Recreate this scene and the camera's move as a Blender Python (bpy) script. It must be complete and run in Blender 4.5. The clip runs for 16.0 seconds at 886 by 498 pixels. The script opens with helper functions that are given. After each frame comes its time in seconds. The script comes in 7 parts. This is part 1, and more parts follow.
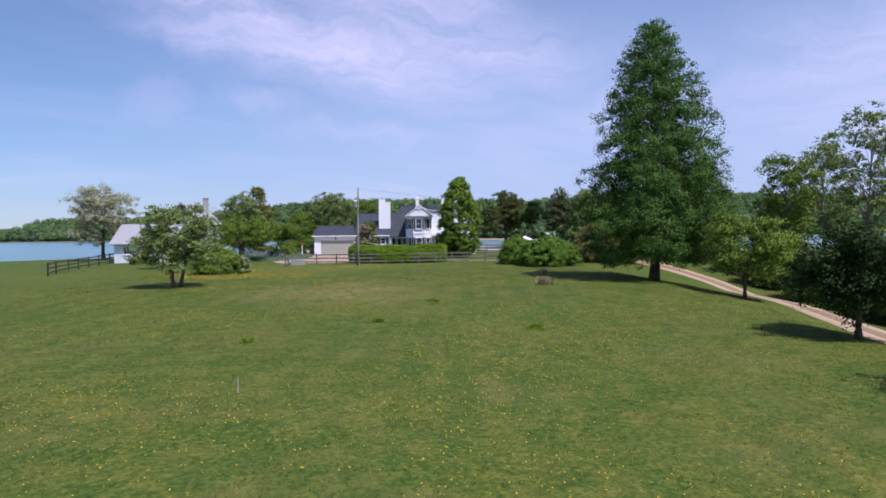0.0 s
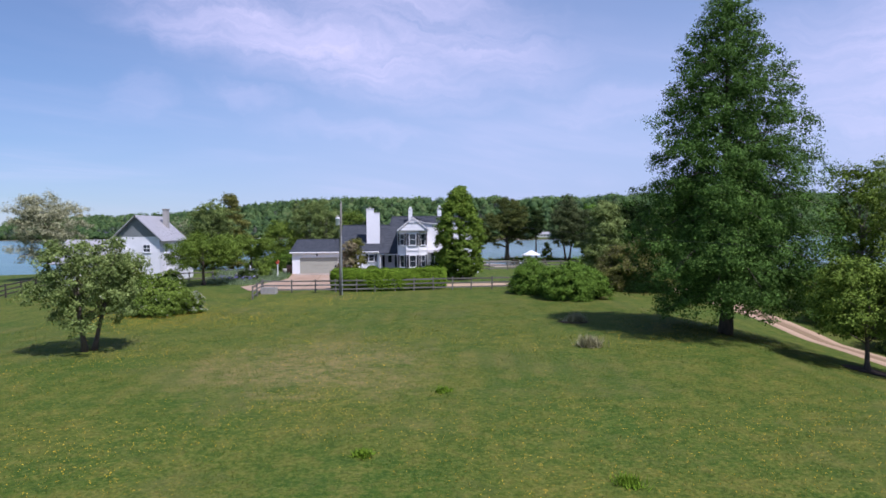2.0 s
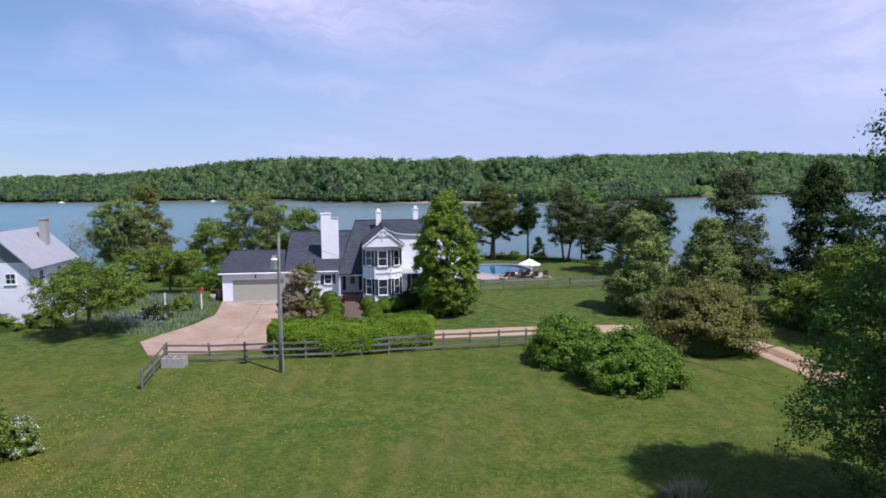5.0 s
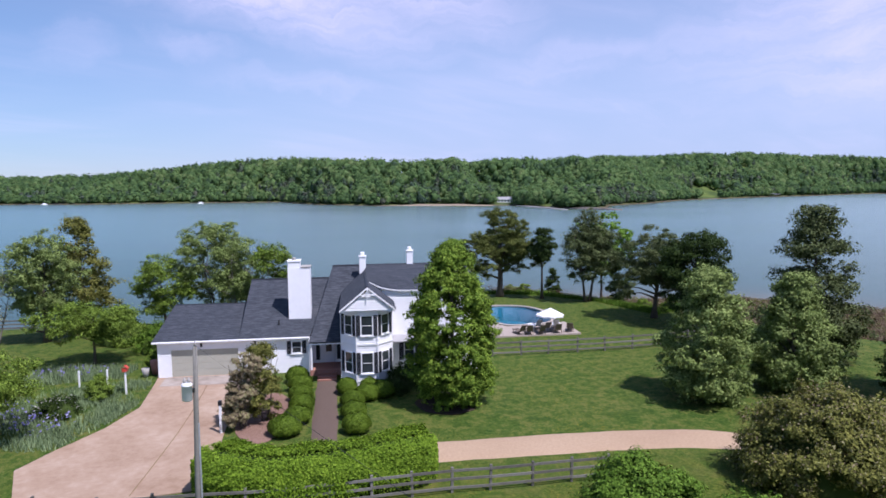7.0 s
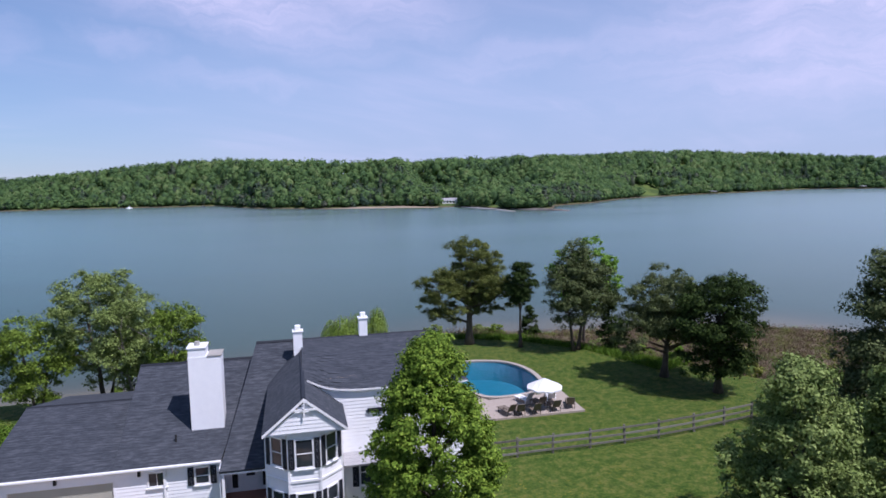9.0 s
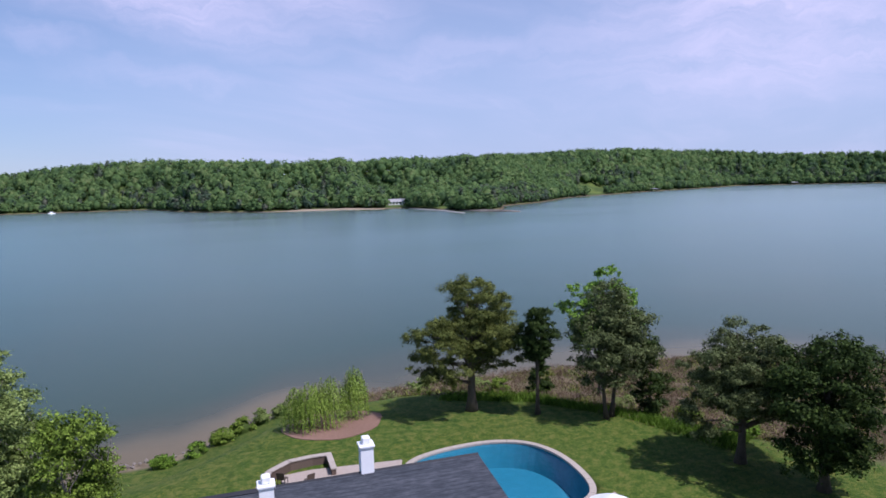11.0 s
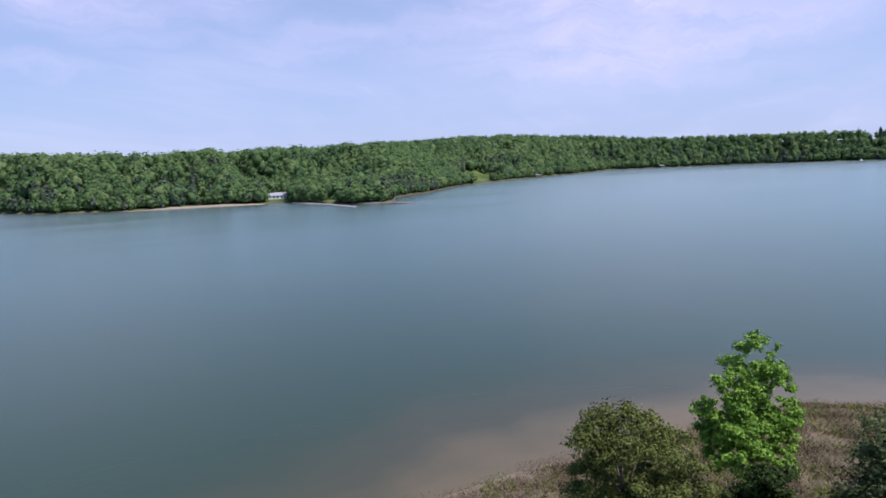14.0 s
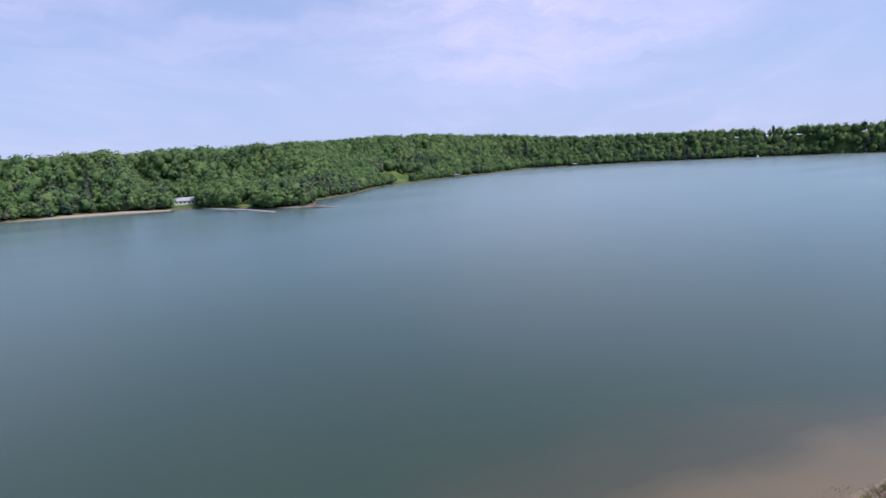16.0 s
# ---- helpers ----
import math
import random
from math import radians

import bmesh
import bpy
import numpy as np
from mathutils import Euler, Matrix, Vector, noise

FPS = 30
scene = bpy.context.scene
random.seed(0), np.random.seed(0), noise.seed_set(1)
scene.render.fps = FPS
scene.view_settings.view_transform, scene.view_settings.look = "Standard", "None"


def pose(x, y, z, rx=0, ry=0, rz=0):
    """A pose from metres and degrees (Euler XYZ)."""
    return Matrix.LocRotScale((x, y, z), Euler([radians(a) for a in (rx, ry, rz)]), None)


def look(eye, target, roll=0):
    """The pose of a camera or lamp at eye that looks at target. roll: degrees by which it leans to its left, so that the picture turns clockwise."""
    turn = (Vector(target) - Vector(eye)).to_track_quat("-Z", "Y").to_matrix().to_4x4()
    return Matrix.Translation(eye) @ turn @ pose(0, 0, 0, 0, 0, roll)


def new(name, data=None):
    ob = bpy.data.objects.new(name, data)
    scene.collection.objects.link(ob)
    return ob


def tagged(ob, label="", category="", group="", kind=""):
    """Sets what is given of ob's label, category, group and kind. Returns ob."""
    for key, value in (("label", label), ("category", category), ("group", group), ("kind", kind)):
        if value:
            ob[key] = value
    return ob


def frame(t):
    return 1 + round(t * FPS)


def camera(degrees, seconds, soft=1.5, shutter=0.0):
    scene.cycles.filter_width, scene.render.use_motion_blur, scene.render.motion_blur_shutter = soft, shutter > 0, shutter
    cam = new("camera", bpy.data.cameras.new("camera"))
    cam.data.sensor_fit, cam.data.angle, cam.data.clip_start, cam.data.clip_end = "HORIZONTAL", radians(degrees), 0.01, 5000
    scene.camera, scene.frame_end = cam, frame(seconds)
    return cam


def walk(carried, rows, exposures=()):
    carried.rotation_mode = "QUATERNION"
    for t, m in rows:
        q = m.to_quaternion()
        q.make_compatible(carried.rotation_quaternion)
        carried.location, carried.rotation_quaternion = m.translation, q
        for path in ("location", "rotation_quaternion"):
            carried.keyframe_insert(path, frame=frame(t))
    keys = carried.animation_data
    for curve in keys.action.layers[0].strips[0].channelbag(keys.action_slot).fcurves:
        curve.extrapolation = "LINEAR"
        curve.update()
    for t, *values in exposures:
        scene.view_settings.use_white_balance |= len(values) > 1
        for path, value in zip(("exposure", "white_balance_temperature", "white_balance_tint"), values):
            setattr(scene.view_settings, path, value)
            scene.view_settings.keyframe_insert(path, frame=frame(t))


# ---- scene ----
cam = camera(67.9, 16.0, soft=1.65)
PATH = [
    (0, (0.576, 3.782, 3.508), (0.67, 5.779, 3.451), -0.6),
    (0.5, (0.669, 6.977, 4.022), (0.77, 8.974, 3.962), -0.7),
    (1, (0.498, 10.079, 4.499), (0.608, 12.075, 4.441), -0.7),
    (1.5, (0.247, 13.163, 5.21), (0.367, 15.158, 5.15), -0.6),
    (2, (0.109, 16.331, 5.966), (0.237, 18.325, 5.9), -0.5),
    (2.5, (-0.007, 19.426, 6.791), (0.136, 21.419, 6.705), -0.4),
    (3, (-0.311, 22.566, 7.607), (-0.135, 24.554, 7.481), -0.2),
    (3.5, (-0.735, 25.66, 8.574), (-0.521, 27.641, 8.402), 0.0),
    (6, (0.263, 44.769, 13.132), (0.512, 46.744, 12.932), -0.5),
    (6.5, (0.564, 48.398, 13.882), (0.818, 50.372, 13.681), -0.4),
    (7, (0.865, 52.391, 14.652), (1.131, 54.363, 14.451), -0.5),
    (7.5, (1.152, 56.114, 15.397), (1.439, 58.083, 15.194), -0.6),
    (8, (1.363, 59.924, 16.109), (1.691, 61.886, 15.904), -0.8),
    (8.5, (1.629, 63.934, 16.75), (2.009, 65.887, 16.544), -1.1),
    (9, (1.635, 67.822, 17.493), (2.07, 69.763, 17.284), -1.1),
    (11.5, (0.54, 88.018, 20.268), (1.193, 89.896, 20.045), -1.8),
    (12, (0.15, 92.484, 20.793), (0.861, 94.34, 20.564), -2.0),
    (12.5, (-0.077, 97.765, 21.221), (0.688, 99.597, 20.984), -2.1),
    (13, (0.382, 104.199, 21.53), (1.198, 106.009, 21.284), -2.2),
    (13.5, (0.698, 110.161, 21.774), (1.574, 111.94, 21.515), -2.4),
    (14, (0.616, 115.531, 22.072), (1.559, 117.274, 21.802), -2.6),
    (14.5, (0.653, 121.528, 22.193), (1.658, 123.236, 21.92), -2.8),
    (15, (0.87, 127.575, 22.493), (1.932, 129.247, 22.216), -2.9),
    (15.5, (1.09, 133.402, 22.799), (2.208, 135.036, 22.516), -3.0),
    (16, (1.445, 138.982, 22.832), (2.616, 140.579, 22.548), -3.1),
]
EXPOSURES = [(0.0, 0.18, 5735.0, 25.0), (2.0, 0.17, 5735.0, 25.0), (3.5, 0.09, 5735.0, 25.0), (6.0, 0.25, 5735.0, 25.0), (7.5, 0.27, 5735.0, 25.0), (9.0, 0.07, 5715.0, 24.7), (11.5, 0.15, 5780.0, 25.3), (13.0, 0.23, 5800.0, 25.3), (16.0, 0.22, 5850.0, 25.6)]
walk(cam, [(t, look(eye, target, roll)) for t, eye, target, roll in PATH], EXPOSURES)

# ---------------------------------------------------------------- light
world = bpy.data.worlds.new("sky_world")
scene.world = world
world.use_nodes = True
wn, wl = world.node_tree.nodes, world.node_tree.links
wn.clear()
SUN_TO = Vector((0.67, -0.74, 1.75)).normalized()
SUN_ELEV = math.asin(SUN_TO.z)
sky = wn.new("ShaderNodeTexSky")
sky.sky_type = "NISHITA"
sky.sun_disc = False
sky.sun_elevation = SUN_ELEV
sky.sun_rotation = math.atan2(SUN_TO.x, SUN_TO.y)
sky.air_density, sky.dust_density, sky.ozone_density = 1.0, 0.15, 2.6
coord = wn.new("ShaderNodeTexCoord")
sep = wn.new("ShaderNodeSeparateXYZ")
wl.new(coord.outputs["Generated"], sep.inputs[0])
# thin cirrus: streaked noise laid on a flat layer overhead
lift = wn.new("ShaderNodeMath"); lift.operation = "ADD"; lift.inputs[1].default_value = 0.12
wl.new(sep.outputs["Z"], lift.inputs[0])
flat = wn.new("ShaderNodeVectorMath"); flat.operation = "DIVIDE"
comb = wn.new("ShaderNodeCombineXYZ")
for i in range(3):
    wl.new(lift.outputs[0], comb.inputs[i])
wl.new(coord.outputs["Generated"], flat.inputs[0]); wl.new(comb.outputs[0], flat.inputs[1])
turn = wn.new("ShaderNodeMapping")
turn.inputs["Rotation"].default_value = (0, 0, radians(-42))
wl.new(flat.outputs[0], turn.inputs["Vector"])


def cirrus(place, stretch, detail, lo, hi, most):
    mp, t, r = wn.new("ShaderNodeMapping"), wn.new("ShaderNodeTexNoise"), wn.new("ShaderNodeMapRange")
    mp.inputs["Location"].default_value, mp.inputs["Scale"].default_value = place, stretch
    t.inputs["Scale"].default_value, t.inputs["Detail"].default_value, t.inputs["Roughness"].default_value, t.inputs["Distortion"].default_value = 1.0, detail, 0.6, 0.8
    r.interpolation_type = "SMOOTHSTEP"
    for k, q in ((1, lo), (2, hi), (3, 0.0), (4, most)):
        r.inputs[k].default_value = q
    wl.new(turn.outputs[0], mp.inputs["Vector"]); wl.new(mp.outputs[0], t.inputs["Vector"]); wl.new(t.outputs["Fac"], r.inputs[0])
    return r.outputs[0]


veil, wisps = cirrus((0.4, 2.35, 0), (0.30, 0.62, 1), 3, 0.36, 0.74, 0.5), cirrus((3.1, 0.7, 0), (0.7, 2.0, 1), 7, 0.38, 0.82, 0.5)


def wmath(op, a, b=None, c=None):
    m = wn.new("ShaderNodeMath")
    m.operation = op
    for i, q in enumerate((a, b, c)):
        if q is None:
            continue
        if isinstance(q, (int, float)):
            m.inputs[i].default_value = q
        else:
            wl.new(q, m.inputs[i])
    return m.outputs[0]


# the sky by bearing (degrees from north, clockwise) and height (degrees)
bearing = wmath("MULTIPLY", wmath("ARCTAN2", sep.outputs["X"], sep.outputs["Y"]), 57.2958)
height = wmath("MULTIPLY", wmath("ARCSINE", sep.outputs["Z"]), 57.2958)
dome = wn.new("ShaderNodeCombineXYZ")
wl.new(bearing, dome.inputs[0]); wl.new(height, dome.inputs[1])
stir = wn.new("ShaderNodeTexNoise")
stir.inputs["Scale"].default_value, stir.inputs["Detail"].default_value, stir.inputs["Roughness"].default_value = 0.13, 5, 0.6
wl.new(dome.outputs[0], stir.inputs["Vector"])
swing = wn.new("ShaderNodeVectorMath"); swing.operation = "MULTIPLY_ADD"
swing.inputs[1].default_value = (9, 6.5, 0)
wl.new(stir.outputs["Color"], swing.inputs[0])
back = wn.new("ShaderNodeVectorMath"); back.operation = "ADD"; back.inputs[1].default_value = (-4.5, -3.25, 0)
wl.new(dome.outputs[0], back.inputs[0]); wl.new(back.outputs[0], swing.inputs[2])
comb_map, comb_tex = wn.new("ShaderNodeMapping"), wn.new("ShaderNodeTexNoise")
comb_map.inputs["Rotation"].default_value, comb_map.inputs["Scale"].default_value = (0, 0, radians(14)), (0.05, 0.42, 1)
comb_tex.inputs["Scale"].default_value, comb_tex.inputs["Detail"].default_value, comb_tex.inputs["Roughness"].default_value, comb_tex.inputs["Distortion"].default_value = 1.0, 8, 0.66, 0.6
wl.new(swing.outputs[0], comb_map.inputs["Vector"]); wl.new(comb_map.outputs[0], comb_tex.inputs["Vector"])
comb_rng = wn.new("ShaderNodeMapRange")
for k, q in ((1, 0.33), (2, 0.66), (3, 0.3), (4, 1.0)):
    comb_rng.inputs[k].default_value = q
wl.new(comb_tex.outputs["Fac"], comb_rng.inputs[0])
cover = None
for az0, el0, half_l, half_w, tilt, most in ((-8, 15.3, 23, 5.0, -13, 0.74), (2, 17.5, 22, 6.5, -16, 0.58), (-20.5, 10, 5, 2.4, 20, 0.2), (-12.5, 10.5, 4, 1.8, -8, 0.28), (-4, 8, 12, 1.6, -4, 0.22), (19, 10, 14, 2.8, 6, 0.30), (46, 12, 30, 10.5, 6, 0.72), (70, 20, 30, 14, 0, 0.5)):
    mp, ln, mr = wn.new("ShaderNodeMapping"), wn.new("ShaderNodeVectorMath"), wn.new("ShaderNodeMapRange")
    mp.vector_type = "TEXTURE"
    mp.inputs["Location"].default_value, mp.inputs["Rotation"].default_value, mp.inputs["Scale"].default_value = (az0, el0, 0), (0, 0, radians(tilt)), (half_l, half_w, 1)
    ln.operation = "LENGTH"
    mr.interpolation_type = "SMOOTHSTEP"
    for k, q in ((1, 1.0), (2, 0.1), (3, 0.0), (4, most)):
        mr.inputs[k].default_value = q
    wl.new(swing.outputs[0], mp.inputs["Vector"]); wl.new(mp.outputs[0], ln.inputs[0]); wl.new(ln.outputs["Value"], mr.inputs[0])
    cover = mr.outputs[0] if cover is None else wmath("MAXIMUM", cover, mr.outputs[0])
cover = wmath("MULTIPLY", cover, comb_rng.outputs[0])
faint = wmath("MULTIPLY", veil, wmath("ADD", wisps, 0.15))
both = wmath("MAXIMUM", cover, faint)
mix = wn.new("ShaderNodeMixRGB")
mix.inputs[2].default_value = (7.5, 7.0, 8.3, 1)
thin = wn.new("ShaderNodeMixRGB")  # a high haze, thicker low down and towards the east
thin.inputs[2].default_value = (3.8, 4.75, 6.3, 1)
low, side_haze = wn.new("ShaderNodeMapRange"), wn.new("ShaderNodeMapRange")
low.interpolation_type = side_haze.interpolation_type = "SMOOTHSTEP"
for k, q in ((1, 0.02), (2, 0.36), (3, 0.85), (4, 0.30)):
    low.inputs[k].default_value = q
for k, q in ((1, -40), (2, 10), (3, 0.42), (4, 1.0)):
    side_haze.inputs[k].default_value = q
wl.new(sep.outputs["Z"], low.inputs[0]); wl.new(bearing, side_haze.inputs[0])
wl.new(wmath("MULTIPLY", low.outputs[0], side_haze.outputs[0]), thin.inputs[0])
wl.new(sky.outputs[0], thin.inputs[1])
deep, depth_mul = wn.new("ShaderNodeMapRange"), wn.new("ShaderNodeMixRGB")
deep.interpolation_type = "SMOOTHSTEP"
for k, q in ((1, 6), (2, -38), (3, 0.0), (4, 1.0)):
    deep.inputs[k].default_value = q
depth_mul.blend_type = "MULTIPLY"
depth_mul.inputs[2].default_value = (0.70, 0.82, 0.88, 1)
wl.new(bearing, deep.inputs[0]); wl.new(deep.outputs[0], depth_mul.inputs[0]); wl.new(thin.outputs[0], depth_mul.inputs[1])
wl.new(both, mix.inputs[0]); wl.new(depth_mul.outputs[0], mix.inputs[1])
bg = wn.new("ShaderNodeBackground")
bg.inputs["Strength"].default_value = 0.104
wl.new(mix.outputs[0], bg.inputs["Color"])
wo = wn.new("ShaderNodeOutputWorld")
wl.new(bg.outputs[0], wo.inputs["Surface"])
sun = new("sun", bpy.data.lights.new("sun", "SUN"))
sun.data.energy, sun.data.angle, sun.data.color = 4.6, radians(0.53), (1.0, 0.95, 0.87)
sun.matrix_world = look((0, 0, 60), Vector((0, 0, 60)) - SUN_TO)

# ---------------------------------------------------------------- materials
def material(name, stops, rough=0.8, scale=1.0, detail=6, bump=0.0, bump_scale=None, metal=0.0, big=0.15, big_mix=0.35,
             island=False, per_object=0.0, translucent=0.0, spec=0.3, stretch=(1, 1, 1), span=None):
    """Noise-blended colour stops, a second larger scale of stain, bump, and optional per-piece variation."""
    m = bpy.data.materials.new(name)
    m.use_nodes = True
    n, l = m.node_tree.nodes, m.node_tree.links
    n.clear()
    out, bs = n.new("ShaderNodeOutputMaterial"), n.new("ShaderNodeBsdfPrincipled")
    bs.inputs["Roughness"].default_value, bs.inputs["Metallic"].default_value = rough, metal
    bs.inputs["Specular IOR Level"].default_value = spec
    co, mp = n.new("ShaderNodeTexCoord"), n.new("ShaderNodeMapping")
    mp.inputs["Scale"].default_value = stretch
    geo = n.new("ShaderNodeNewGeometry")
    l.new(geo.outputs["Position"], mp.inputs["Vector"])
    n1, n2 = n.new("ShaderNodeTexNoise"), n.new("ShaderNodeTexNoise")
    n1.inputs["Scale"].default_value, n1.inputs["Detail"].default_value, n1.inputs["Roughness"].default_value = scale, detail, 0.65
    n2.inputs["Scale"].default_value, n2.inputs["Detail"].default_value = big, 3
    l.new(mp.outputs[0], n1.inputs["Vector"]); l.new(mp.outputs[0], n2.inputs["Vector"])
    fac = n.new("ShaderNodeMix"); fac.data_type = "FLOAT"; fac.inputs[0].default_value = big_mix
    l.new(n1.outputs["Fac"], fac.inputs[2]); l.new(n2.outputs["Fac"], fac.inputs[3])
    last = fac.outputs[0]
    if island or per_object:
        w = n.new("ShaderNodeMix"); w.data_type = "FLOAT"
        w.inputs[0].default_value = per_object or 0.4
        src = geo.outputs["Random Per Island"] if island else n.new("ShaderNodeObjectInfo").outputs["Random"]
        l.new(last, w.inputs[2]); l.new(src, w.inputs[3])
        last = w.outputs[0]
    rp = n.new("ShaderNodeValToRGB")
    el = rp.color_ramp.elements
    k = len(stops)
    lo, hi = (0.24, 0.76) if (island or per_object) else (0.32, 0.68)
    lo, hi = span or (lo, hi)
    for i, c in enumerate(stops):
        p = lo + (hi - lo) * i / max(1, k - 1)
        e = el[i] if i < 2 else el.new(p)
        e.position, e.color = p, (*c, 1)
    l.new(last, rp.inputs[0]); l.new(rp.outputs[0], bs.inputs["Base Color"])
    if bump:
        b = n.new("ShaderNodeBump")
        b.inputs["Strength"].default_value, b.inputs["Distance"].default_value = 1.0, bump
        src = n1
        if bump_scale:
            src = n.new("ShaderNodeTexNoise")
            src.inputs["Scale"].default_value, src.inputs["Detail"].default_value = bump_scale, 4
            l.new(mp.outputs[0], src.inputs["Vector"])
        l.new(src.outputs["Fac"], b.inputs["Height"]); l.new(b.outputs[0], bs.inputs["Normal"])
    end = bs.outputs[0]
    if translucent:
        tr, mx = n.new("ShaderNodeBsdfTranslucent"), n.new("ShaderNodeMixShader")
        mx.inputs[0].default_value = translucent
        l.new(rp.outputs[0], tr.inputs["Color"]); l.new(bs.outputs[0], mx.inputs[1]); l.new(tr.outputs[0], mx.inputs[2])
        end = mx.outputs[0]
    l.new(end, out.inputs["Surface"])
    return m


def leafy(name, *stops):
    dark, light = stops[0], stops[-1]
    stops = (tuple(c * 0.5 for c in dark),) + stops[1:-1] + (tuple(c * 1.16 for c in light),)
    return material(name, stops, rough=0.65, scale=0.9, big=0.25, island=True, translucent=0.13, spec=0.08)


M = {}
M["bark"] = material("bark", [(0.05, 0.04, 0.03), (0.13, 0.105, 0.08)], 0.95, 6, bump=0.03, stretch=(1, 1, 0.25))
M["bark_pale"] = material("bark_pale", [(0.14, 0.12, 0.10), (0.28, 0.25, 0.21)], 0.95, 5, bump=0.02)
M["leaf_redwood"] = leafy("leaf_redwood", (0.033, 0.072, 0.014), (0.070, 0.141, 0.023), (0.122, 0.220, 0.041))
M["leaf_mid"] = leafy("leaf_mid", (0.061, 0.104, 0.014), (0.129, 0.199, 0.025), (0.215, 0.294, 0.045))
M["leaf_olive"] = leafy("leaf_olive", (0.077, 0.099, 0.017), (0.153, 0.178, 0.031), (0.233, 0.239, 0.052))
M["leaf_bright"] = leafy("leaf_bright", (0.049, 0.103, 0.010), (0.099, 0.184, 0.019), (0.171, 0.274, 0.036))
M["leaf_hedge"] = leafy("leaf_hedge", (0.062, 0.121, 0.008), (0.123, 0.213, 0.013), (0.207, 0.306, 0.025))
# dark-leaved species; also the shrub cores, where it stands for the shade inside
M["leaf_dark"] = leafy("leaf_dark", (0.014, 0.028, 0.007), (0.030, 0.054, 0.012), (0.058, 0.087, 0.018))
M["leaf_cedar"] = leafy("leaf_cedar", (0.042, 0.062, 0.016), (0.098, 0.122, 0.028), (0.165, 0.18, 0.044))
M["leaf_grey"] = leafy("leaf_grey", (0.080, 0.127, 0.032), (0.168, 0.229, 0.058), (0.272, 0.332, 0.107))
M["leaf_yellow"] = leafy("leaf_yellow", (0.070, 0.077, 0.019), (0.144, 0.152, 0.033), (0.239, 0.235, 0.057))
M["leaf_copper"] = leafy("leaf_copper", (0.200, 0.145, 0.090), (0.310, 0.250, 0.150), (0.240, 0.270, 0.090))
M["leaf_pale"] = leafy("leaf_pale", (0.22, 0.23, 0.12), (0.33, 0.33, 0.18), (0.48, 0.47, 0.30))
M["leaf_magnolia"] = leafy("leaf_magnolia", (0.056, 0.112, 0.013), (0.135, 0.221, 0.024), (0.244, 0.335, 0.043))
M["leaf_willow"] = leafy("leaf_willow", (0.10, 0.16, 0.022), (0.19, 0.29, 0.04), (0.29, 0.38, 0.075))
M["apron"] = material("apron", [(0.20, 0.165, 0.135), (0.33, 0.28, 0.235), (0.43, 0.375, 0.325)], 0.9, 1.6, detail=9, bump=0.004, big=0.5, big_mix=0.5)
M["leaf_box"] = leafy("leaf_box", (0.050, 0.092, 0.008), (0.092, 0.152, 0.013), (0.150, 0.220, 0.024))
M["blossom"] = leafy("blossom", (0.383, 0.383, 0.323), (0.527, 0.510, 0.442), (0.637, 0.620, 0.561))
M["iris_leaf"] = leafy("iris_leaf", (0.105, 0.162, 0.075), (0.195, 0.270, 0.128), (0.300, 0.375, 0.195))
M["iris_flower"] = leafy("iris_flower", (0.112, 0.104, 0.320), (0.192, 0.176, 0.416), (0.360, 0.336, 0.496))
M["reed"] = material("reed", [(0.080, 0.058, 0.034), (0.150, 0.105, 0.068), (0.215, 0.155, 0.104), (0.280, 0.225, 0.155)], 0.8, 0.5, big=0.12, big_mix=0.6, island=True, translucent=0.15, spec=0.1)
# greens shifted towards blue, and translucency raised, to paint in the distance haze
M["forest"] = material("forest", [(0.060, 0.100, 0.056), (0.084, 0.152, 0.060), (0.120, 0.204, 0.068), (0.158, 0.242, 0.084), (0.215, 0.275, 0.110)], 0.8, 0.085, detail=2, big=0.014, big_mix=0.3, island=True, per_object=0.16, translucent=0.42, spec=0.08, span=(0.34, 0.66))
M["leaf_slate"] = leafy("leaf_slate", (0.039, 0.057, 0.018), (0.085, 0.110, 0.038), (0.144, 0.170, 0.067))
M["leaf_poplar"] = leafy("leaf_poplar", (0.066, 0.145, 0.016), (0.132, 0.255, 0.03), (0.22, 0.365, 0.055))
M["evergreen"] = material("evergreen", [(0.044, 0.078, 0.052), (0.066, 0.106, 0.064), (0.094, 0.116, 0.078), (0.120, 0.128, 0.090)], 0.8, 0.06, detail=2, big=0.02, island=True, per_object=0.2, translucent=0.25, spec=0.08, span=(0.34, 0.66))
M["gravel"] = material("gravel", [(0.270, 0.178, 0.116), (0.350, 0.246, 0.170), (0.435, 0.330, 0.246)], 0.95, 2.2, detail=10, bump=0.01, bump_scale=14, big=0.3, big_mix=0.5)
M["track"] = material("track", [(0.33, 0.225, 0.14), (0.46, 0.335, 0.22)], 0.95, 7, bump=0.01)
M["track_mid"] = material("track_mid", [(0.16, 0.10, 0.06), (0.25, 0.17, 0.10), (0.16, 0.15, 0.06)], 0.95, 4, bump=0.02)
M["white_paint"] = material("white_paint", [(0.84, 0.84, 0.85), (0.90, 0.90, 0.90)], 0.55, 3, big=0.4)
M["white_trim"] = material("white_trim", [(0.82, 0.82, 0.82), (0.88, 0.88, 0.88)], 0.5, 3)
M["shingle"] = material("shingle", [(0.024, 0.029, 0.036), (0.047, 0.053, 0.064), (0.092, 0.098, 0.112)], 0.9, 2.6, detail=4, bump=0.006, bump_scale=9, big=0.8, big_mix=0.25, stretch=(0.75, 2.6, 2.6), span=(0.30, 0.70))
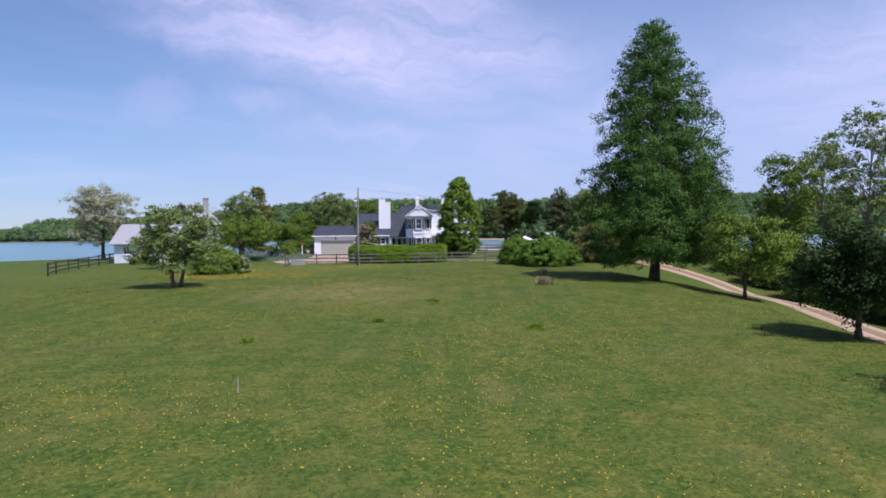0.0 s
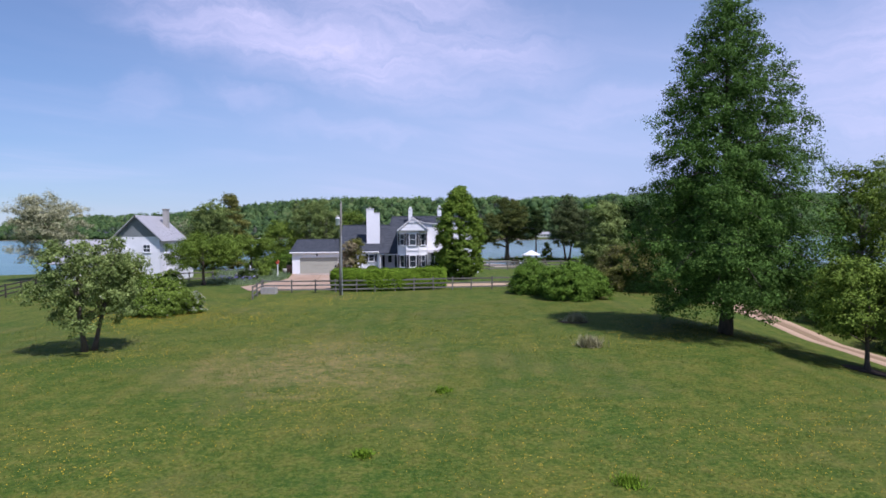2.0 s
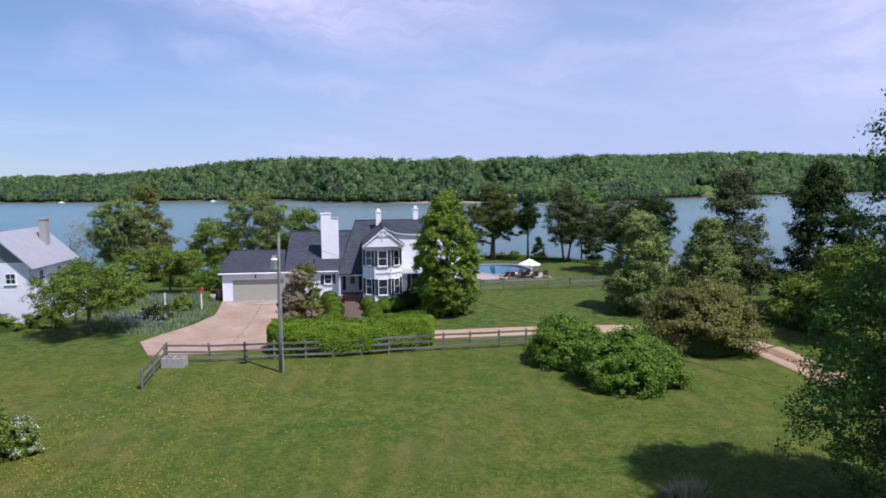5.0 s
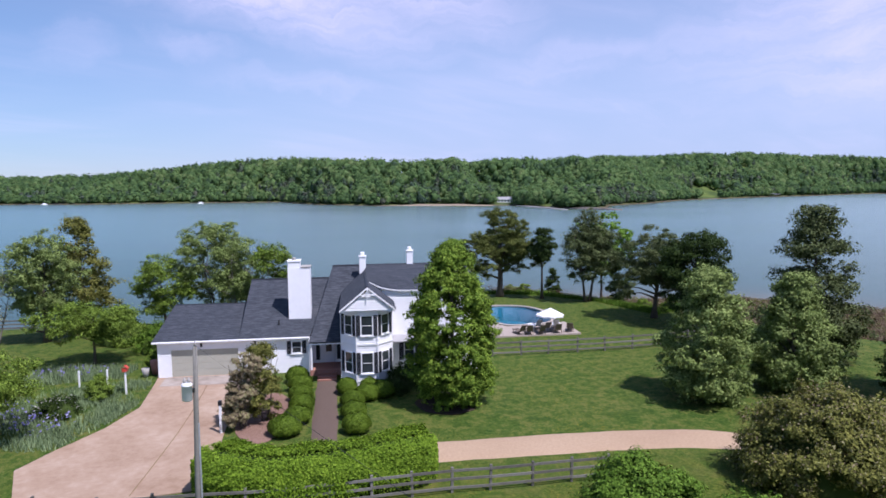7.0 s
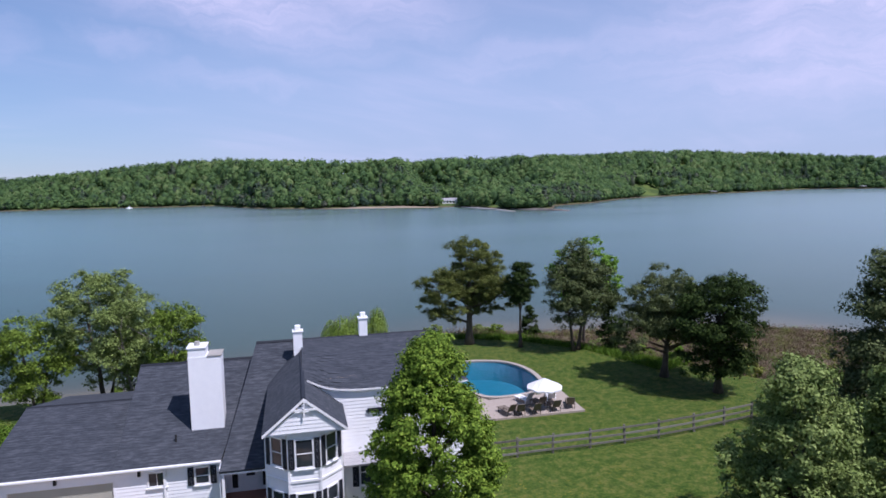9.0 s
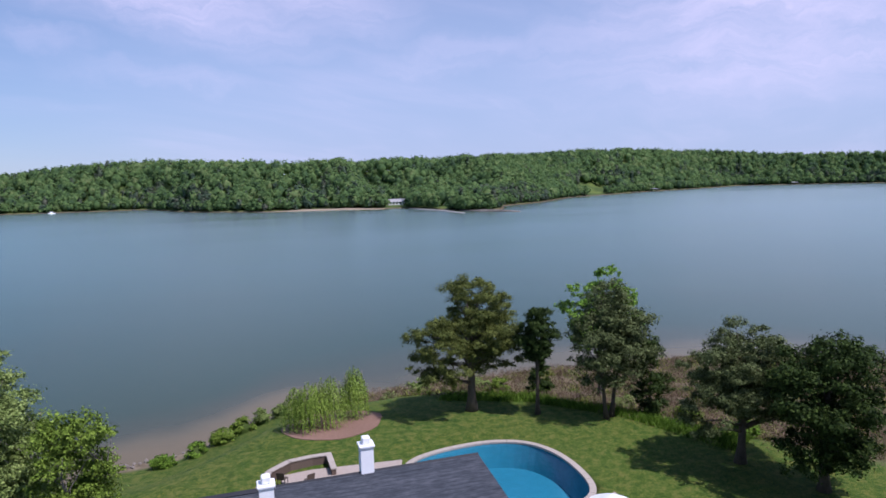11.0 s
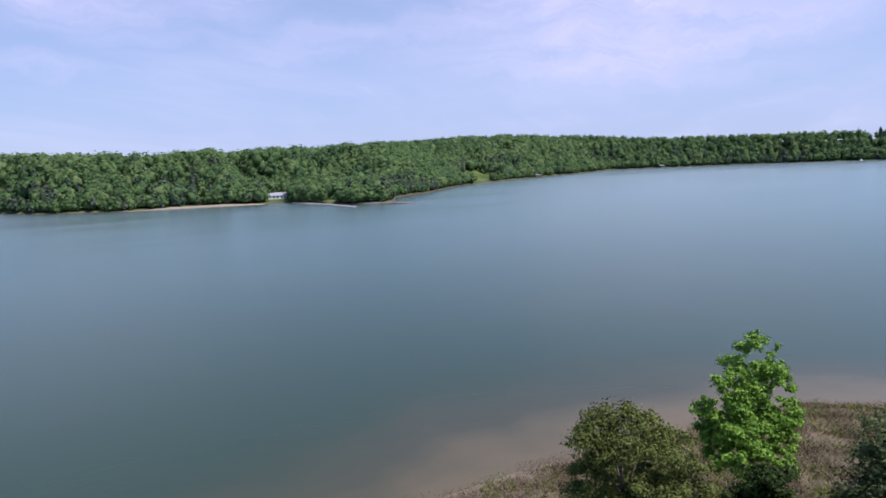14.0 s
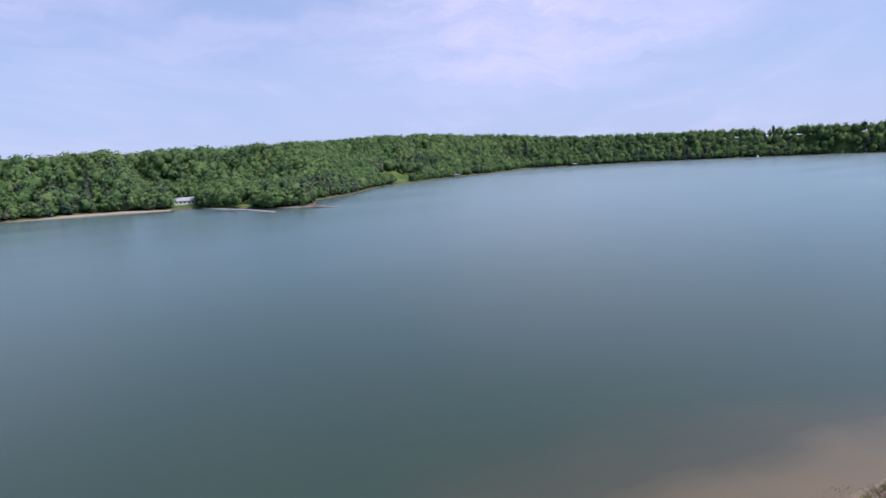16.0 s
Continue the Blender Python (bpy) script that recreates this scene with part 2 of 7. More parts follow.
M["metal_roof"] = material("metal_roof", [(0.33, 0.325, 0.33), (0.43, 0.42, 0.43)], 0.5, 1.5, metal=0.2)
M["farm_paint"] = material("farm_paint", [(0.70, 0.71, 0.73), (0.80, 0.80, 0.81)], 0.7, 2, big=0.3)
M["garage_door"] = material("garage_door", [(0.37, 0.365, 0.30), (0.43, 0.42, 0.345)], 0.6, 2)
M["can_paint"] = material("can_paint", [(0.70, 0.71, 0.72), (0.78, 0.78, 0.78)], 0.5, 3)
M["shutter"] = material("shutter", [(0.010, 0.012, 0.016), (0.022, 0.024, 0.03)], 0.5, 6)
M["glass"] = material("glass", [(0.02, 0.025, 0.03), (0.05, 0.06, 0.07)], 0.04, 0.8, spec=0.6)
M["brick"] = material("brick", [(0.27, 0.125, 0.09), (0.38, 0.19, 0.14)], 0.9, 7, per_object=0.5)
M["walk_brick"] = material("walk_brick", [(0.095, 0.066, 0.050), (0.165, 0.120, 0.095)], 0.95, 8, bump=0.004, per_object=0.5)
M["mulch"] = material("mulch", [(0.108, 0.061, 0.043), (0.217, 0.130, 0.094), (0.289, 0.187, 0.144)], 1.0, 10, bump=0.03)
M["mulch_dark"] = material("mulch_dark", [(0.03, 0.022, 0.016), (0.075, 0.05, 0.035)], 1.0, 9, bump=0.02)
M["old_wood"] = material("old_wood", [(0.085, 0.078, 0.064), (0.165, 0.156, 0.132), (0.24, 0.232, 0.205)], 0.95, 5, bump=0.004, per_object=0.3)
M["dark_wood"] = material("dark_wood", [(0.03, 0.025, 0.022), (0.075, 0.065, 0.055)], 0.9, 5, per_object=0.3)
M["grey_metal"] = material("grey_metal", [(0.35, 0.37, 0.40), (0.46, 0.48, 0.50)], 0.5, 3, metal=0.3)
M["wire"] = material("wire", [(0.02, 0.02, 0.02), (0.03, 0.03, 0.03)], 0.6)
M["coping"] = material("coping", [(0.332, 0.282, 0.238), (0.433, 0.383, 0.332)], 0.8, 6, bump=0.003)
M["deck_stone"] = material("deck_stone", [(0.318, 0.260, 0.217), (0.404, 0.347, 0.296)], 0.85, 5, bump=0.003)
M["pool_wall"] = material("pool_wall", [(0.040, 0.190, 0.260), (0.065, 0.260, 0.345)], 0.5, 2)
M["canvas"] = material("canvas", [(0.72, 0.72, 0.73), (0.82, 0.82, 0.82)], 0.8, 5)
M["lounge_frame"] = material("lounge_frame", [(0.072, 0.054, 0.040), (0.115, 0.090, 0.069)], 0.6, 6)
M["lounge_sling"] = material("lounge_sling", [(0.144, 0.115, 0.090), (0.202, 0.166, 0.133)], 0.85, 12)
M["concrete"] = material("concrete", [(0.302, 0.286, 0.260), (0.403, 0.386, 0.353)], 0.9, 4, bump=0.004)
M["red_paint"] = material("red_paint", [(0.45, 0.05, 0.03), (0.55, 0.08, 0.05)], 0.5, 5)
M["sand"] = material("sand", [(0.252, 0.193, 0.134), (0.353, 0.286, 0.210)], 0.95, 3, bump=0.01)
M["riprap"] = material("riprap", [(0.12, 0.10, 0.085), (0.25, 0.22, 0.19)], 0.95, 0.6, bump=0.1)
M["dry_tuft"] = leafy("dry_tuft", (0.20, 0.18, 0.09), (0.30, 0.29, 0.15), (0.46, 0.42, 0.26))
M["lawn_blade"] = material("lawn_blade", [(0.070, 0.110, 0.013), (0.115, 0.150, 0.020), (0.200, 0.190, 0.055)], 0.7, 0.9, big=0.2, island=True, translucent=0.3, spec=0.08)
M["dandelion"] = leafy("dandelion", (0.46, 0.3, 0.02), (0.56, 0.38, 0.03), (0.64, 0.46, 0.05))

# ---------------------------------------------------------------- mesh helpers
def link_bm(name, bm, mat, parent=None, label=""):
    me = bpy.data.meshes.new(name)
    bm.to_mesh(me)
    bm.free()
    me.materials.append(mat)
    ob = new(name, me)
    if parent:
        ob.parent = parent
    if label:
        ob["label"] = label
    return ob


def part(name, bm, mat, parent, label=""):
    return link_bm(name, bm, mat, parent, label)


def thing(name, at, label, category, group="", kind="", turn_z=0.0):
    e = new(name)
    e.empty_display_size = 0.3
    e.matrix_basis = pose(*at, 0, 0, turn_z)
    return tagged(e, label, category, group, kind)


def raw_mesh(name, verts, faces_flat, per_face, mat, smooth=False):
    """A mesh from numpy arrays: verts (n,3) and equal-sized faces, flat."""
    me = bpy.data.meshes.new(name)
    verts = np.asarray(verts, np.float32)
    faces_flat = np.asarray(faces_flat, np.int32).ravel()
    nf = len(faces_flat) // per_face
    me.vertices.add(len(verts))
    me.vertices.foreach_set("co", verts.ravel())
    me.loops.add(len(faces_flat))
    me.loops.foreach_set("vertex_index", faces_flat)
    me.polygons.add(nf)
    me.polygons.foreach_set("loop_start", np.arange(0, nf * per_face, per_face, dtype=np.int32))
    if smooth:
        me.polygons.foreach_set("use_smooth", np.ones(nf, bool))
    me.update(calc_edges=True)
    me.materials.append(mat)
    return me


def box(bm, x0, x1, y0, y1, z0, z1, bevel=0.0):
    c = [(x0, y0, z0), (x1, y0, z0), (x1, y1, z0), (x0, y1, z0), (x0, y0, z1), (x1, y0, z1), (x1, y1, z1), (x0, y1, z1)]
    v = [bm.verts.new(p) for p in c]
    fs = [bm.faces.new([v[i] for i in q]) for q in ((0, 3, 2, 1), (4, 5, 6, 7), (0, 1, 5, 4), (1, 2, 6, 5), (2, 3, 7, 6), (3, 0, 4, 7))]
    if bevel:
        es = {e for f in fs for e in f.edges}
        bmesh.ops.bevel(bm, geom=list(es), offset=bevel, segments=1, affect="EDGES")
    return bm


def boxed(*a, **k):
    return box(bmesh.new(), *a, **k)


def prism(bm, outline, z0, z1):
    """An upright prism over an anticlockwise outline of (x, y)."""
    lo = [bm.verts.new((x, y, z0)) for x, y in outline]
    hi = [bm.verts.new((x, y, z1)) for x, y in outline]
    bm.faces.new(lo[::-1]); bm.faces.new(hi)
    for i in range(len(lo)):
        j = (i + 1) % len(lo)
        bm.faces.new((lo[i], lo[j], hi[j], hi[i]))
    return bm


def slab(bm, corners, thick):
    """A plate whose upper face has these corners (anticlockwise seen from outside), thickened inwards."""
    n = (Vector(corners[1]) - Vector(corners[0])).cross(Vector(corners[2]) - Vector(corners[0])).normalized()
    up = [bm.verts.new(c) for c in corners]
    dn = [bm.verts.new(Vector(c) - n * thick) for c in corners]
    bm.faces.new(up); bm.faces.new(dn[::-1])
    for i in range(len(up)):
        j = (i + 1) % len(up)
        bm.faces.new((up[j], up[i], dn[i], dn[j]))
    return bm


def tube(bm, pts, radii, sides=7):
    rings = []
    for i, p in enumerate(pts):
        p = Vector(p)
        d = (Vector(pts[min(i + 1, len(pts) - 1)]) - Vector(pts[max(i - 1, 0)])).normalized()
        a = d.orthogonal().normalized()
        b = d.cross(a)
        rings.append([bm.verts.new(p + float(radii[i]) * (a * math.cos(2 * math.pi * k / sides) + b * math.sin(2 * math.pi * k / sides))) for k in range(sides)])
    for r0, r1 in zip(rings, rings[1:]):
        # match the nearest start so that the skin does not twist
        s = min(range(sides), key=lambda k: (r1[k].co - r0[0].co).length)
        r1[:] = r1[s:] + r1[:s]
        for k in range(sides):
            f = bm.faces.new((r0[k], r0[(k + 1) % sides], r1[(k + 1) % sides], r1[k]))
            f.smooth = True
    bm.faces.new(rings[0][::-1]); bm.faces.new(rings[-1])
    return bm


# ---------------------------------------------------------------- the lie of the land
WATER = -6.5
NEAR_X = [-900, -200, -46, -20, -6, -1, 2, 6.4, 19, 30, 47, 57, 67, 73, 80, 95, 120, 400, 1200]
NEAR_Y = [150, 152, 150, 148, 149.8, 153.7, 157, 161, 161.8, 162.5, 161.5, 160.2, 158.8, 154, 148, 128, 105, 40, -200]
FAR_X = [-1600, -500, -420, -366, -284, -218, -120, -85, -35, 28, 75, 90, 110, 144, 150, 160, 168, 186, 197, 208, 217, 240, 271, 330, 369, 410, 440, 490, 640, 740, 812, 920, 970, 1025, 1032, 1070, 1400]
FAR_Y = [930, 900, 880, 870, 838, 850, 832, 835, 725, 665, 672, 664, 640, 636, 612, 572, 550, 543, 550, 572, 596, 614, 635, 700, 732, 750, 768, 797, 855, 905, 865, 780, 690, 575, 510, 350, -400]
TOP_X = [-500, -320, -265, -217, -145, -90, -43, 20, 58, 105, 170, 265, 357, 465, 570, 690, 780, 860, 940, 1060, 1120, 1600]
TOP_Z = [29, 32, 37, 43, 50, 52, 48, 44, 42, 43, 44, 44, 47, 54, 57, 56, 55, 46, 43, 39, 34, 30]
BANK_D = [-400, -60, -14, 0, 3, 7, 11, 14, 17, 20, 25, 32, 42, 2000]
BANK_Z = [-12, -9.5, -7.3, -6.5, -6.0, -5.2, -4.3, -3.0, -1.5, -0.65, -0.2, -0.02, 0.0, 0.0]
LAWN_Y = [-300, 0, 24, 33, 42, 50, 78, 92, 104, 120, 200]
LAWN_Z = [-8, -1.9, -1.15, -1.05, -0.75, -0.45, -0.4, -0.3, 0.0, 0.0, 0.0]


def land(x, y):
    """Height of the ground, for arrays or numbers."""
    x, y = np.asarray(x, float), np.asarray(y, float)
    near = np.interp(x, NEAR_X, NEAR_Y) - y
    far = y - np.interp(x, FAR_X, FAR_Y)
    low = np.interp(near, BANK_D, BANK_Z) + np.interp(y, LAWN_Y, LAWN_Z) * np.clip((near - 30) / 15, 0, 1)
    low = low - 0.17 * np.clip(x - 18.5, 0, 14) * np.clip((82 - y) / 22, 0, 1) - 0.02 * np.clip(-20 - x, 0, 60)
    # the lawn falls away to the marsh in the east
    fall = np.clip((x - 24) * 0.816 + (y - 138) * 0.578, 0, 14) * np.clip((y - 100) / 10, 0, 1)
    low = np.where(fall > 0, np.minimum(low, np.maximum(low - 0.26 * fall, -5.4)), low)
    top = np.interp(x, TOP_X, TOP_Z) - 16
    k = np.clip((far - np.interp(x, [110, 140, 200, 250], [6, 110, 110, 6])) / 130, 0, 1)
    high = np.where(far < 0, np.maximum(-12, -6.5 + far * 0.12), -6.5 + 1.6 * np.clip(far / 5, 0, 1) + (top + 4.9) * k * k * (3 - 2 * k))
    mid = (np.interp(x, NEAR_X, NEAR_Y) + np.interp(x, FAR_X, FAR_Y)) / 2
    return np.where(y < mid, low, high)


POOL = [(11.6, 126.2), (13.5, 127.1), (16, 127.5), (18.4, 127.4), (20.5, 126.4), (21.6, 124.2), (21.8, 121.5), (21.4, 118.6), (20, 117.2), (16.3, 116.8), (15.4, 118.6), (13.5, 120.2), (11.8, 122.5), (11.2, 124.6)]


def ground_at(x, y):
    return float(land(x, y))


def steps(*spans):
    out = []
    for a, b, s in spans:
        out += list(np.arange(a, b, s))
    return np.array(out + [spans[-1][1]])


gx = steps((-1600, -500, 60), (-500, -80, 14), (-80, -30, 2.5), (-30, 10, 1.25), (10, 23.2, 0.4), (23.2, 50, 1.25), (50, 100, 2.5), (100, 560, 9), (560, 1200, 16), (1200, 2000, 80))
gy = steps((-500, -40, 40), (-40, 10, 5), (10, 100, 1.5), (100, 115.6, 1.0), (115.6, 128.8, 0.4), (128.8, 168, 1.0), (168, 240, 6), (240, 480, 24), (480, 960, 7), (960, 2200, 60))
X, Y = np.meshgrid(gx, gy)
Z = land(X, Y)
# the pit of the swimming pool
ins = np.zeros(X.shape, bool)
PIT = [(16.6 + (x - 16.6) * 1.04, 122.3 + (y - 122.3) * 1.04) for x, y in POOL]
for (ax, ay), (bx, by) in zip(PIT, PIT[1:] + PIT[:1]):
    ins ^= ((ay > Y) != (by > Y)) & (X < (bx - ax) * (Y - ay) / ((by - ay) or 1e-9) + ax)
Z = np.where(ins, Z - 1.9, Z)
nx, ny = len(gx), len(gy)
idx = np.arange(nx * ny).reshape(ny, nx)
quads = np.stack([idx[:-1, :-1], idx[:-1, 1:], idx[1:, 1:], idx[1:, :-1]], -1).reshape(-1, 4)


WORN = (-3.8, 48.0, -0.5)


def grass_material():
    m = bpy.data.materials.new("lawn_grass")
    m.use_nodes = True
    n, l = m.node_tree.nodes, m.node_tree.links
    bs = n["Principled BSDF"]
    bs.inputs["Roughness"].default_value, bs.inputs["Specular IOR Level"].default_value = 0.9, 0.15
    geo = n.new("ShaderNodeNewGeometry")
    pos = geo.outputs["Position"]

    def noise_tex(scale, detail=5, stretch=(1, 1, 1), rough=0.6):
        mp, t = n.new("ShaderNodeMapping"), n.new("ShaderNodeTexNoise")
        mp.inputs["Scale"].default_value = stretch
        t.inputs["Scale"].default_value, t.inputs["Detail"].default_value, t.inputs["Roughness"].default_value = scale, detail, rough
        l.new(pos, mp.inputs[0]); l.new(mp.outputs[0], t.inputs["Vector"])
        return t.outputs["Fac"]

    def ramp_of(src, *stops):
        r = n.new("ShaderNodeValToRGB")
        for i, (p, c) in enumerate(stops):
            e = r.color_ramp.elements[i] if i < 2 else r.color_ramp.elements.new(p)
            e.position, e.color = p, (*(c if len(c) == 3 else c * 3), 1)
        l.new(src, r.inputs[0])
        return r.outputs[0]

    def blend(f, a, b):
        x = n.new("ShaderNodeMixRGB")
        l.new(f, x.inputs[0]); l.new(a, x.inputs[1]); l.new(b, x.inputs[2])
        return x.outputs[0]

    def flat(c):
        r = n.new("ShaderNodeRGB")
        r.outputs[0].default_value = (*c, 1)
        return r.outputs[0]

    fine = ramp_of(noise_tex(6.0, 10, (1, 1, 1), 0.8), (0.43, (0.010, 0.026, 0.003)), (0.50, (0.062, 0.097, 0.010)), (0.57, (0.185, 0.186, 0.040)))
    mid = ramp_of(noise_tex(1.1, 7, (1, 1, 1), 0.7), (0.43, (0.022, 0.064, 0.005)), (0.50, (0.070, 0.106, 0.010)), (0.58, (0.180, 0.152, 0.032)))
    broad = ramp_of(noise_tex(0.17, 5), (0.36, (0.036, 0.086, 0.007)), (0.64, (0.104, 0.114, 0.016)))
    col = blend(flat((0.42,) * 3), fine, mid)
    col = blend(flat((0.36,) * 3), col, broad)
    # dry, thin patches
    dry = ramp_of(noise_tex(0.12, 8, (1, 1, 1), 0.75), (0.51, (0.0,)), (0.68, (0.62,)))
    col = blend(dry, col, flat((0.143, 0.126, 0.041)))
    # mowing stripes, running away from the lane towards the house
    sx = n.new("ShaderNodeSeparateXYZ"); l.new(pos, sx.inputs[0])
    aim = n.new("ShaderNodeMath"); aim.operation = "MULTIPLY_ADD"; aim.inputs[1].default_value = -0.085
    l.new(sx.outputs["Y"], aim.inputs[0]); l.new(sx.outputs["X"], aim.inputs[2])
    wob = n.new("ShaderNodeMath"); wob.operation = "MULTIPLY_ADD"
    l.new(noise_tex(0.10, 3), wob.inputs[0]); wob.inputs[1].default_value = 0.7; l.new(aim.outputs[0], wob.inputs[2])
    fr = n.new("ShaderNodeMath"); fr.operation = "MULTIPLY"; fr.inputs[1].default_value = 2 * math.pi / 1.75
    l.new(wob.outputs[0], fr.inputs[0])
    sn = n.new("ShaderNodeMath"); sn.operation = "SINE"; l.new(fr.outputs[0], sn.inputs[0])
    st = n.new("ShaderNodeMapRange"); st.inputs[1].default_value, st.inputs[2].default_value = -0.5, 0.5
    st.inputs[3].default_value, st.inputs[4].default_value = 0.0, 0.42
    l.new(sn.outputs[0], st.inputs[0])
    patchy = n.new("ShaderNodeMath"); patchy.operation = "MULTIPLY"
    l.new(st.outputs[0], patchy.inputs[0]); l.new(ramp_of(noise_tex(0.06, 4), (0.42, (0.12,)), (0.60, (1.0,))), patchy.inputs[1])
    col = blend(patchy.outputs[0], col, flat((0.044, 0.082, 0.009)))
    # a worn, bare patch in the lawn
    near = n.new("ShaderNodeVectorMath"); near.operation = "DISTANCE"; near.inputs[1].default_value = WORN
    l.new(pos, near.inputs[0])
    wear = n.new("ShaderNodeMath"); wear.operation = "MULTIPLY_ADD"; wear.inputs[1].default_value = -16.0
    l.new(noise_tex(0.5, 8, (1, 1, 1), 0.75), wear.inputs[0]); l.new(near.outputs["Value"], wear.inputs[2])
    worn = n.new("ShaderNodeMapRange"); worn.interpolation_type = "SMOOTHSTEP"
    for k, q in ((1, -0.5), (2, -6.0), (3, 0.0), (4, 0.72)):
        worn.inputs[k].default_value = q
    l.new(wear.outputs[0], worn.inputs[0])
    thin_ = n.new("ShaderNodeMath"); thin_.operation = "MULTIPLY"
    l.new(worn.outputs[0], thin_.inputs[0]); l.new(ramp_of(noise_tex(1.7, 9, (1, 1, 1), 0.8), (0.42, (0.15,)), (0.57, (1.0,))), thin_.inputs[1])
    col = blend(thin_.outputs[0], col, flat((0.225, 0.172, 0.070)))
    # watered, lusher lawn beyond the lane
    lush = n.new("ShaderNodeMapRange"); lush.inputs[1].default_value, lush.inputs[2].default_value = 83, 88
    lush.inputs[3].default_value, lush.inputs[4].default_value = 0.0, 0.72
    l.new(sx.outputs["Y"], lush.inputs[0])
    col = blend(lush.outputs[0], col, ramp_of(noise_tex(1.5, 12, (1, 1, 1), 0.86), (0.43, (0.016, 0.052, 0.006)), (0.50, (0.058, 0.104, 0.014)), (0.58, (0.140, 0.138, 0.036))))
    # yellow flowers too small to tell apart, in drifts
    drift = ramp_of(noise_tex(0.16, 3), (0.44, (0.0,)), (0.66, (0.95,)))
    dots = ramp_of(noise_tex(7.5, 3), (0.62, (0.0,)), (0.70, (0.8,)))
    mul = n.new("ShaderNodeMixRGB"); mul.blend_type = "MULTIPLY"; mul.inputs[0].default_value = 1
    l.new(drift, mul.inputs[1]); l.new(dots, mul.inputs[2])
    col = blend(mul.outputs[0], col, flat((0.394, 0.271, 0.025)))
    # dead stalks matted over the marshy bank in the east
    marsh = n.new("ShaderNodeVectorMath"); marsh.operation = "DOT_PRODUCT"; marsh.inputs[1].default_value = (0.816, 0.578, 0)
    l.new(pos, marsh.inputs[0])
    mr = n.new("ShaderNodeMapRange")
    for k, q in ((1, 99.5), (2, 104.0), (3, 0.0), (4, 0.85)):
        mr.inputs[k].default_value = q
    l.new(marsh.outputs["Value"], mr.inputs[0])
    my = n.new("ShaderNodeMapRange"); my.inputs[1].default_value, my.inputs[2].default_value = 106, 116
    l.new(sx.outputs["Y"], my.inputs[0])
    mm = n.new("ShaderNodeMath"); mm.operation = "MULTIPLY"
    l.new(mr.outputs[0], mm.inputs[0]); l.new(my.outputs[0], mm.inputs[1])
    col = blend(mm.outputs[0], col, ramp_of(noise_tex(0.5, 9, (1, 1, 1), 0.75), (0.36, (0.070, 0.085, 0.028)), (0.48, (0.130, 0.098, 0.062)), (0.64, (0.215, 0.160, 0.112))))
    # sand at the water's edge and under it
    edge = n.new("ShaderNodeMapRange")
    edge.inputs[1].default_value, edge.inputs[2].default_value = -6.05, -6.25
    l.new(sx.outputs["Z"], edge.inputs[0])
    sand = ramp_of(noise_tex(1.2, 6), (0.35, (0.130, 0.100, 0.066)), (0.65, (0.220, 0.178, 0.120)))
    mud = n.new("ShaderNodeMapRange"); mud.inputs[1].default_value, mud.inputs[2].default_value, mud.inputs[4].default_value = 300, 400, 0.8
    l.new(sx.outputs["Y"], mud.inputs[0])
    col = blend(edge.outputs[0], col, blend(mud.outputs[0], sand, flat((0.085, 0.075, 0.052))))
    # leaf litter under the far woods
    fy = n.new("ShaderNodeMapRange"); fy.inputs[1].default_value, fy.inputs[2].default_value = 400, 402
    l.new(sx.outputs["Y"], fy.inputs[0])
    wood = ramp_of(noise_tex(0.05, 5), (0.40, (0.050, 0.080, 0.022)), (0.62, (0.11, 0.150, 0.035)))
    above = n.new("ShaderNodeMapRange"); above.inputs[1].default_value, above.inputs[2].default_value = -6.0, -5.4
    l.new(sx.outputs["Z"], above.inputs[0])
    ff = n.new("ShaderNodeMath"); ff.operation = "MULTIPLY"
    l.new(fy.outputs[0], ff.inputs[0]); l.new(above.outputs[0], ff.inputs[1])
    col = blend(ff.outputs[0], col, wood)
    l.new(col, bs.inputs["Base Color"])
    b = n.new("ShaderNodeBump")
    b.inputs["Strength"].default_value, b.inputs["Distance"].default_value = 1.0, 0.06
    l.new(noise_tex(9.0, 4), b.inputs["Height"]); l.new(b.outputs[0], bs.inputs["Normal"])
    return m


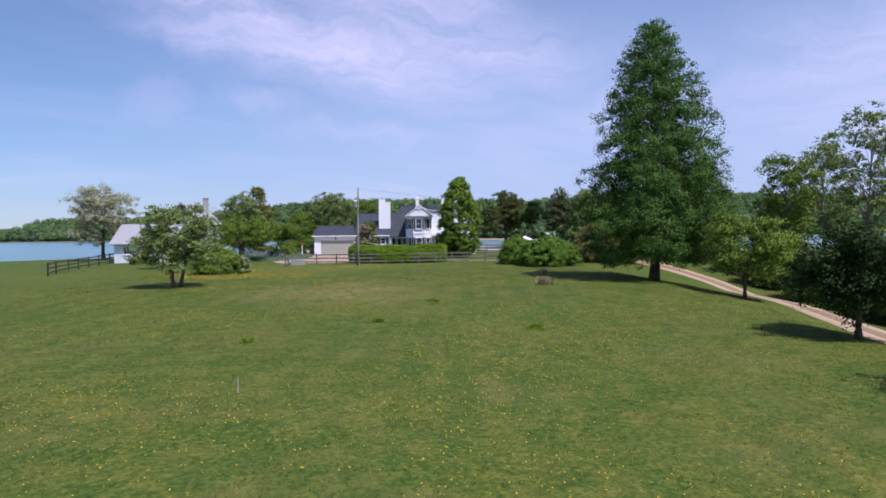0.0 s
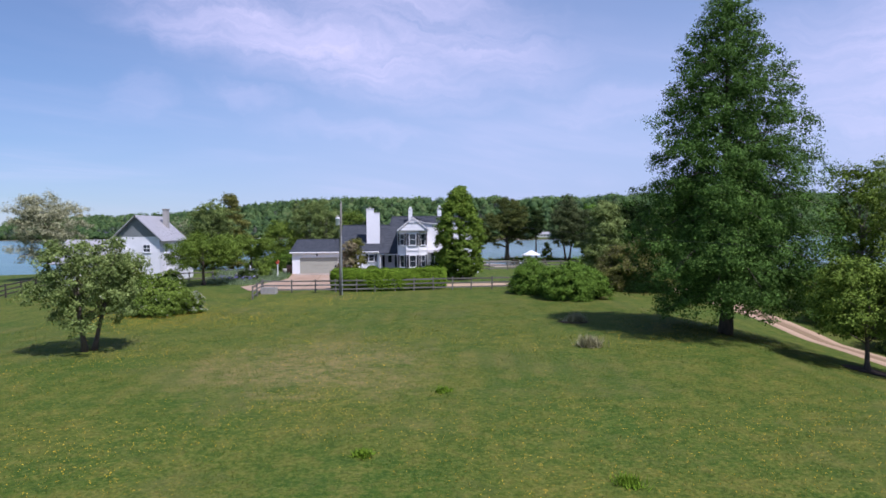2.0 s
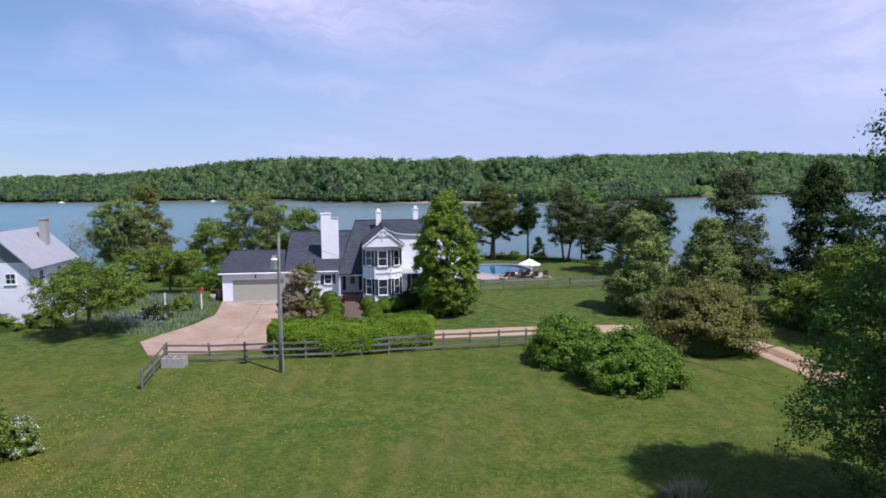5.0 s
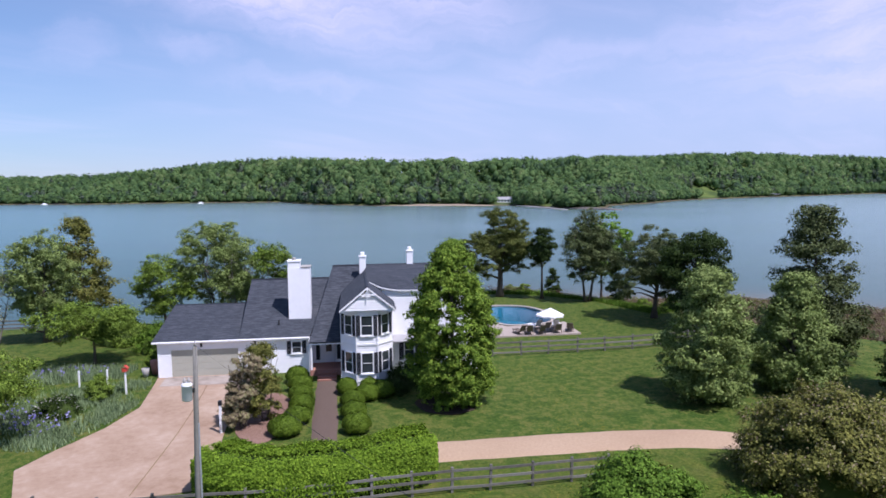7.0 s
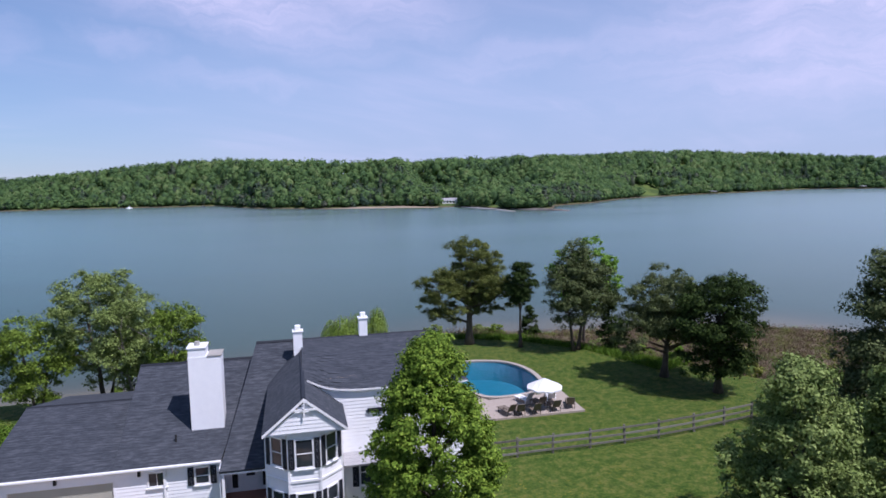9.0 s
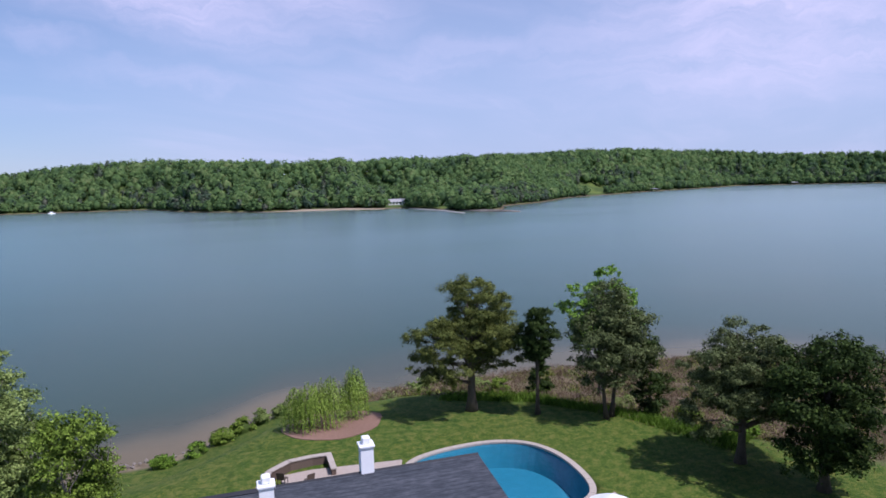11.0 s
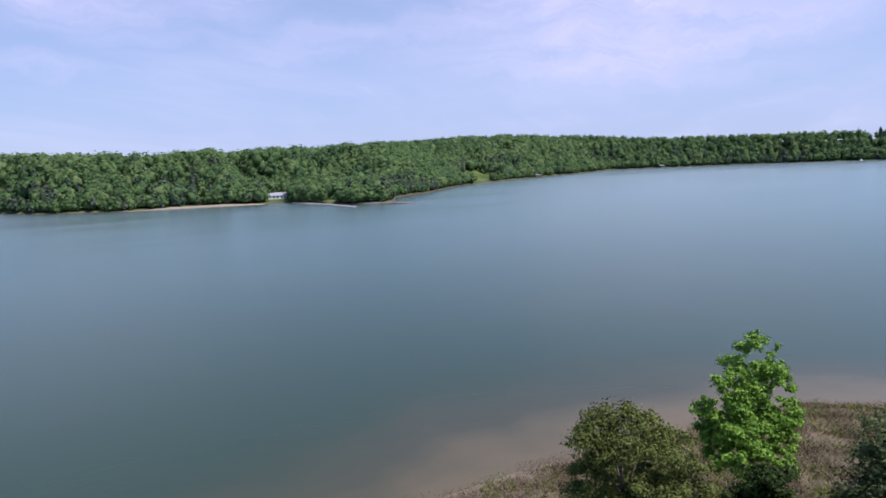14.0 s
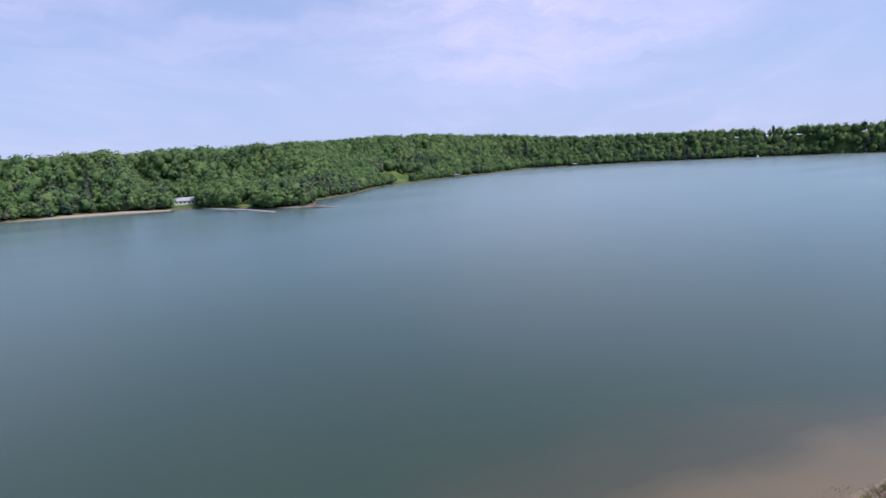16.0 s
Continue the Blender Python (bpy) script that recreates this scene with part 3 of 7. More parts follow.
def water_material():
    """Murky tidal water: sand shows through where the attribute 'depth' is small."""
    m = bpy.data.materials.new("river_water")
    m.use_nodes = True
    n, l = m.node_tree.nodes, m.node_tree.links
    n.clear()
    out, body, gloss, fres, mx = (n.new("ShaderNode" + k) for k in ("OutputMaterial", "BsdfDiffuse", "BsdfGlossy", "Fresnel", "MixShader"))
    gloss.inputs["Color"].default_value, gloss.inputs["Roughness"].default_value = (0.86, 1.0, 0.94, 1), 0.23
    fres.inputs["IOR"].default_value = 1.33
    l.new(fres.outputs[0], mx.inputs[0]); l.new(body.outputs[0], mx.inputs[1]); l.new(gloss.outputs[0], mx.inputs[2]); l.new(mx.outputs[0], out.inputs["Surface"])
    at = n.new("ShaderNodeAttribute"); at.attribute_name = "depth"
    geo = n.new("ShaderNodeNewGeometry")
    wn_ = n.new("ShaderNodeTexNoise"); wn_.inputs["Scale"].default_value, wn_.inputs["Detail"].default_value = 0.035, 5
    l.new(geo.outputs["Position"], wn_.inputs["Vector"])
    ad = n.new("ShaderNodeMath"); ad.operation = "MULTIPLY_ADD"; ad.inputs[1].default_value = 0.9
    sub = n.new("ShaderNodeMath"); sub.operation = "SUBTRACT"; sub.inputs[1].default_value = 0.5
    l.new(wn_.outputs["Fac"], sub.inputs[0]); l.new(sub.outputs[0], ad.inputs[0]); l.new(at.outputs["Fac"], ad.inputs[2])
    rp = n.new("ShaderNodeValToRGB")
    e = rp.color_ramp.elements
    e[0].position, e[0].color = 0.0, (0.140, 0.106, 0.060, 1)
    e[1].position, e[1].color = 1.0, (0.030, 0.052, 0.034, 1)
    for p, c in ((0.12, (0.120, 0.096, 0.056)), (0.34, (0.060, 0.060, 0.038)), (0.70, (0.036, 0.052, 0.033))):
        q = e.new(p); q.color = (*c, 1)
    l.new(ad.outputs[0], rp.inputs[0]); l.new(rp.outputs[0], body.inputs["Color"])
    mp, w1, w2 = n.new("ShaderNodeMapping"), n.new("ShaderNodeTexNoise"), n.new("ShaderNodeTexNoise")
    mp.inputs["Scale"].default_value, mp.inputs["Rotation"].default_value = (0.35, 1.0, 1.0), (0, 0, radians(35))
    l.new(geo.outputs["Position"], mp.inputs[0])
    w1.inputs["Scale"].default_value, w1.inputs["Detail"].default_value = 1.3, 5
    w2.inputs["Scale"].default_value, w2.inputs["Detail"].default_value = 0.06, 3
    wide, calm = n.new("ShaderNodeSeparateXYZ"), n.new("ShaderNodeMapRange")  # ripples die out towards the sheltered far shore
    for k, q in ((1, 165), (2, 260), (3, 1.0), (4, 0.0)):
        calm.inputs[k].default_value = q
    calm_x, calm_all = n.new("ShaderNodeMapRange"), n.new("ShaderNodeMath")
    calm_all.operation = "MULTIPLY"
    for k, q in ((1, 70), (2, 170), (3, 1.0), (4, 0.0)):
        calm_x.inputs[k].default_value = q
    l.new(geo.outputs["Position"], wide.inputs[0]); l.new(wide.outputs["Y"], calm.inputs[0]); l.new(wide.outputs["X"], calm_x.inputs[0])
    l.new(calm.outputs[0], calm_all.inputs[0]); l.new(calm_x.outputs[0], calm_all.inputs[1])
    l.new(mp.outputs[0], w1.inputs["Vector"]); l.new(geo.outputs["Position"], w2.inputs["Vector"])
    b = n.new("ShaderNodeBump"); b.inputs["Distance"].default_value = 0.07
    # long patches of rougher and calmer water
    mp2, w3, rr_ = n.new("ShaderNodeMapping"), n.new("ShaderNodeTexNoise"), n.new("ShaderNodeMapRange")
    mp2.inputs["Scale"].default_value, mp2.inputs["Rotation"].default_value = (0.006, 0.03, 1.0), (0, 0, radians(20))
    w3.inputs["Scale"].default_value, w3.inputs["Detail"].default_value = 1.0, 2
    for k, q in ((1, 0.35), (2, 0.65), (3, 0.225), (4, 0.265)):
        rr_.inputs[k].default_value = q
    l.new(geo.outputs["Position"], mp2.inputs[0]); l.new(mp2.outputs[0], w3.inputs["Vector"])
    l.new(w3.outputs["Fac"], rr_.inputs[0]); l.new(rr_.outputs[0], gloss.inputs["Roughness"])
    st = n.new("ShaderNodeMapRange"); st.inputs[3].default_value, st.inputs[4].default_value = 0.35, 1.0
    rip = n.new("ShaderNodeMath"); rip.operation = "MULTIPLY"
    l.new(w2.outputs["Fac"], st.inputs[0]); l.new(st.outputs[0], rip.inputs[0]); l.new(calm_all.outputs[0], rip.inputs[1]); l.new(rip.outputs[0], b.inputs["Strength"])
    l.new(w1.outputs["Fac"], b.inputs["Height"]); l.new(b.outputs[0], gloss.inputs["Normal"])
    return m


M["grass"] = grass_material()
M["water"] = water_material()
ground = new("ground", raw_mesh("ground", np.stack([X, Y, Z], -1).reshape(-1, 3), quads, 4, M["grass"], True))
tagged(ground, "mown green lawn with yellow wildflowers sloping to the water", "ground", kind="structure")

# the river
wx = steps((-2200, -400, 200), (-400, -60, 20), (-60, 110, 2.0), (110, 1200, 40), (1200, 2400, 200))
wy = steps((-600, 120, 60), (120, 200, 1.5), (200, 320, 10), (320, 1000, 40), (1000, 1400, 200))
WX, WY = np.meshgrid(wx, wy)
wid = np.arange(WX.size).reshape(WX.shape)
wq = np.stack([wid[:-1, :-1], wid[:-1, 1:], wid[1:, 1:], wid[1:, :-1]], -1).reshape(-1, 4)
wme = raw_mesh("water", np.stack([WX, WY, np.full(WX.shape, WATER)], -1).reshape(-1, 3), wq, 4, M["water"], True)
off = WY - np.interp(WX, NEAR_X, NEAR_Y)
depth = np.clip(off / np.interp(WX, [-60, 0, 30, 70, 100], [15, 18, 28, 34, 34]), 0, 1)
wme.attributes.new("depth", "FLOAT", "POINT").data.foreach_set("value", depth.astype(np.float32).ravel())
water = new("water", wme)
tagged(water, "broad calm slate-blue tidal river with brown shallows", "water", kind="structure")


# ---------------------------------------------------------------- lanes and paved ground
def ribbon(name, line, width, mat, label, category="road", lift=0.05, kind="structure", parent=None, uneven=0.12):
    """A strip laid on the ground along a polyline, with a real edge."""
    pts = []
    for a, b in zip(line, line[1:]):
        k = max(1, int(math.dist(a, b) / 1.0))
        pts += [(a[0] + (b[0] - a[0]) * i / k, a[1] + (b[1] - a[1]) * i / k) for i in range(k)]
    pts.append(line[-1])
    for _ in range(6):
        pts = [pts[0]] + [((p[0] + 2 * q[0] + r[0]) / 4, (p[1] + 2 * q[1] + r[1]) / 4) for p, q, r in zip(pts, pts[1:], pts[2:])] + [pts[-1]]
    bm = bmesh.new()
    rows = []
    for i, p in enumerate(pts):
        q0, q1 = pts[max(i - 1, 0)], pts[min(i + 1, len(pts) - 1)]
        d = Vector((q1[0] - q0[0], q1[1] - q0[1], 0)).normalized()
        s = Vector((-d.y, d.x, 0))
        w = width / 2 + uneven * noise.noise(Vector((p[0] * 0.6, p[1] * 0.6, width)))
        row = []
        for f, dz in ((-1.2, -0.09), (-0.88, 0), (-0.33, 0.015), (0.33, 0.015), (0.88, 0), (1.2, -0.09)):
            v = Vector((p[0], p[1], 0)) + s * (w * f)
            row.append(bm.verts.new((v.x, v.y, ground_at(v.x, v.y) + lift + dz)))
        rows.append(row)
    for r0, r1 in zip(rows, rows[1:]):
        for k in range(5):
            bm.faces.new((r0[k], r1[k], r1[k + 1], r0[k + 1])).smooth = True
    bmesh.ops.recalc_face_normals(bm, faces=bm.faces)
    ob = link_bm(name, bm, mat, parent)
    return tagged(ob, label, category, kind=kind) if not parent else ob


def pad(name, outline, mat, label, category, lift=0.05, kind="structure"):
    """A paved patch over the ground with an anticlockwise outline, finely divided so that it follows the slope."""
    bm = bmesh.new()
    vs = [bm.verts.new((x, y, 0)) for x, y in outline]
    bm.faces.new(vs)
    bmesh.ops.triangulate(bm, faces=bm.faces)
    for _ in range(4):
        bmesh.ops.subdivide_edges(bm, edges=[e for e in bm.edges if e.calc_length() > 1.4], cuts=1, use_grid_fill=False)
        bmesh.ops.triangulate(bm, faces=bm.faces)
    for v in bm.verts:
        v.co.z = ground_at(v.co.x, v.co.y) + lift
    rim = [e for e in bm.edges if e.is_boundary]
    ex = bmesh.ops.extrude_edge_only(bm, edges=rim)
    for v in [g for g in ex["geom"] if isinstance(g, bmesh.types.BMVert)]:
        v.co.z -= 0.09
    bmesh.ops.recalc_face_normals(bm, faces=bm.faces)
    return tagged(link_bm(name, bm, mat), label, category, kind=kind)


pad("driveway", [(-15.4, 84.4), (-11, 84.2), (-7.0, 84.8), (-6.9, 88.5), (-7.2, 92.5), (-7.2, 98), (-5.6, 103.9), (-14.2, 103.9), (-13.9, 101), (-13.6, 97.4), (-14.6, 94),
    (-16.2, 91), (-17.2, 88.5)], M["gravel"], "pale tan exposed aggregate driveway in front of the garage", "driveway", 0.05)
pad("garage_apron", [(-13.5, 101.6), (-7.7, 101.5), (-7.4, 103.6), (-13.6, 103.6)], M["apron"], "pale grey concrete apron before the garage door", "apron", 0.062)
ribbon("driveway_joint", [(-10.2, 84.6), (-10.0, 90), (-9.9, 96), (-10.1, 101.4)], 0.07, M["track_mid"], "dark joint running up the driveway", "joint", 0.058, uneven=0.02)
ribbon("lane", [(-7.2, 87.4), (5, 87.6), (15, 87.7), (21, 87.3), (25.5, 85.2), (28.2, 80)], 2.5, M["track"], "tan gravel lane behind the hedge", "lane", 0.055)
LANE = [(28.2, 80), (29.2, 74), (29.9, 66), (29.0, 56), (26.9, 46), (23.4, 35.5), (20.2, 26), (17, 14), (12, -4), (4, -30)]
ribbon("lane_middle", LANE, 1.2, M["track_mid"], "worn reddish-brown middle of the gravel lane", "lane", 0.045)


def offset_line(line, by):
    out = []
    for i, p in enumerate(line):
        a, b = line[max(0, i - 1)], line[min(len(line) - 1, i + 1)]
        d = math.dist(a, b)
        out.append((p[0] - (b[1] - a[1]) / d * by, p[1] + (b[0] - a[0]) / d * by))
    return out


for side in (-1.0, 1.0):
    ribbon("wheel_track", offset_line(LANE, side), 0.85, M["track"], "pale gravel wheel track beside the lawn", "lane", 0.06)

# ---------------------------------------------------------------- foliage
def leaf_cloud(name, centres, normals, size, mat, seed, spread=0.45, shape=0.62):
    """One three-cornered leaf spray at each centre, facing roughly along its normal."""
    r = np.random.default_rng(seed)
    c, nn = np.asarray(centres, float), np.asarray(normals, float)
    k = len(c)
    nn = nn + r.normal(0, spread, (k, 3))
    nn /= np.linalg.norm(nn, axis=1, keepdims=True) + 1e-9
    t = np.cross(nn, r.normal(0, 1, (k, 3)))
    t /= np.linalg.norm(t, axis=1, keepdims=True) + 1e-9
    b = np.cross(nn, t)
    s = size * r.uniform(0.6, 1.35, (k, 1))
    v = np.stack([c - t * s, c + t * s, c + b * s * 1.7 * shape - nn * s * 0.3], 1).reshape(-1, 3)
    return raw_mesh(name, v, np.arange(3 * k), 3, mat)


def clumps(seed, n_clump, n_leaf, envelope, clump_r, flatten=0.75, droop=0.0, sprays=9):
    """Leaf places and normals: sprays of leaves gathered into clumps, the clumps spread through an envelope. envelope(u, rng) gives a centre for u in 0..1."""
    r = np.random.default_rng(seed)
    cs = np.array([envelope(i / n_clump, r) for i in range(n_clump)])
    crad = clump_r * r.uniform(0.55, 1.45, n_clump)
    d = r.normal(0, 1, (n_clump, sprays, 3))
    d /= np.linalg.norm(d, axis=2, keepdims=True)
    d[..., 2] = np.where(r.random((n_clump, sprays)) < 0.72, np.abs(d[..., 2]), d[..., 2])
    sub = cs[:, None] + d * (crad[:, None] * r.uniform(0.5, 1.15, (n_clump, sprays)))[..., None] * np.array([1, 1, flatten])
    srad = crad[:, None] * r.uniform(0.24, 0.46, (n_clump, sprays))
    which = r.choice(n_clump, n_leaf, p=crad ** 2 / np.sum(crad ** 2))
    twig = r.integers(0, sprays, n_leaf)
    e = r.normal(0, 1, (n_leaf, 3))
    off = e * (srad[which, twig] * 0.62)[:, None] * np.array([1, 1, 0.7])
    pos = sub[which, twig] + off
    rel = pos - cs[which]
    pos[:, 2] -= droop * np.hypot(rel[:, 0], rel[:, 1])
    nrm = 0.45 * e + 0.7 * d[which, twig] + np.array([0, 0, 0.5])
    return pos, nrm, cs


def env_round(h0, h1, rx, ry=None, shell=0.5, squash=1.0, seed=0):
    ry = ry or rx
    rr = np.random.default_rng(seed + 77)
    lob = rr.uniform(0.78, 1.15, 9)

    def f(u, r):
        while True:
            d = r.normal(0, 1, 3); d /= np.linalg.norm(d)
            a = math.atan2(d[1], d[0])
            q = (lob[int((a + math.pi) / (2 * math.pi) * 8.999)] if d[2] < 0.6 else 0.92) * (shell + (1 - shell) * r.random() ** 0.6)
            p = np.array([d[0] * rx * q, d[1] * ry * q, (h0 + h1) / 2 + d[2] * (h1 - h0) / 2 * q])
            if p[2] > h0 + 0.02 * (h1 - h0):
                return p
    return f


def env_cone(h0, h1, rad, power=0.8, shell=0.35, belly=0.12, ragged=0.2):
    def f(u, r):
        t = 1 - math.sqrt(1 - r.random() * 0.995) if power >= 1 else r.random() ** 1.35
        w = rad * (1 - t) ** power * min(1, 0.55 + t / belly * 0.45)
        a = r.random() * 2 * math.pi
        q = (shell + (1 - shell) * math.sqrt(r.random())) * (1 + ragged * (r.random() - 0.5) * 2 * abs(math.sin(3 * a + 7 * t)))
        return np.array([w * q * math.cos(a), w * q * math.sin(a), h0 + (h1 - h0) * t])
    return f


def env_column(h0, h1, rad, shell=0.5, top=0.35):
    def f(u, r):
        t = r.random()
        w = rad * min(1, (1 - t) / top + 0.12) * min(1, 0.55 + t * 3)
        a = r.random() * 2 * math.pi
        q = shell + (1 - shell) * math.sqrt(r.random())
        return np.array([w * q * math.cos(a), w * q * math.sin(a), h0 + (h1 - h0) * t])
    return f


def env_lobes(*lobes):
    """Several lobes (x, z, half-width, half-height), each a flattened ball of clumps."""
    w = np.array([b * b * c for a, z, b, c in lobes]); w = w / w.sum()

    def f(u, r):
        x, z, rx, rz = lobes[r.choice(len(lobes), p=w)]
        d = r.normal(0, 1, 3); d /= np.linalg.norm(d)
        q = 0.45 + 0.5 * r.random() ** 0.6
        return np.array([x + d[0] * rx * q, d[1] * min(rx, 3.0) * q * 1.1 + 0.25 * x, z + d[2] * rz * q])
    return f


def trunk(t, mat, h, r0, seed, limb_ends, fork=0.3, stems=1, lean=0.0, straight=False):
    """A tapered trunk, or several stems, with each limb a part of its own."""
    rr = random.Random(seed)
    for s in range(stems):
        a = 2 * math.pi * s / stems + 0.4
        sx, sy = (0.0, 0.0) if stems == 1 else (math.cos(a) * r0 * 1.1, math.sin(a) * r0 * 1.1)
        ln = lean if stems == 1 else 0.22
        pts, rad = [], []
        k = 7
        for i in range(k + 1):
            u = i / k
            w = 0.0 if straight else 0.05 * h * u
            pts.append((sx + math.cos(a) * ln * h * u + rr.uniform(-w, w) * 0.5, sy + math.sin(a) * ln * h * u + rr.uniform(-w, w) * 0.5, -0.15 + (h + 0.15) * u))
            flare = 1.55 if i == 0 else 1.0
            rad.append(max(0.012, r0 / math.sqrt(stems) * flare * (1 - u) ** 0.8))
        stem = part("trunk" if stems == 1 else "stem", tube(bmesh.new(), pts, rad, 8), mat, t)
        for j, e in enumerate(limb_ends):
            if j % stems != s:
                continue
            u = min(0.92, max(fork, (e[2] / h) * 0.72))
            i = min(k - 1, int(u * k)); f = u * k - i
            p0 = Vector(pts[i]).lerp(Vector(pts[i + 1]), f)
            e = Vector(e)
            m = p0.lerp(e, 0.5) + Vector((rr.uniform(-.2, .2), rr.uniform(-.2, .2), 0.06 * (e - p0).length))
            r1 = max(0.02, 0.5 * r0 / math.sqrt(stems) * (1 - u) ** 0.7)
            part("limb", tube(bmesh.new(), [p0, p0.lerp(m, 0.5), m, e], [r1, r1 * 0.8, r1 * 0.55, 0.01], 5), mat, stem)


def tree(name, x, y, h, envelope, n_clump, n_leaf, clump_r, leaf, mat, label, category="tree", r0=0.2, seed=1, bark="bark", limbs=14, fork=0.25, stems=1,
         flatten=0.75, droop=0.0, trunk_h=0.8, lean=0.0, straight=False, extra=None, group="", spread=0.5, turn_z=0.0, z=None):
    t = thing(name, (x, y, ground_at(x, y) if z is None else z), label, category, group, turn_z=turn_z)
    c, nrm, cs = clumps(seed, n_clump, int(n_leaf * 1.9), envelope, clump_r, flatten, droop)
    leaf *= 0.66
    ends = [tuple(float(q) for q in cs[i]) for i in np.linspace(0, len(cs) - 1, limbs).astype(int)] if limbs else []
    trunk(t, M[bark], h * trunk_h, r0, seed, ends, fork, stems, lean, straight)
    cr = new("crown", leaf_cloud("crown", c, nrm, leaf, M[mat], seed + 5, spread))
    cr.parent = t
    if extra:
        k, mat2 = extra
        r = np.random.default_rng(seed + 9)
        pick = r.choice(len(c), k, replace=False)
        bl = new("blossom", leaf_cloud("blossom", c[pick] + nrm[pick] * 0.06, nrm[pick], leaf * 0.8, M[mat2], seed + 6, spread))
        bl.parent = t
    return t


def bush(name, x, y, h, rx, ry, n_leaf, leaf, mat, label, category="shrub", seed=1, n_clump=60, clump_r=None, group="", core=True, extra=None, turn_z=0.0, boxy=0.0):
    """A mound of leaves from the ground up, over a lumpy dark core standing in for the shade among its twigs."""
    t = thing(name, (x, y, ground_at(x, y)), label, category, group, turn_z=turn_z)
    clump_r = clump_r or 0.28 * min(rx, ry)

    def env(u, r):
        while True:
            d = r.normal(0, 1, 3); d /= np.linalg.norm(d)
            d[2] = abs(d[2])
            if boxy:
                d = np.sign(d) * np.abs(d) ** (1 - boxy)
            q = 0.72 + 0.16 * r.random()
            return np.array([d[0] * (rx - clump_r * .5) * q * 1.15, d[1] * (ry - clump_r * .5) * q * 1.15, 0.1 + d[2] * (h - clump_r * .7) * q * 1.12])
    c, nrm, cs = clumps(seed, n_clump, int(n_leaf * 1.9), env, clump_r, 0.85)
    leaf *= 0.64
    c[:, 2] = np.abs(c[:, 2]) + 0.03
    fo = new("foliage", leaf_cloud("foliage", c, nrm + c / np.array([rx, ry, h]) * 0.8, leaf, M[mat], seed + 5, 0.5))
    fo.parent = t
    if core:
        bm = bmesh.new()
        bmesh.ops.create_icosphere(bm, subdivisions=2, radius=1)
        for v in bm.verts:
            s = 0.72 + 0.12 * noise.noise(v.co * 2.3 + Vector((seed, 0, 0)))
            w = v.co.copy()
            if boxy:
                w = Vector([math.copysign(abs(a) ** (1 - boxy), a) for a in w])
            v.co = Vector((w.x * rx * s, w.y * ry * s, max(-0.05, w.z * h * s)))
        # solid core, its dark colour painting the shade between the twigs
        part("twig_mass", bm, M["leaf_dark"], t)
    if extra:
        k, mat2 = extra
        r = np.random.default_rng(seed + 9)
        pick = r.choice(len(c), k, replace=False)
        bl = new("blossom", leaf_cloud("blossom", c[pick] + nrm[pick] * 0.05, nrm[pick], leaf * 0.9, M[mat2], seed + 6, 0.8))
        bl.parent = t
    return t


def clipped_ball(name, x, y, h, rad, n_leaf, leaf, mat, label, seed, group=""):
    """A close-clipped round shrub: a skin of small leaves over a lumpy dark core that stands for inner shade."""
    t = thing(name, (x, y, ground_at(x, y)), label, "shrub", group)
    r = np.random.default_rng(seed)
    d = r.normal(0, 1, (n_leaf, 3)); d[:, 2] = np.abs(d[:, 2]) * 1.1 - 0.25
    d /= np.linalg.norm(d, axis=1, keepdims=True)
    lump = 1 + 0.07 * np.sin(d[:, 0] * 5 + seed) * np.cos(d[:, 1] * 4 + d[:, 2] * 3 + seed)
    f = lump * r.uniform(0.9, 1.03, n_leaf)
    c = d * f[:, None] * np.array([rad, rad, h * 0.58]) + np.array([0, 0, h * 0.44])
    c[:, 2] = np.maximum(c[:, 2], 0.02)
    ob = new("foliage", leaf_cloud("foliage", c, d, leaf, M[mat], seed, 0.45))
    ob.parent = t
    bm = bmesh.new()
    bmesh.ops.create_icosphere(bm, subdivisions=2, radius=1)
    for v in bm.verts:
        v.co = Vector((v.co.x * rad * 0.9, v.co.y * rad * 0.9, max(-0.05, h * 0.44 + v.co.z * h * 0.52)))
    # dark colour here paints the shade behind the leaf skin
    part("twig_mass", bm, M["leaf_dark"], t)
    return t


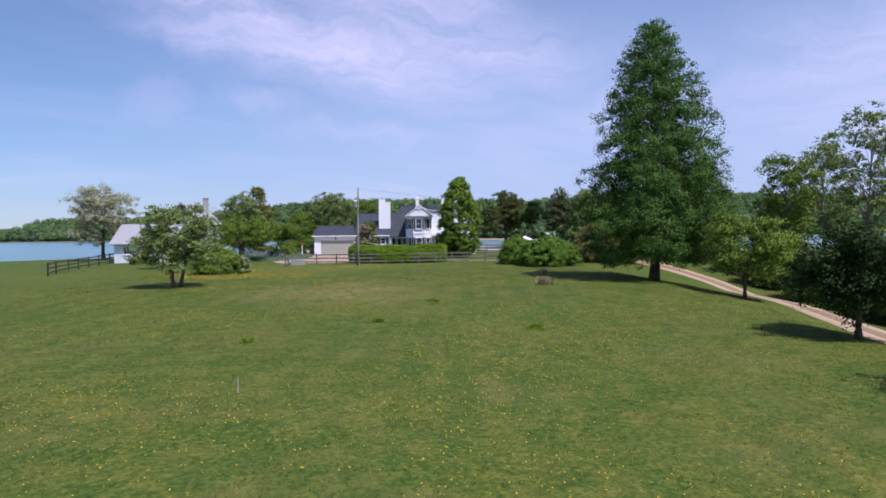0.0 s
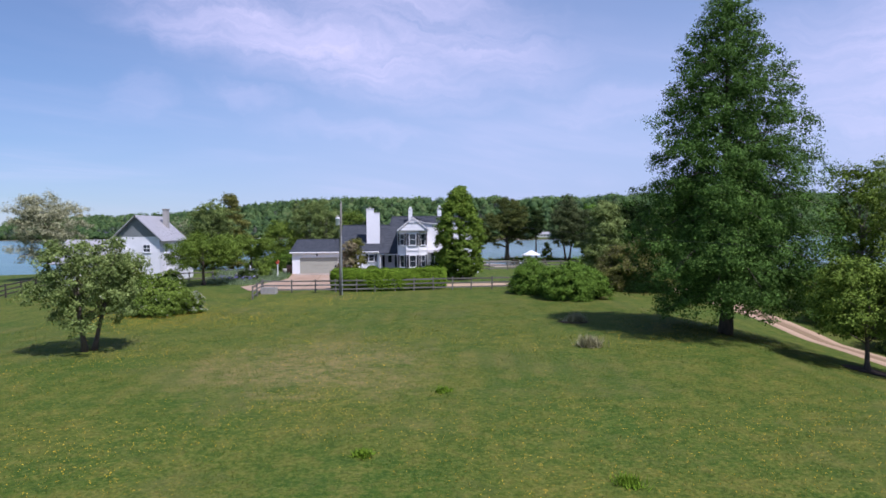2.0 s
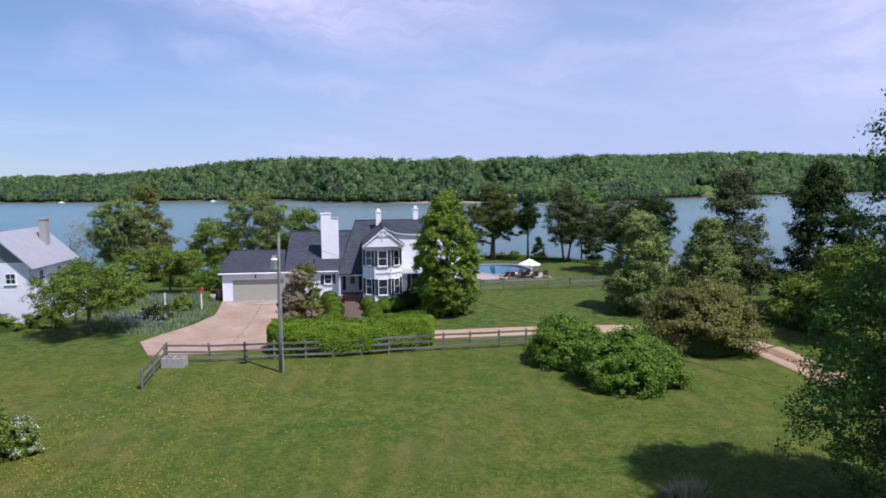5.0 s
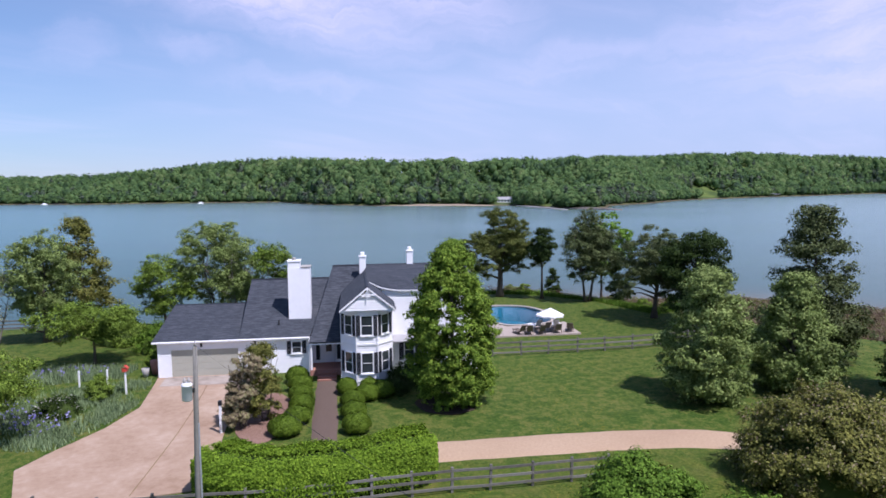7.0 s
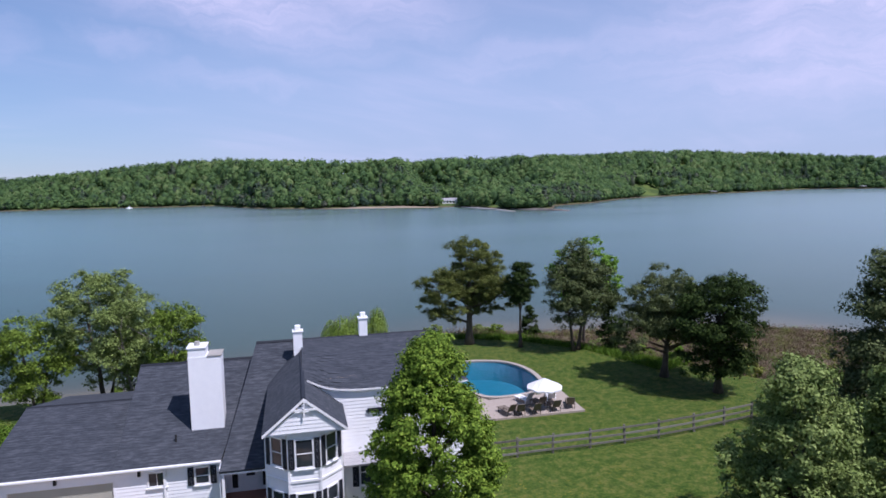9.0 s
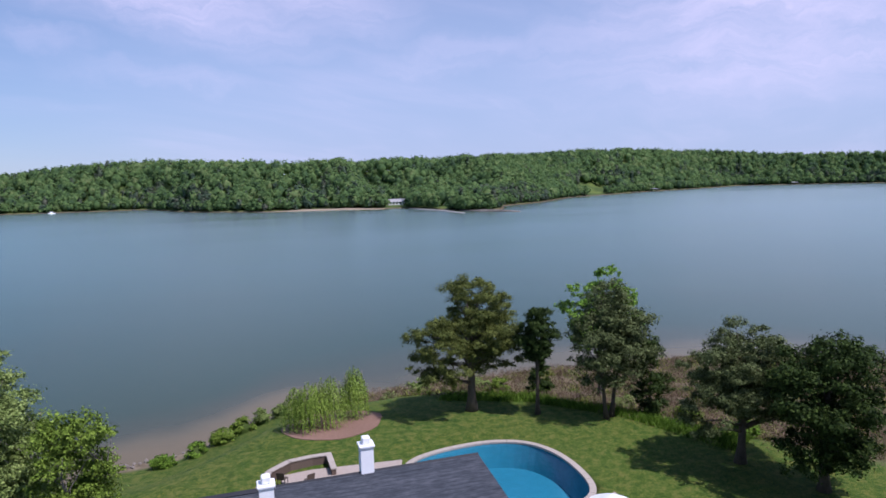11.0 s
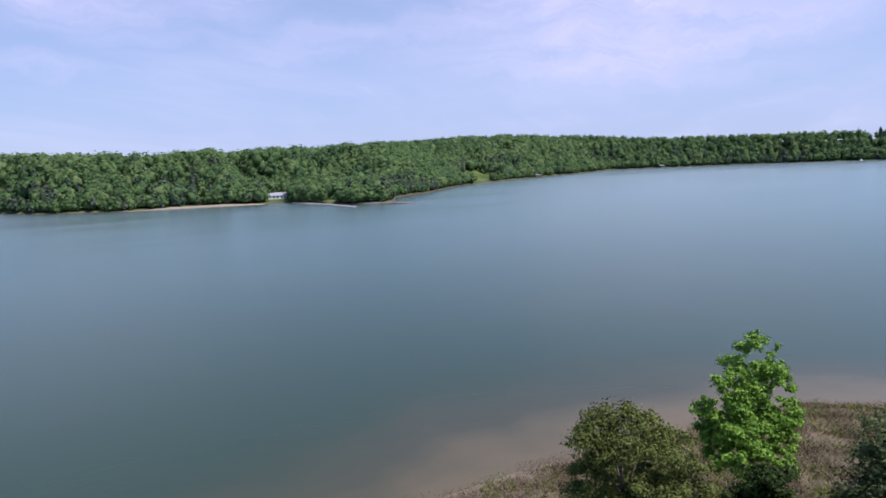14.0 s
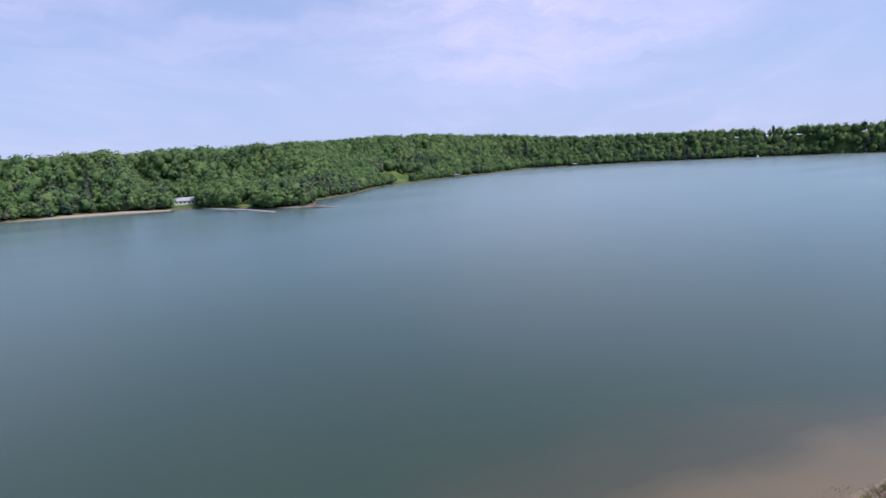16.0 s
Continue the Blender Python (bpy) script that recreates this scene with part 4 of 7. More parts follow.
# the tall redwood on the lawn
def boughed_conifer(name, x, y, h, profile, n_bough, n_leaf, leaf, mat, label, seed, r0=0.36, foot=2.3):
    """A straight trunk with long arching boughs, each hung with feathery sprays. profile(u): reach of a bough at 0..1 of the height."""
    t = thing(name, (x, y, ground_at(x, y)), label, "tree")
    g = np.random.default_rng(seed)
    k = 9
    stem = part("trunk", tube(bmesh.new(), [(0.12 * math.sin(i * 1.3), 0.1 * math.cos(i), -0.2 + h * 0.97 * i / k) for i in range(k + 1)],
                              [r0 * (1.3 if i == 0 else 1) * max(0.03, (1 - i / k)) ** 0.75 for i in range(k + 1)], 9), M["bark"], t)
    cen, rad = [], []
    for i in range(n_bough):
        u = ((i + 0.5) / n_bough) ** 1.05
        a = i * 2.39996 + g.uniform(-0.25, 0.25)
        reach = profile(u) * g.uniform(0.74, 1.10)
        z0 = foot + (h - foot - 0.3) * u
        rise, sag = 0.18 + 1.0 * u + g.uniform(-0.12, 0.25), 0.36 - 0.1 * u
        d = np.array([math.cos(a), math.sin(a), 0.0])
        side = np.array([-d[1], d[0], 0.0])

        def at(q):
            return d * reach * q + np.array([0, 0, z0 + reach * (rise * q - (sag + rise * 0.45) * q * q)])
        if u < 0.86 and i % 2 == 0:
            part("limb", tube(bmesh.new(), [at(q) for q in (0, 0.3, 0.6, 0.95)], [0.085 * (1 - u) + 0.02, 0.06 * (1 - u) + 0.015, 0.03, 0.008], 5), M["bark"], stem)
        for q in np.arange(0.2 + 0.2 * g.random(), 1.0, 0.42 / max(reach, 0.5)):
            wide = reach * 0.30 * (1 - 0.55 * q)
            for _ in range(2):
                v = g.uniform(-1, 1)
                cen.append(at(q) + side * wide * v + np.array([0, 0, -0.28 * abs(v) * wide - g.uniform(-0.35, 0.55)]))
                rad.append(g.uniform(0.16, 0.44) * (0.75 + 0.5 * (1 - u)))
    cen, rad = np.array(cen), np.array(rad)
    w = g.choice(len(cen), n_leaf, p=rad ** 1.6 / np.sum(rad ** 1.6))
    e = g.normal(0, 1, (n_leaf, 3))
    pos = cen[w] + e * (rad[w] * 0.6)[:, None] * np.array([1, 1, 0.75])
    pos[:, 2] = np.maximum(pos[:, 2] - 0.25 * np.abs(g.normal(0, 1, n_leaf)) * rad[w], 1.35 + 0.5 * np.sin(pos[:, 0] * 1.7) * np.cos(pos[:, 1] * 1.3))
    out = cen[w] * np.array([1, 1, 0]); out /= np.linalg.norm(out, axis=1, keepdims=True) + 1e-6
    cr = new("crown", leaf_cloud("crown", pos, 0.4 * e + 0.5 * out + np.array([0, 0, 0.55]), leaf, M[mat], seed + 5, 0.5))
    cr.parent = t
    return t


boughed_conifer("tall_conifer", 19.6, 54.6, 20.3, lambda u: float(np.interp(u, [0, 0.08, 0.2, 0.42, 0.64, 0.86, 0.96, 1.0], [5.0, 6.0, 6.0, 5.1, 3.9, 2.3, 1.3, 0.5])), 300, 250000, 0.068, "leaf_redwood",
                "tall dark green feathery conifer standing on the lawn", 11)
# small trees on the lawn
tree("crabapple_tree", -16.6, 52.4, 6.8, env_round(1.0, 6.5, 3.2, 3.0, 0.30, seed=4), 150, 15000, 0.50, 0.105, "leaf_grey",
     "low spreading olive-green crabapple tree on the lawn", "tree", 0.24, 21, limbs=22, fork=0.12, stems=3, bark="bark", extra=(120, "blossom"))
tree("young_maple", 23.1, 47.3, 5.6, env_round(1.3, 5.6, 3.0, 3.0, 0.4, seed=6), 90, 15600, 0.7, 0.110, "leaf_mid",
     "small round young maple in a dark mulch ring", "tree", 0.13, 31, limbs=14, fork=0.3)
tree("dark_maple", 19.1, 30.2, 5.4, env_round(1.0, 4.6, 2.1, 2.1, 0.35, seed=8), 90, 17100, 0.7, 0.110, "leaf_dark",
     "small dark-leaved maple beside the lane", "tree", 0.13, 41, limbs=14, fork=0.3)
tree("dark_maple", 17.6, 20.5, 5.4, env_round(1.0, 4.6, 2.3, 2.3, 0.35, seed=9), 80, 10900, 0.7, 0.121, "leaf_dark",
     "small dark-leaved maple beside the lane", "tree", 0.13, 42, limbs=12, fork=0.3)
# in front of the house
tree("magnolia_tree", 7.2, 95.2, 10.7, env_column(0.2, 10.7, 2.6, 0.62, 0.46), 430, 76000, 0.52, 0.125, "leaf_magnolia",
     "dense upright light green magnolia before the white house", "tree", 0.22, 51, limbs=26, fork=0.08, straight=True, trunk_h=0.9)
tree("copper_shrub_tree", -6.2, 92.9, 4.8, env_lobes((-0.4, 1.0, 0.72, 1.0), (-0.05, 2.4, 0.75, 1.2), (0.4, 3.8, 0.7, 0.95)), 90, 13000, 0.32, 0.10, "leaf_copper",
     "coppery pink and green upright shrub tree beside the driveway", "tree", 0.10, 61, limbs=16, fork=0.1, stems=3)
tree("green_shrub_tree", -5.0, 93.9, 4.9, env_column(0.2, 4.9, 0.95, 0.4, 0.45), 50, 9000, 0.42, 0.10, "leaf_yellow",
     "yellow-green upright shrub beside a coppery shrub", "tree", 0.08, 62, limbs=12, fork=0.1, stems=2)
tree("pear_tree", 24.6, 93.6, 8.7, env_cone(0.3, 8.7, 3.6, 0.62, 0.35, 0.3, 0.3), 190, 28000, 0.72, 0.149, "leaf_grey",
     "broad pyramidal grey-green tree on the lawn", "tree", 0.2, 71, limbs=24, fork=0.1)
tree("pear_tree", 31.6, 94.4, 7.9, env_cone(0.3, 7.9, 3.6, 0.62, 0.35, 0.3, 0.3), 170, 23400, 0.72, 0.149, "leaf_grey",
     "broad pyramidal grey-green tree on the lawn", "tree", 0.2, 72, limbs=24, fork=0.1)
bush("mounded_shrub", 13.2, 78.5, 3.1, 2.8, 2.9, 19000, 0.12, "leaf_bright", "bright green mounded forsythia shrub on the lawn", seed=81, n_clump=110, clump_r=0.55)
bush("mounded_shrub", 15.2, 73.5, 3.3, 3.2, 2.95, 29000, 0.12, "leaf_bright", "bright green mounded forsythia shrub on the lawn", seed=82, n_clump=140, clump_r=0.6)
bush("yellow_shrub", 23.7, 81.0, 5.0, 4.0, 3.9, 36000, 0.125, "leaf_yellow", "large rounded yellow-green shrub with bronze new leaves beside the lane", seed=83, n_clump=170, clump_r=0.8, extra=(9000, "leaf_copper"))
# beside the river, beyond the pool
tree("river_cedar", 19.4, 135.0, 12.0, env_lobes((0.3, 10.2, 2.2, 1.5), (0.8, 8.5, 3.2, 1.8), (-3.3, 6.6, 2.4, 1.7), (0.5, 6.5, 3.7, 2.1), (3.2, 5.9, 2.4, 1.6), (-4.2, 4.3, 2.1, 1.4), (-1.2, 3.7, 2.8, 1.2), (2.6, 3.7, 2.6, 1.2)), 260, 68000, 0.62, 0.105, "leaf_cedar",
     "big spreading olive-brown red cedar on the river bank", "tree", 0.42, 91, limbs=40, fork=0.14, flatten=0.6)
tree("dark_juniper", 24.1, 131.9, 9.0, env_lobes((0.1, 8.0, 1.0, 1.0), (0.1, 6.6, 1.6, 1.6), (-0.2, 5.2, 1.2, 0.8)), 100, 14000, 0.45, 0.12, "leaf_dark",
     "narrow blackish juniper beside the cedar", "tree", 0.2, 92, limbs=10, fork=0.1, straight=True)
tree("dwarf_conifer", 27.5, 138.5, 3.9, env_cone(0.1, 3.9, 1.4, 0.8, 0.4, 0.1, 0.1), 60, 7000, 0.32, 0.110, "leaf_dark",
     "small dark cone-shaped evergreen on the lawn", "tree", 0.06, 93, limbs=0, straight=True)
tree("river_oak", 29.0, 128.9, 10.9, env_lobes((0.1, 9.7, 1.3, 1.5), (-0.6, 7.7, 2.0, 1.8), (1.0, 7.3, 2.0, 1.8), (-1.3, 5.5, 2.3, 1.7), (1.7, 5.1, 2.4, 1.6), (0.0, 3.7, 2.4, 1.2)), 130, 18700, 0.85, 0.154, "leaf_slate",
     "grey-green oak with a forked trunk on the river bank", "tree", 0.26, 94, limbs=18, fork=0.25, stems=2)
tree("tulip_poplar", 35.4, 141.0, 14.2, env_lobes((-2.7, 9.4, 1.7, 3.0), (1.2, 11.0, 1.7, 3.4), (0.2, 7.2, 3.2, 2.6), (3.6, 8.8, 1.7, 2.6), (-0.6, 9.4, 1.4, 3.0)), 170, 21000, 0.5, 0.17, "leaf_poplar",
     "fresh light green tulip poplar at the water's edge", "tree", 0.22, 95, limbs=20, fork=0.25)
tree("river_cedar", 32.6, 118.4, 10.2, env_lobes((0.0, 8.4, 2.3, 1.4), (-2.2, 6.6, 2.4, 1.8), (1.6, 6.6, 2.6, 1.9), (-3.0, 4.0, 2.0, 1.6), (2.0, 4.1, 2.7, 1.5), (-0.3, 5.0, 3.0, 1.6)), 190, 38000, 0.62, 0.115, "leaf_slate",
     "spreading dark red cedar leaning on the bank", "tree", 0.30, 96, limbs=30, fork=0.14, flatten=0.6, lean=0.08)
tree("river_cedar", 34.4, 113.4, 10.2, env_round(1.0, 9.8, 3.2, 3.2, 0.35, seed=16), 110, 18700, 0.9, 0.165, "leaf_dark",
     "dense dark cedar on the bank", "tree", 0.3, 97, limbs=18, fork=0.15, flatten=0.65)
tree("river_juniper", 33.0, 129.0, 6.3, env_column(0.2, 6.5, 1.3, 0.4, 0.6), 60, 8500, 0.5, 0.132, "leaf_dark",
     "narrow dark juniper on the bank", "tree", 0.12, 98, limbs=8, fork=0.1, straight=True)
tree("bank_conifer", 38.4, 101.5, 12.2, env_cone(0.8, 12.2, 4.0, 0.7, 0.35, 0.2, 0.4), 150, 23400, 0.95, 0.176, "leaf_slate",
     "tall ragged green cedar east of the lawn", "tree", 0.35, 99, limbs=26, fork=0.1, straight=True, flatten=0.6)
tree("bank_conifer", 39.6, 90.0, 12.6, env_cone(0.4, 12.6, 4.2, 0.62, 0.35, 0.2, 0.3), 150, 23400, 0.95, 0.176, "leaf_dark",
     "tall dense dark cedar east of the lawn", "tree", 0.35, 100, limbs=26, fork=0.1, straight=True, flatten=0.65)
# west of the house
tree("hedgerow_tree", -14.3, 126.0, 12.0, env_round(0.8, 12.0, 4.4, 4.0, 0.3, seed=17), 190, 26000, 0.66, 0.125, "leaf_grey",
     "bushy olive-green tree behind the garage", "tree", 0.22, 111, limbs=24, fork=0.12, stems=3)
tree("hedgerow_tree", -11.3, 122.6, 9.8, env_round(1.2, 9.8, 2.6, 2.6, 0.35, seed=18), 120, 15000, 0.66, 0.125, "leaf_grey",
     "thin bushy tree with bare grey stems behind the garage", "tree", 0.2, 112, limbs=30, fork=0.12, stems=3, bark="bark_pale")
tree("hedgerow_tree", -7.3, 119.4, 9.0, env_round(2.4, 9.0, 1.8, 2.0, 0.35, seed=19), 80, 9000, 0.6, 0.125, "leaf_mid",
     "thin bushy tree with bare grey stems behind the house", "tree", 0.2, 113, limbs=26, fork=0.12, stems=3, bark="bark_pale")
tree("hedgerow_tree", -19.0, 124.6, 8.0, env_round(0.6, 8.0, 3.4, 3.2, 0.35, seed=25), 110, 17000, 0.7, 0.125, "leaf_mid",
     "low bushy green tree behind the garage", "tree", 0.2, 120, limbs=16, fork=0.12, stems=3)
tree("shore_tree", -28.6, 119.0, 11.2, env_round(0.8, 11.0, 3.2, 3.2, 0.35, seed=20), 190, 27000, 0.75, 0.13, "leaf_grey",
     "tall green tree at the river edge west of the house", "tree", 0.3, 114, limbs=24, fork=0.12)
tree("bare_tree", -32.9, 118.6, 8.6, env_round(2.0, 8.6, 1.9, 1.9, 0.3, seed=26), 60, 1500, 0.5, 0.09, "leaf_pale",
     "pale half-bare slender tree at the river edge", "tree", 0.13, 121, limbs=46, fork=0.2, stems=2, bark="bark_pale")
tree("shore_cedar", -26.6, 122.5, 11.4, env_cone(0.5, 11.4, 3.4, 0.6, 0.35, 0.2, 0.4), 110, 17100, 0.8, 0.154, "leaf_yellow",
     "reddish-brown cedar at the river edge", "tree", 0.25, 115, limbs=18, fork=0.1, straight=True)
tree("dogwood_tree", -20.6, 109.0, 5.3, env_round(1.8, 5.2, 4.2, 3.6, 0.35, seed=21), 100, 14000, 0.75, 0.121, "leaf_mid",
     "layered green dogwood at the garden edge", "tree", 0.14, 116, limbs=18, fork=0.25, flatten=0.4)
tree("apple_tree", -22.2, 92.2, 5.8, env_round(1.5, 5.8, 4.3, 4.0, 0.35, seed=22), 120, 18700, 0.8, 0.121, "leaf_mid",
     "spreading green apple tree over a bed of irises", "tree", 0.2, 117, limbs=20, fork=0.22)
tree("pale_blossom_tree", -46.5, 106.5, 11.6, env_round(2.0, 11.4, 5.0, 4.6, 0.35, seed=23), 140, 18700, 0.9, 0.143, "leaf_pale",
     "tall tree in pale cream blossom beside the white farmhouse", "tree", 0.3, 118, limbs=26, fork=0.2)
tree("orchard_tree", -27.5, 80.5, 4.6, env_round(1.0, 4.6, 3.0, 2.8, 0.35, seed=24), 70, 7000, 0.7, 0.110, "leaf_olive",
     "small sparse orchard tree by the field fence", "tree", 0.14, 119, limbs=20, fork=0.2, stems=2, extra=(500, "blossom"))
bush("white_flowering_shrub", -18.0, 67.0, 2.9, 2.3, 2.2, 11000, 0.11, "leaf_mid", "dark green shrub with a few white blossom sprays", seed=84, n_clump=90, extra=(350, "blossom"))
bush("white_flowering_shrub", -15.6, 67.6, 1.8, 0.7, 0.7, 2500, 0.10, "leaf_mid", "low shrub covered in white blossom", seed=85, n_clump=30, extra=(900, "blossom"))

# woods across the lane, east
for k, (tx, ty, th, tr, mt) in enumerate(((39.2, 70, 13.6, 2.6, "leaf_mid"), (42.3, 62, 18.2, 4.0, "leaf_grey"), (46.5, 75, 14.5, 3.4, "leaf_grey"), (41, 48, 17, 4.6, "leaf_mid"), (52, 62, 16, 4.6, "leaf_grey"),
                                          (33, 31, 13, 4.2, "leaf_grey"), (35, 80, 8, 3.0, "leaf_mid"))):
    tree("woodland_tree", tx, ty, th, env_round(2.2, th, tr, tr, 0.35, seed=30 + k), 150, 9500, 0.7, 0.165, mt,
         "tall airy spring-leaved woodland tree across the lane", "tree", 0.26, 130 + k, limbs=30, fork=0.2, bark="bark_pale", group="woods across the lane")
for k, (bx, by, bh, br) in enumerate(((35.6, 66, 4.2, 3.4), (35.2, 58, 4.6, 3.4), (33.4, 50, 4.4, 3.4), (30.6, 42.5, 4.2, 3.2), (41, 74, 4.5, 4), (28.5, 34, 3.8, 3.2), (36, 86, 4.2, 3.6))):
    bush("thicket", bx, by, bh, br, br, 6500, 0.17, "leaf_dark" if k % 2 else "leaf_mid", "dense dark green thicket bordering the lane", seed=140 + k, n_clump=80, clump_r=0.8, group="thicket along the lane")

# ---------------------------------------------------------------- far woods
def far_woods():
    r = np.random.default_rng(8)
    ico = bmesh.new()
    bmesh.ops.create_icosphere(ico, subdivisions=1, radius=1)
    base = np.array([v.co[:] for v in ico.verts])
    tris = np.array([[v.index for v in f.verts] for f in ico.faces])
    ico.free()
    clear = [(160, 612, 8), (172, 590, 14), (190, 575, 12), (146, 678, 14), (142, 659, 13), (138, 643, 12), (180, 645, 11), (175, 623, 9), (169, 600, 9), (164, 580, 9), (396, 762, 22), (420, 785, 20), (445, 795, 12)]
    V, Fc, C, N, S, E, EC, EN = [], [], [], [], [], [], [], []
    xs = np.concatenate([r.uniform(-560, 1100, 6400), r.uniform(90, 420, 1600), r.uniform(740, 1200, 900), r.uniform(110, 215, 350)])
    for x in xs:
        d = r.choice([r.uniform(3, 16), r.uniform(8, 150), r.uniform(20, 260 + float(np.interp(x, [90, 140, 200, 260], [0, 120, 120, 0])) + (80 if x > 740 else 0))], p=[0.26, 0.42, 0.32])
        y = float(np.interp(x, FAR_X, FAR_Y)) + d
        if any(math.hypot(x - cx, y - cy) < cr for cx, cy, cr in clear):
            continue
        z = ground_at(x, y)
        h = r.uniform(11, 17.5) if d > 16 else r.uniform(4, 12)
        stand = noise.noise(Vector((x * 0.012, y * 0.012, 4.0)))
        dark = r.random() < ((0.55 if stand > 0.12 else 0.10) if d < 55 else (0.16 if stand > 0.2 else 0.04))
        w = r.uniform(3.6, 7.2) * (h / 14) ** 0.6 if not dark else r.uniform(2.2, 3.6)
        mid = np.array([x, y, z + h * 0.46])
        (E if dark else V).append(base * r.uniform(0.75, 1.05, len(base))[:, None] * np.array([w * 0.86, w * 0.86, h * 0.46]) + mid)
        k = 34 if d < 170 else 22
        lobe = r.normal(0, 1, (5, 3)); lobe[:, 2] = np.abs(lobe[:, 2]); lobe /= np.linalg.norm(lobe, axis=1, keepdims=True)
        dd = lobe[r.integers(0, 5, k)] * 0.8 + r.normal(0, 0.55, (k, 3))
        dd /= np.linalg.norm(dd, axis=1, keepdims=True)
        dd[:, 2] = np.where(dd[:, 2] < -0.5, -dd[:, 2], dd[:, 2])
        (EC if dark else C).append(dd * np.array([w, w, h * 0.50]) * r.uniform(0.80, 1.1, (k, 1)) + mid)
        (EN if dark else N).append(dd + np.array([0, 0, 0.45]))

    def woods(name, cores, places, normals, mat, label, seed):
        cv, n_core = np.concatenate(cores), len(cores)
        cf = np.concatenate([tris + i * len(base) for i in range(n_core)])
        c, nn = np.concatenate(places), np.concatenate(normals)
        g = np.random.default_rng(seed)
        k = len(c)
        nn = nn + g.normal(0, 0.35, (k, 3)); nn /= np.linalg.norm(nn, axis=1, keepdims=True)
        t = np.cross(nn, g.normal(0, 1, (k, 3))); t /= np.linalg.norm(t, axis=1, keepdims=True)
        b = np.cross(nn, t)
        s = g.uniform(0.7, 1.75, (k, 1))
        lv = np.stack([c - t * s, c + t * s, c + b * s * 1.5], 1).reshape(-1, 3)
        lf = np.arange(3 * k).reshape(k, 3) + len(cv)
        me = raw_mesh(name, np.concatenate([cv, lv]), np.concatenate([cf, lf]), 3, M[mat])
        return tagged(new(name, me), label, "woods", kind="stuff")

    woods("far_evergreens", E, EC, EN, "evergreen", "dark evergreens among the woods on the far shore", 21)
    woods("far_woods", V, C, N, "forest", "wooded green hills along the far shore", 22)


far_woods()

# ---------------------------------------------------------------- the white house
house = thing("house", (0, 0, 0), "white clapboard farmhouse with black shutters, dark shingle roof and attached garage", "house")


def lap_wall(bm, a, b, z0, z1, board=0.19, out=0.022, top=None):
    """Overlapping boards along a wall line from a to b (seen from outside, left to right). top(u): height of the wall at 0..1 along it."""
    a, b = Vector((*a, 0)), Vector((*b, 0))
    d = (b - a).normalized()
    nrm = Vector((d.y, -d.x, 0))
    z = z0
    seg = 1 if top is None else 24
    while z < (z1 if top is None else max(top(i / 24) for i in range(25))) - 0.01:
        for i in range(seg):
            u0, u1 = i / seg, (i + 1) / seg
            h = z1 if top is None else min(top(u0), top(u1))
            if z >= h - 0.005:
                continue
            zt = min(z + board, h)
            p, q = a.lerp(b, u0), a.lerp(b, u1)
            v = [bm.verts.new(w) for w in (p + nrm * out + Vector((0, 0, z)), q + nrm * out + Vector((0, 0, z)), q + Vector((0, 0, zt)), p + Vector((0, 0, zt)))]
            bm.faces.new(v)
            lo = [bm.verts.new(w) for w in (p + Vector((0, 0, z)), q + Vector((0, 0, z)))]
            bm.faces.new((lo[0], lo[1], v[1], v[0]))
        z += board
    bmesh.ops.remove_doubles(bm, verts=bm.verts, dist=0.0005)
    return bm


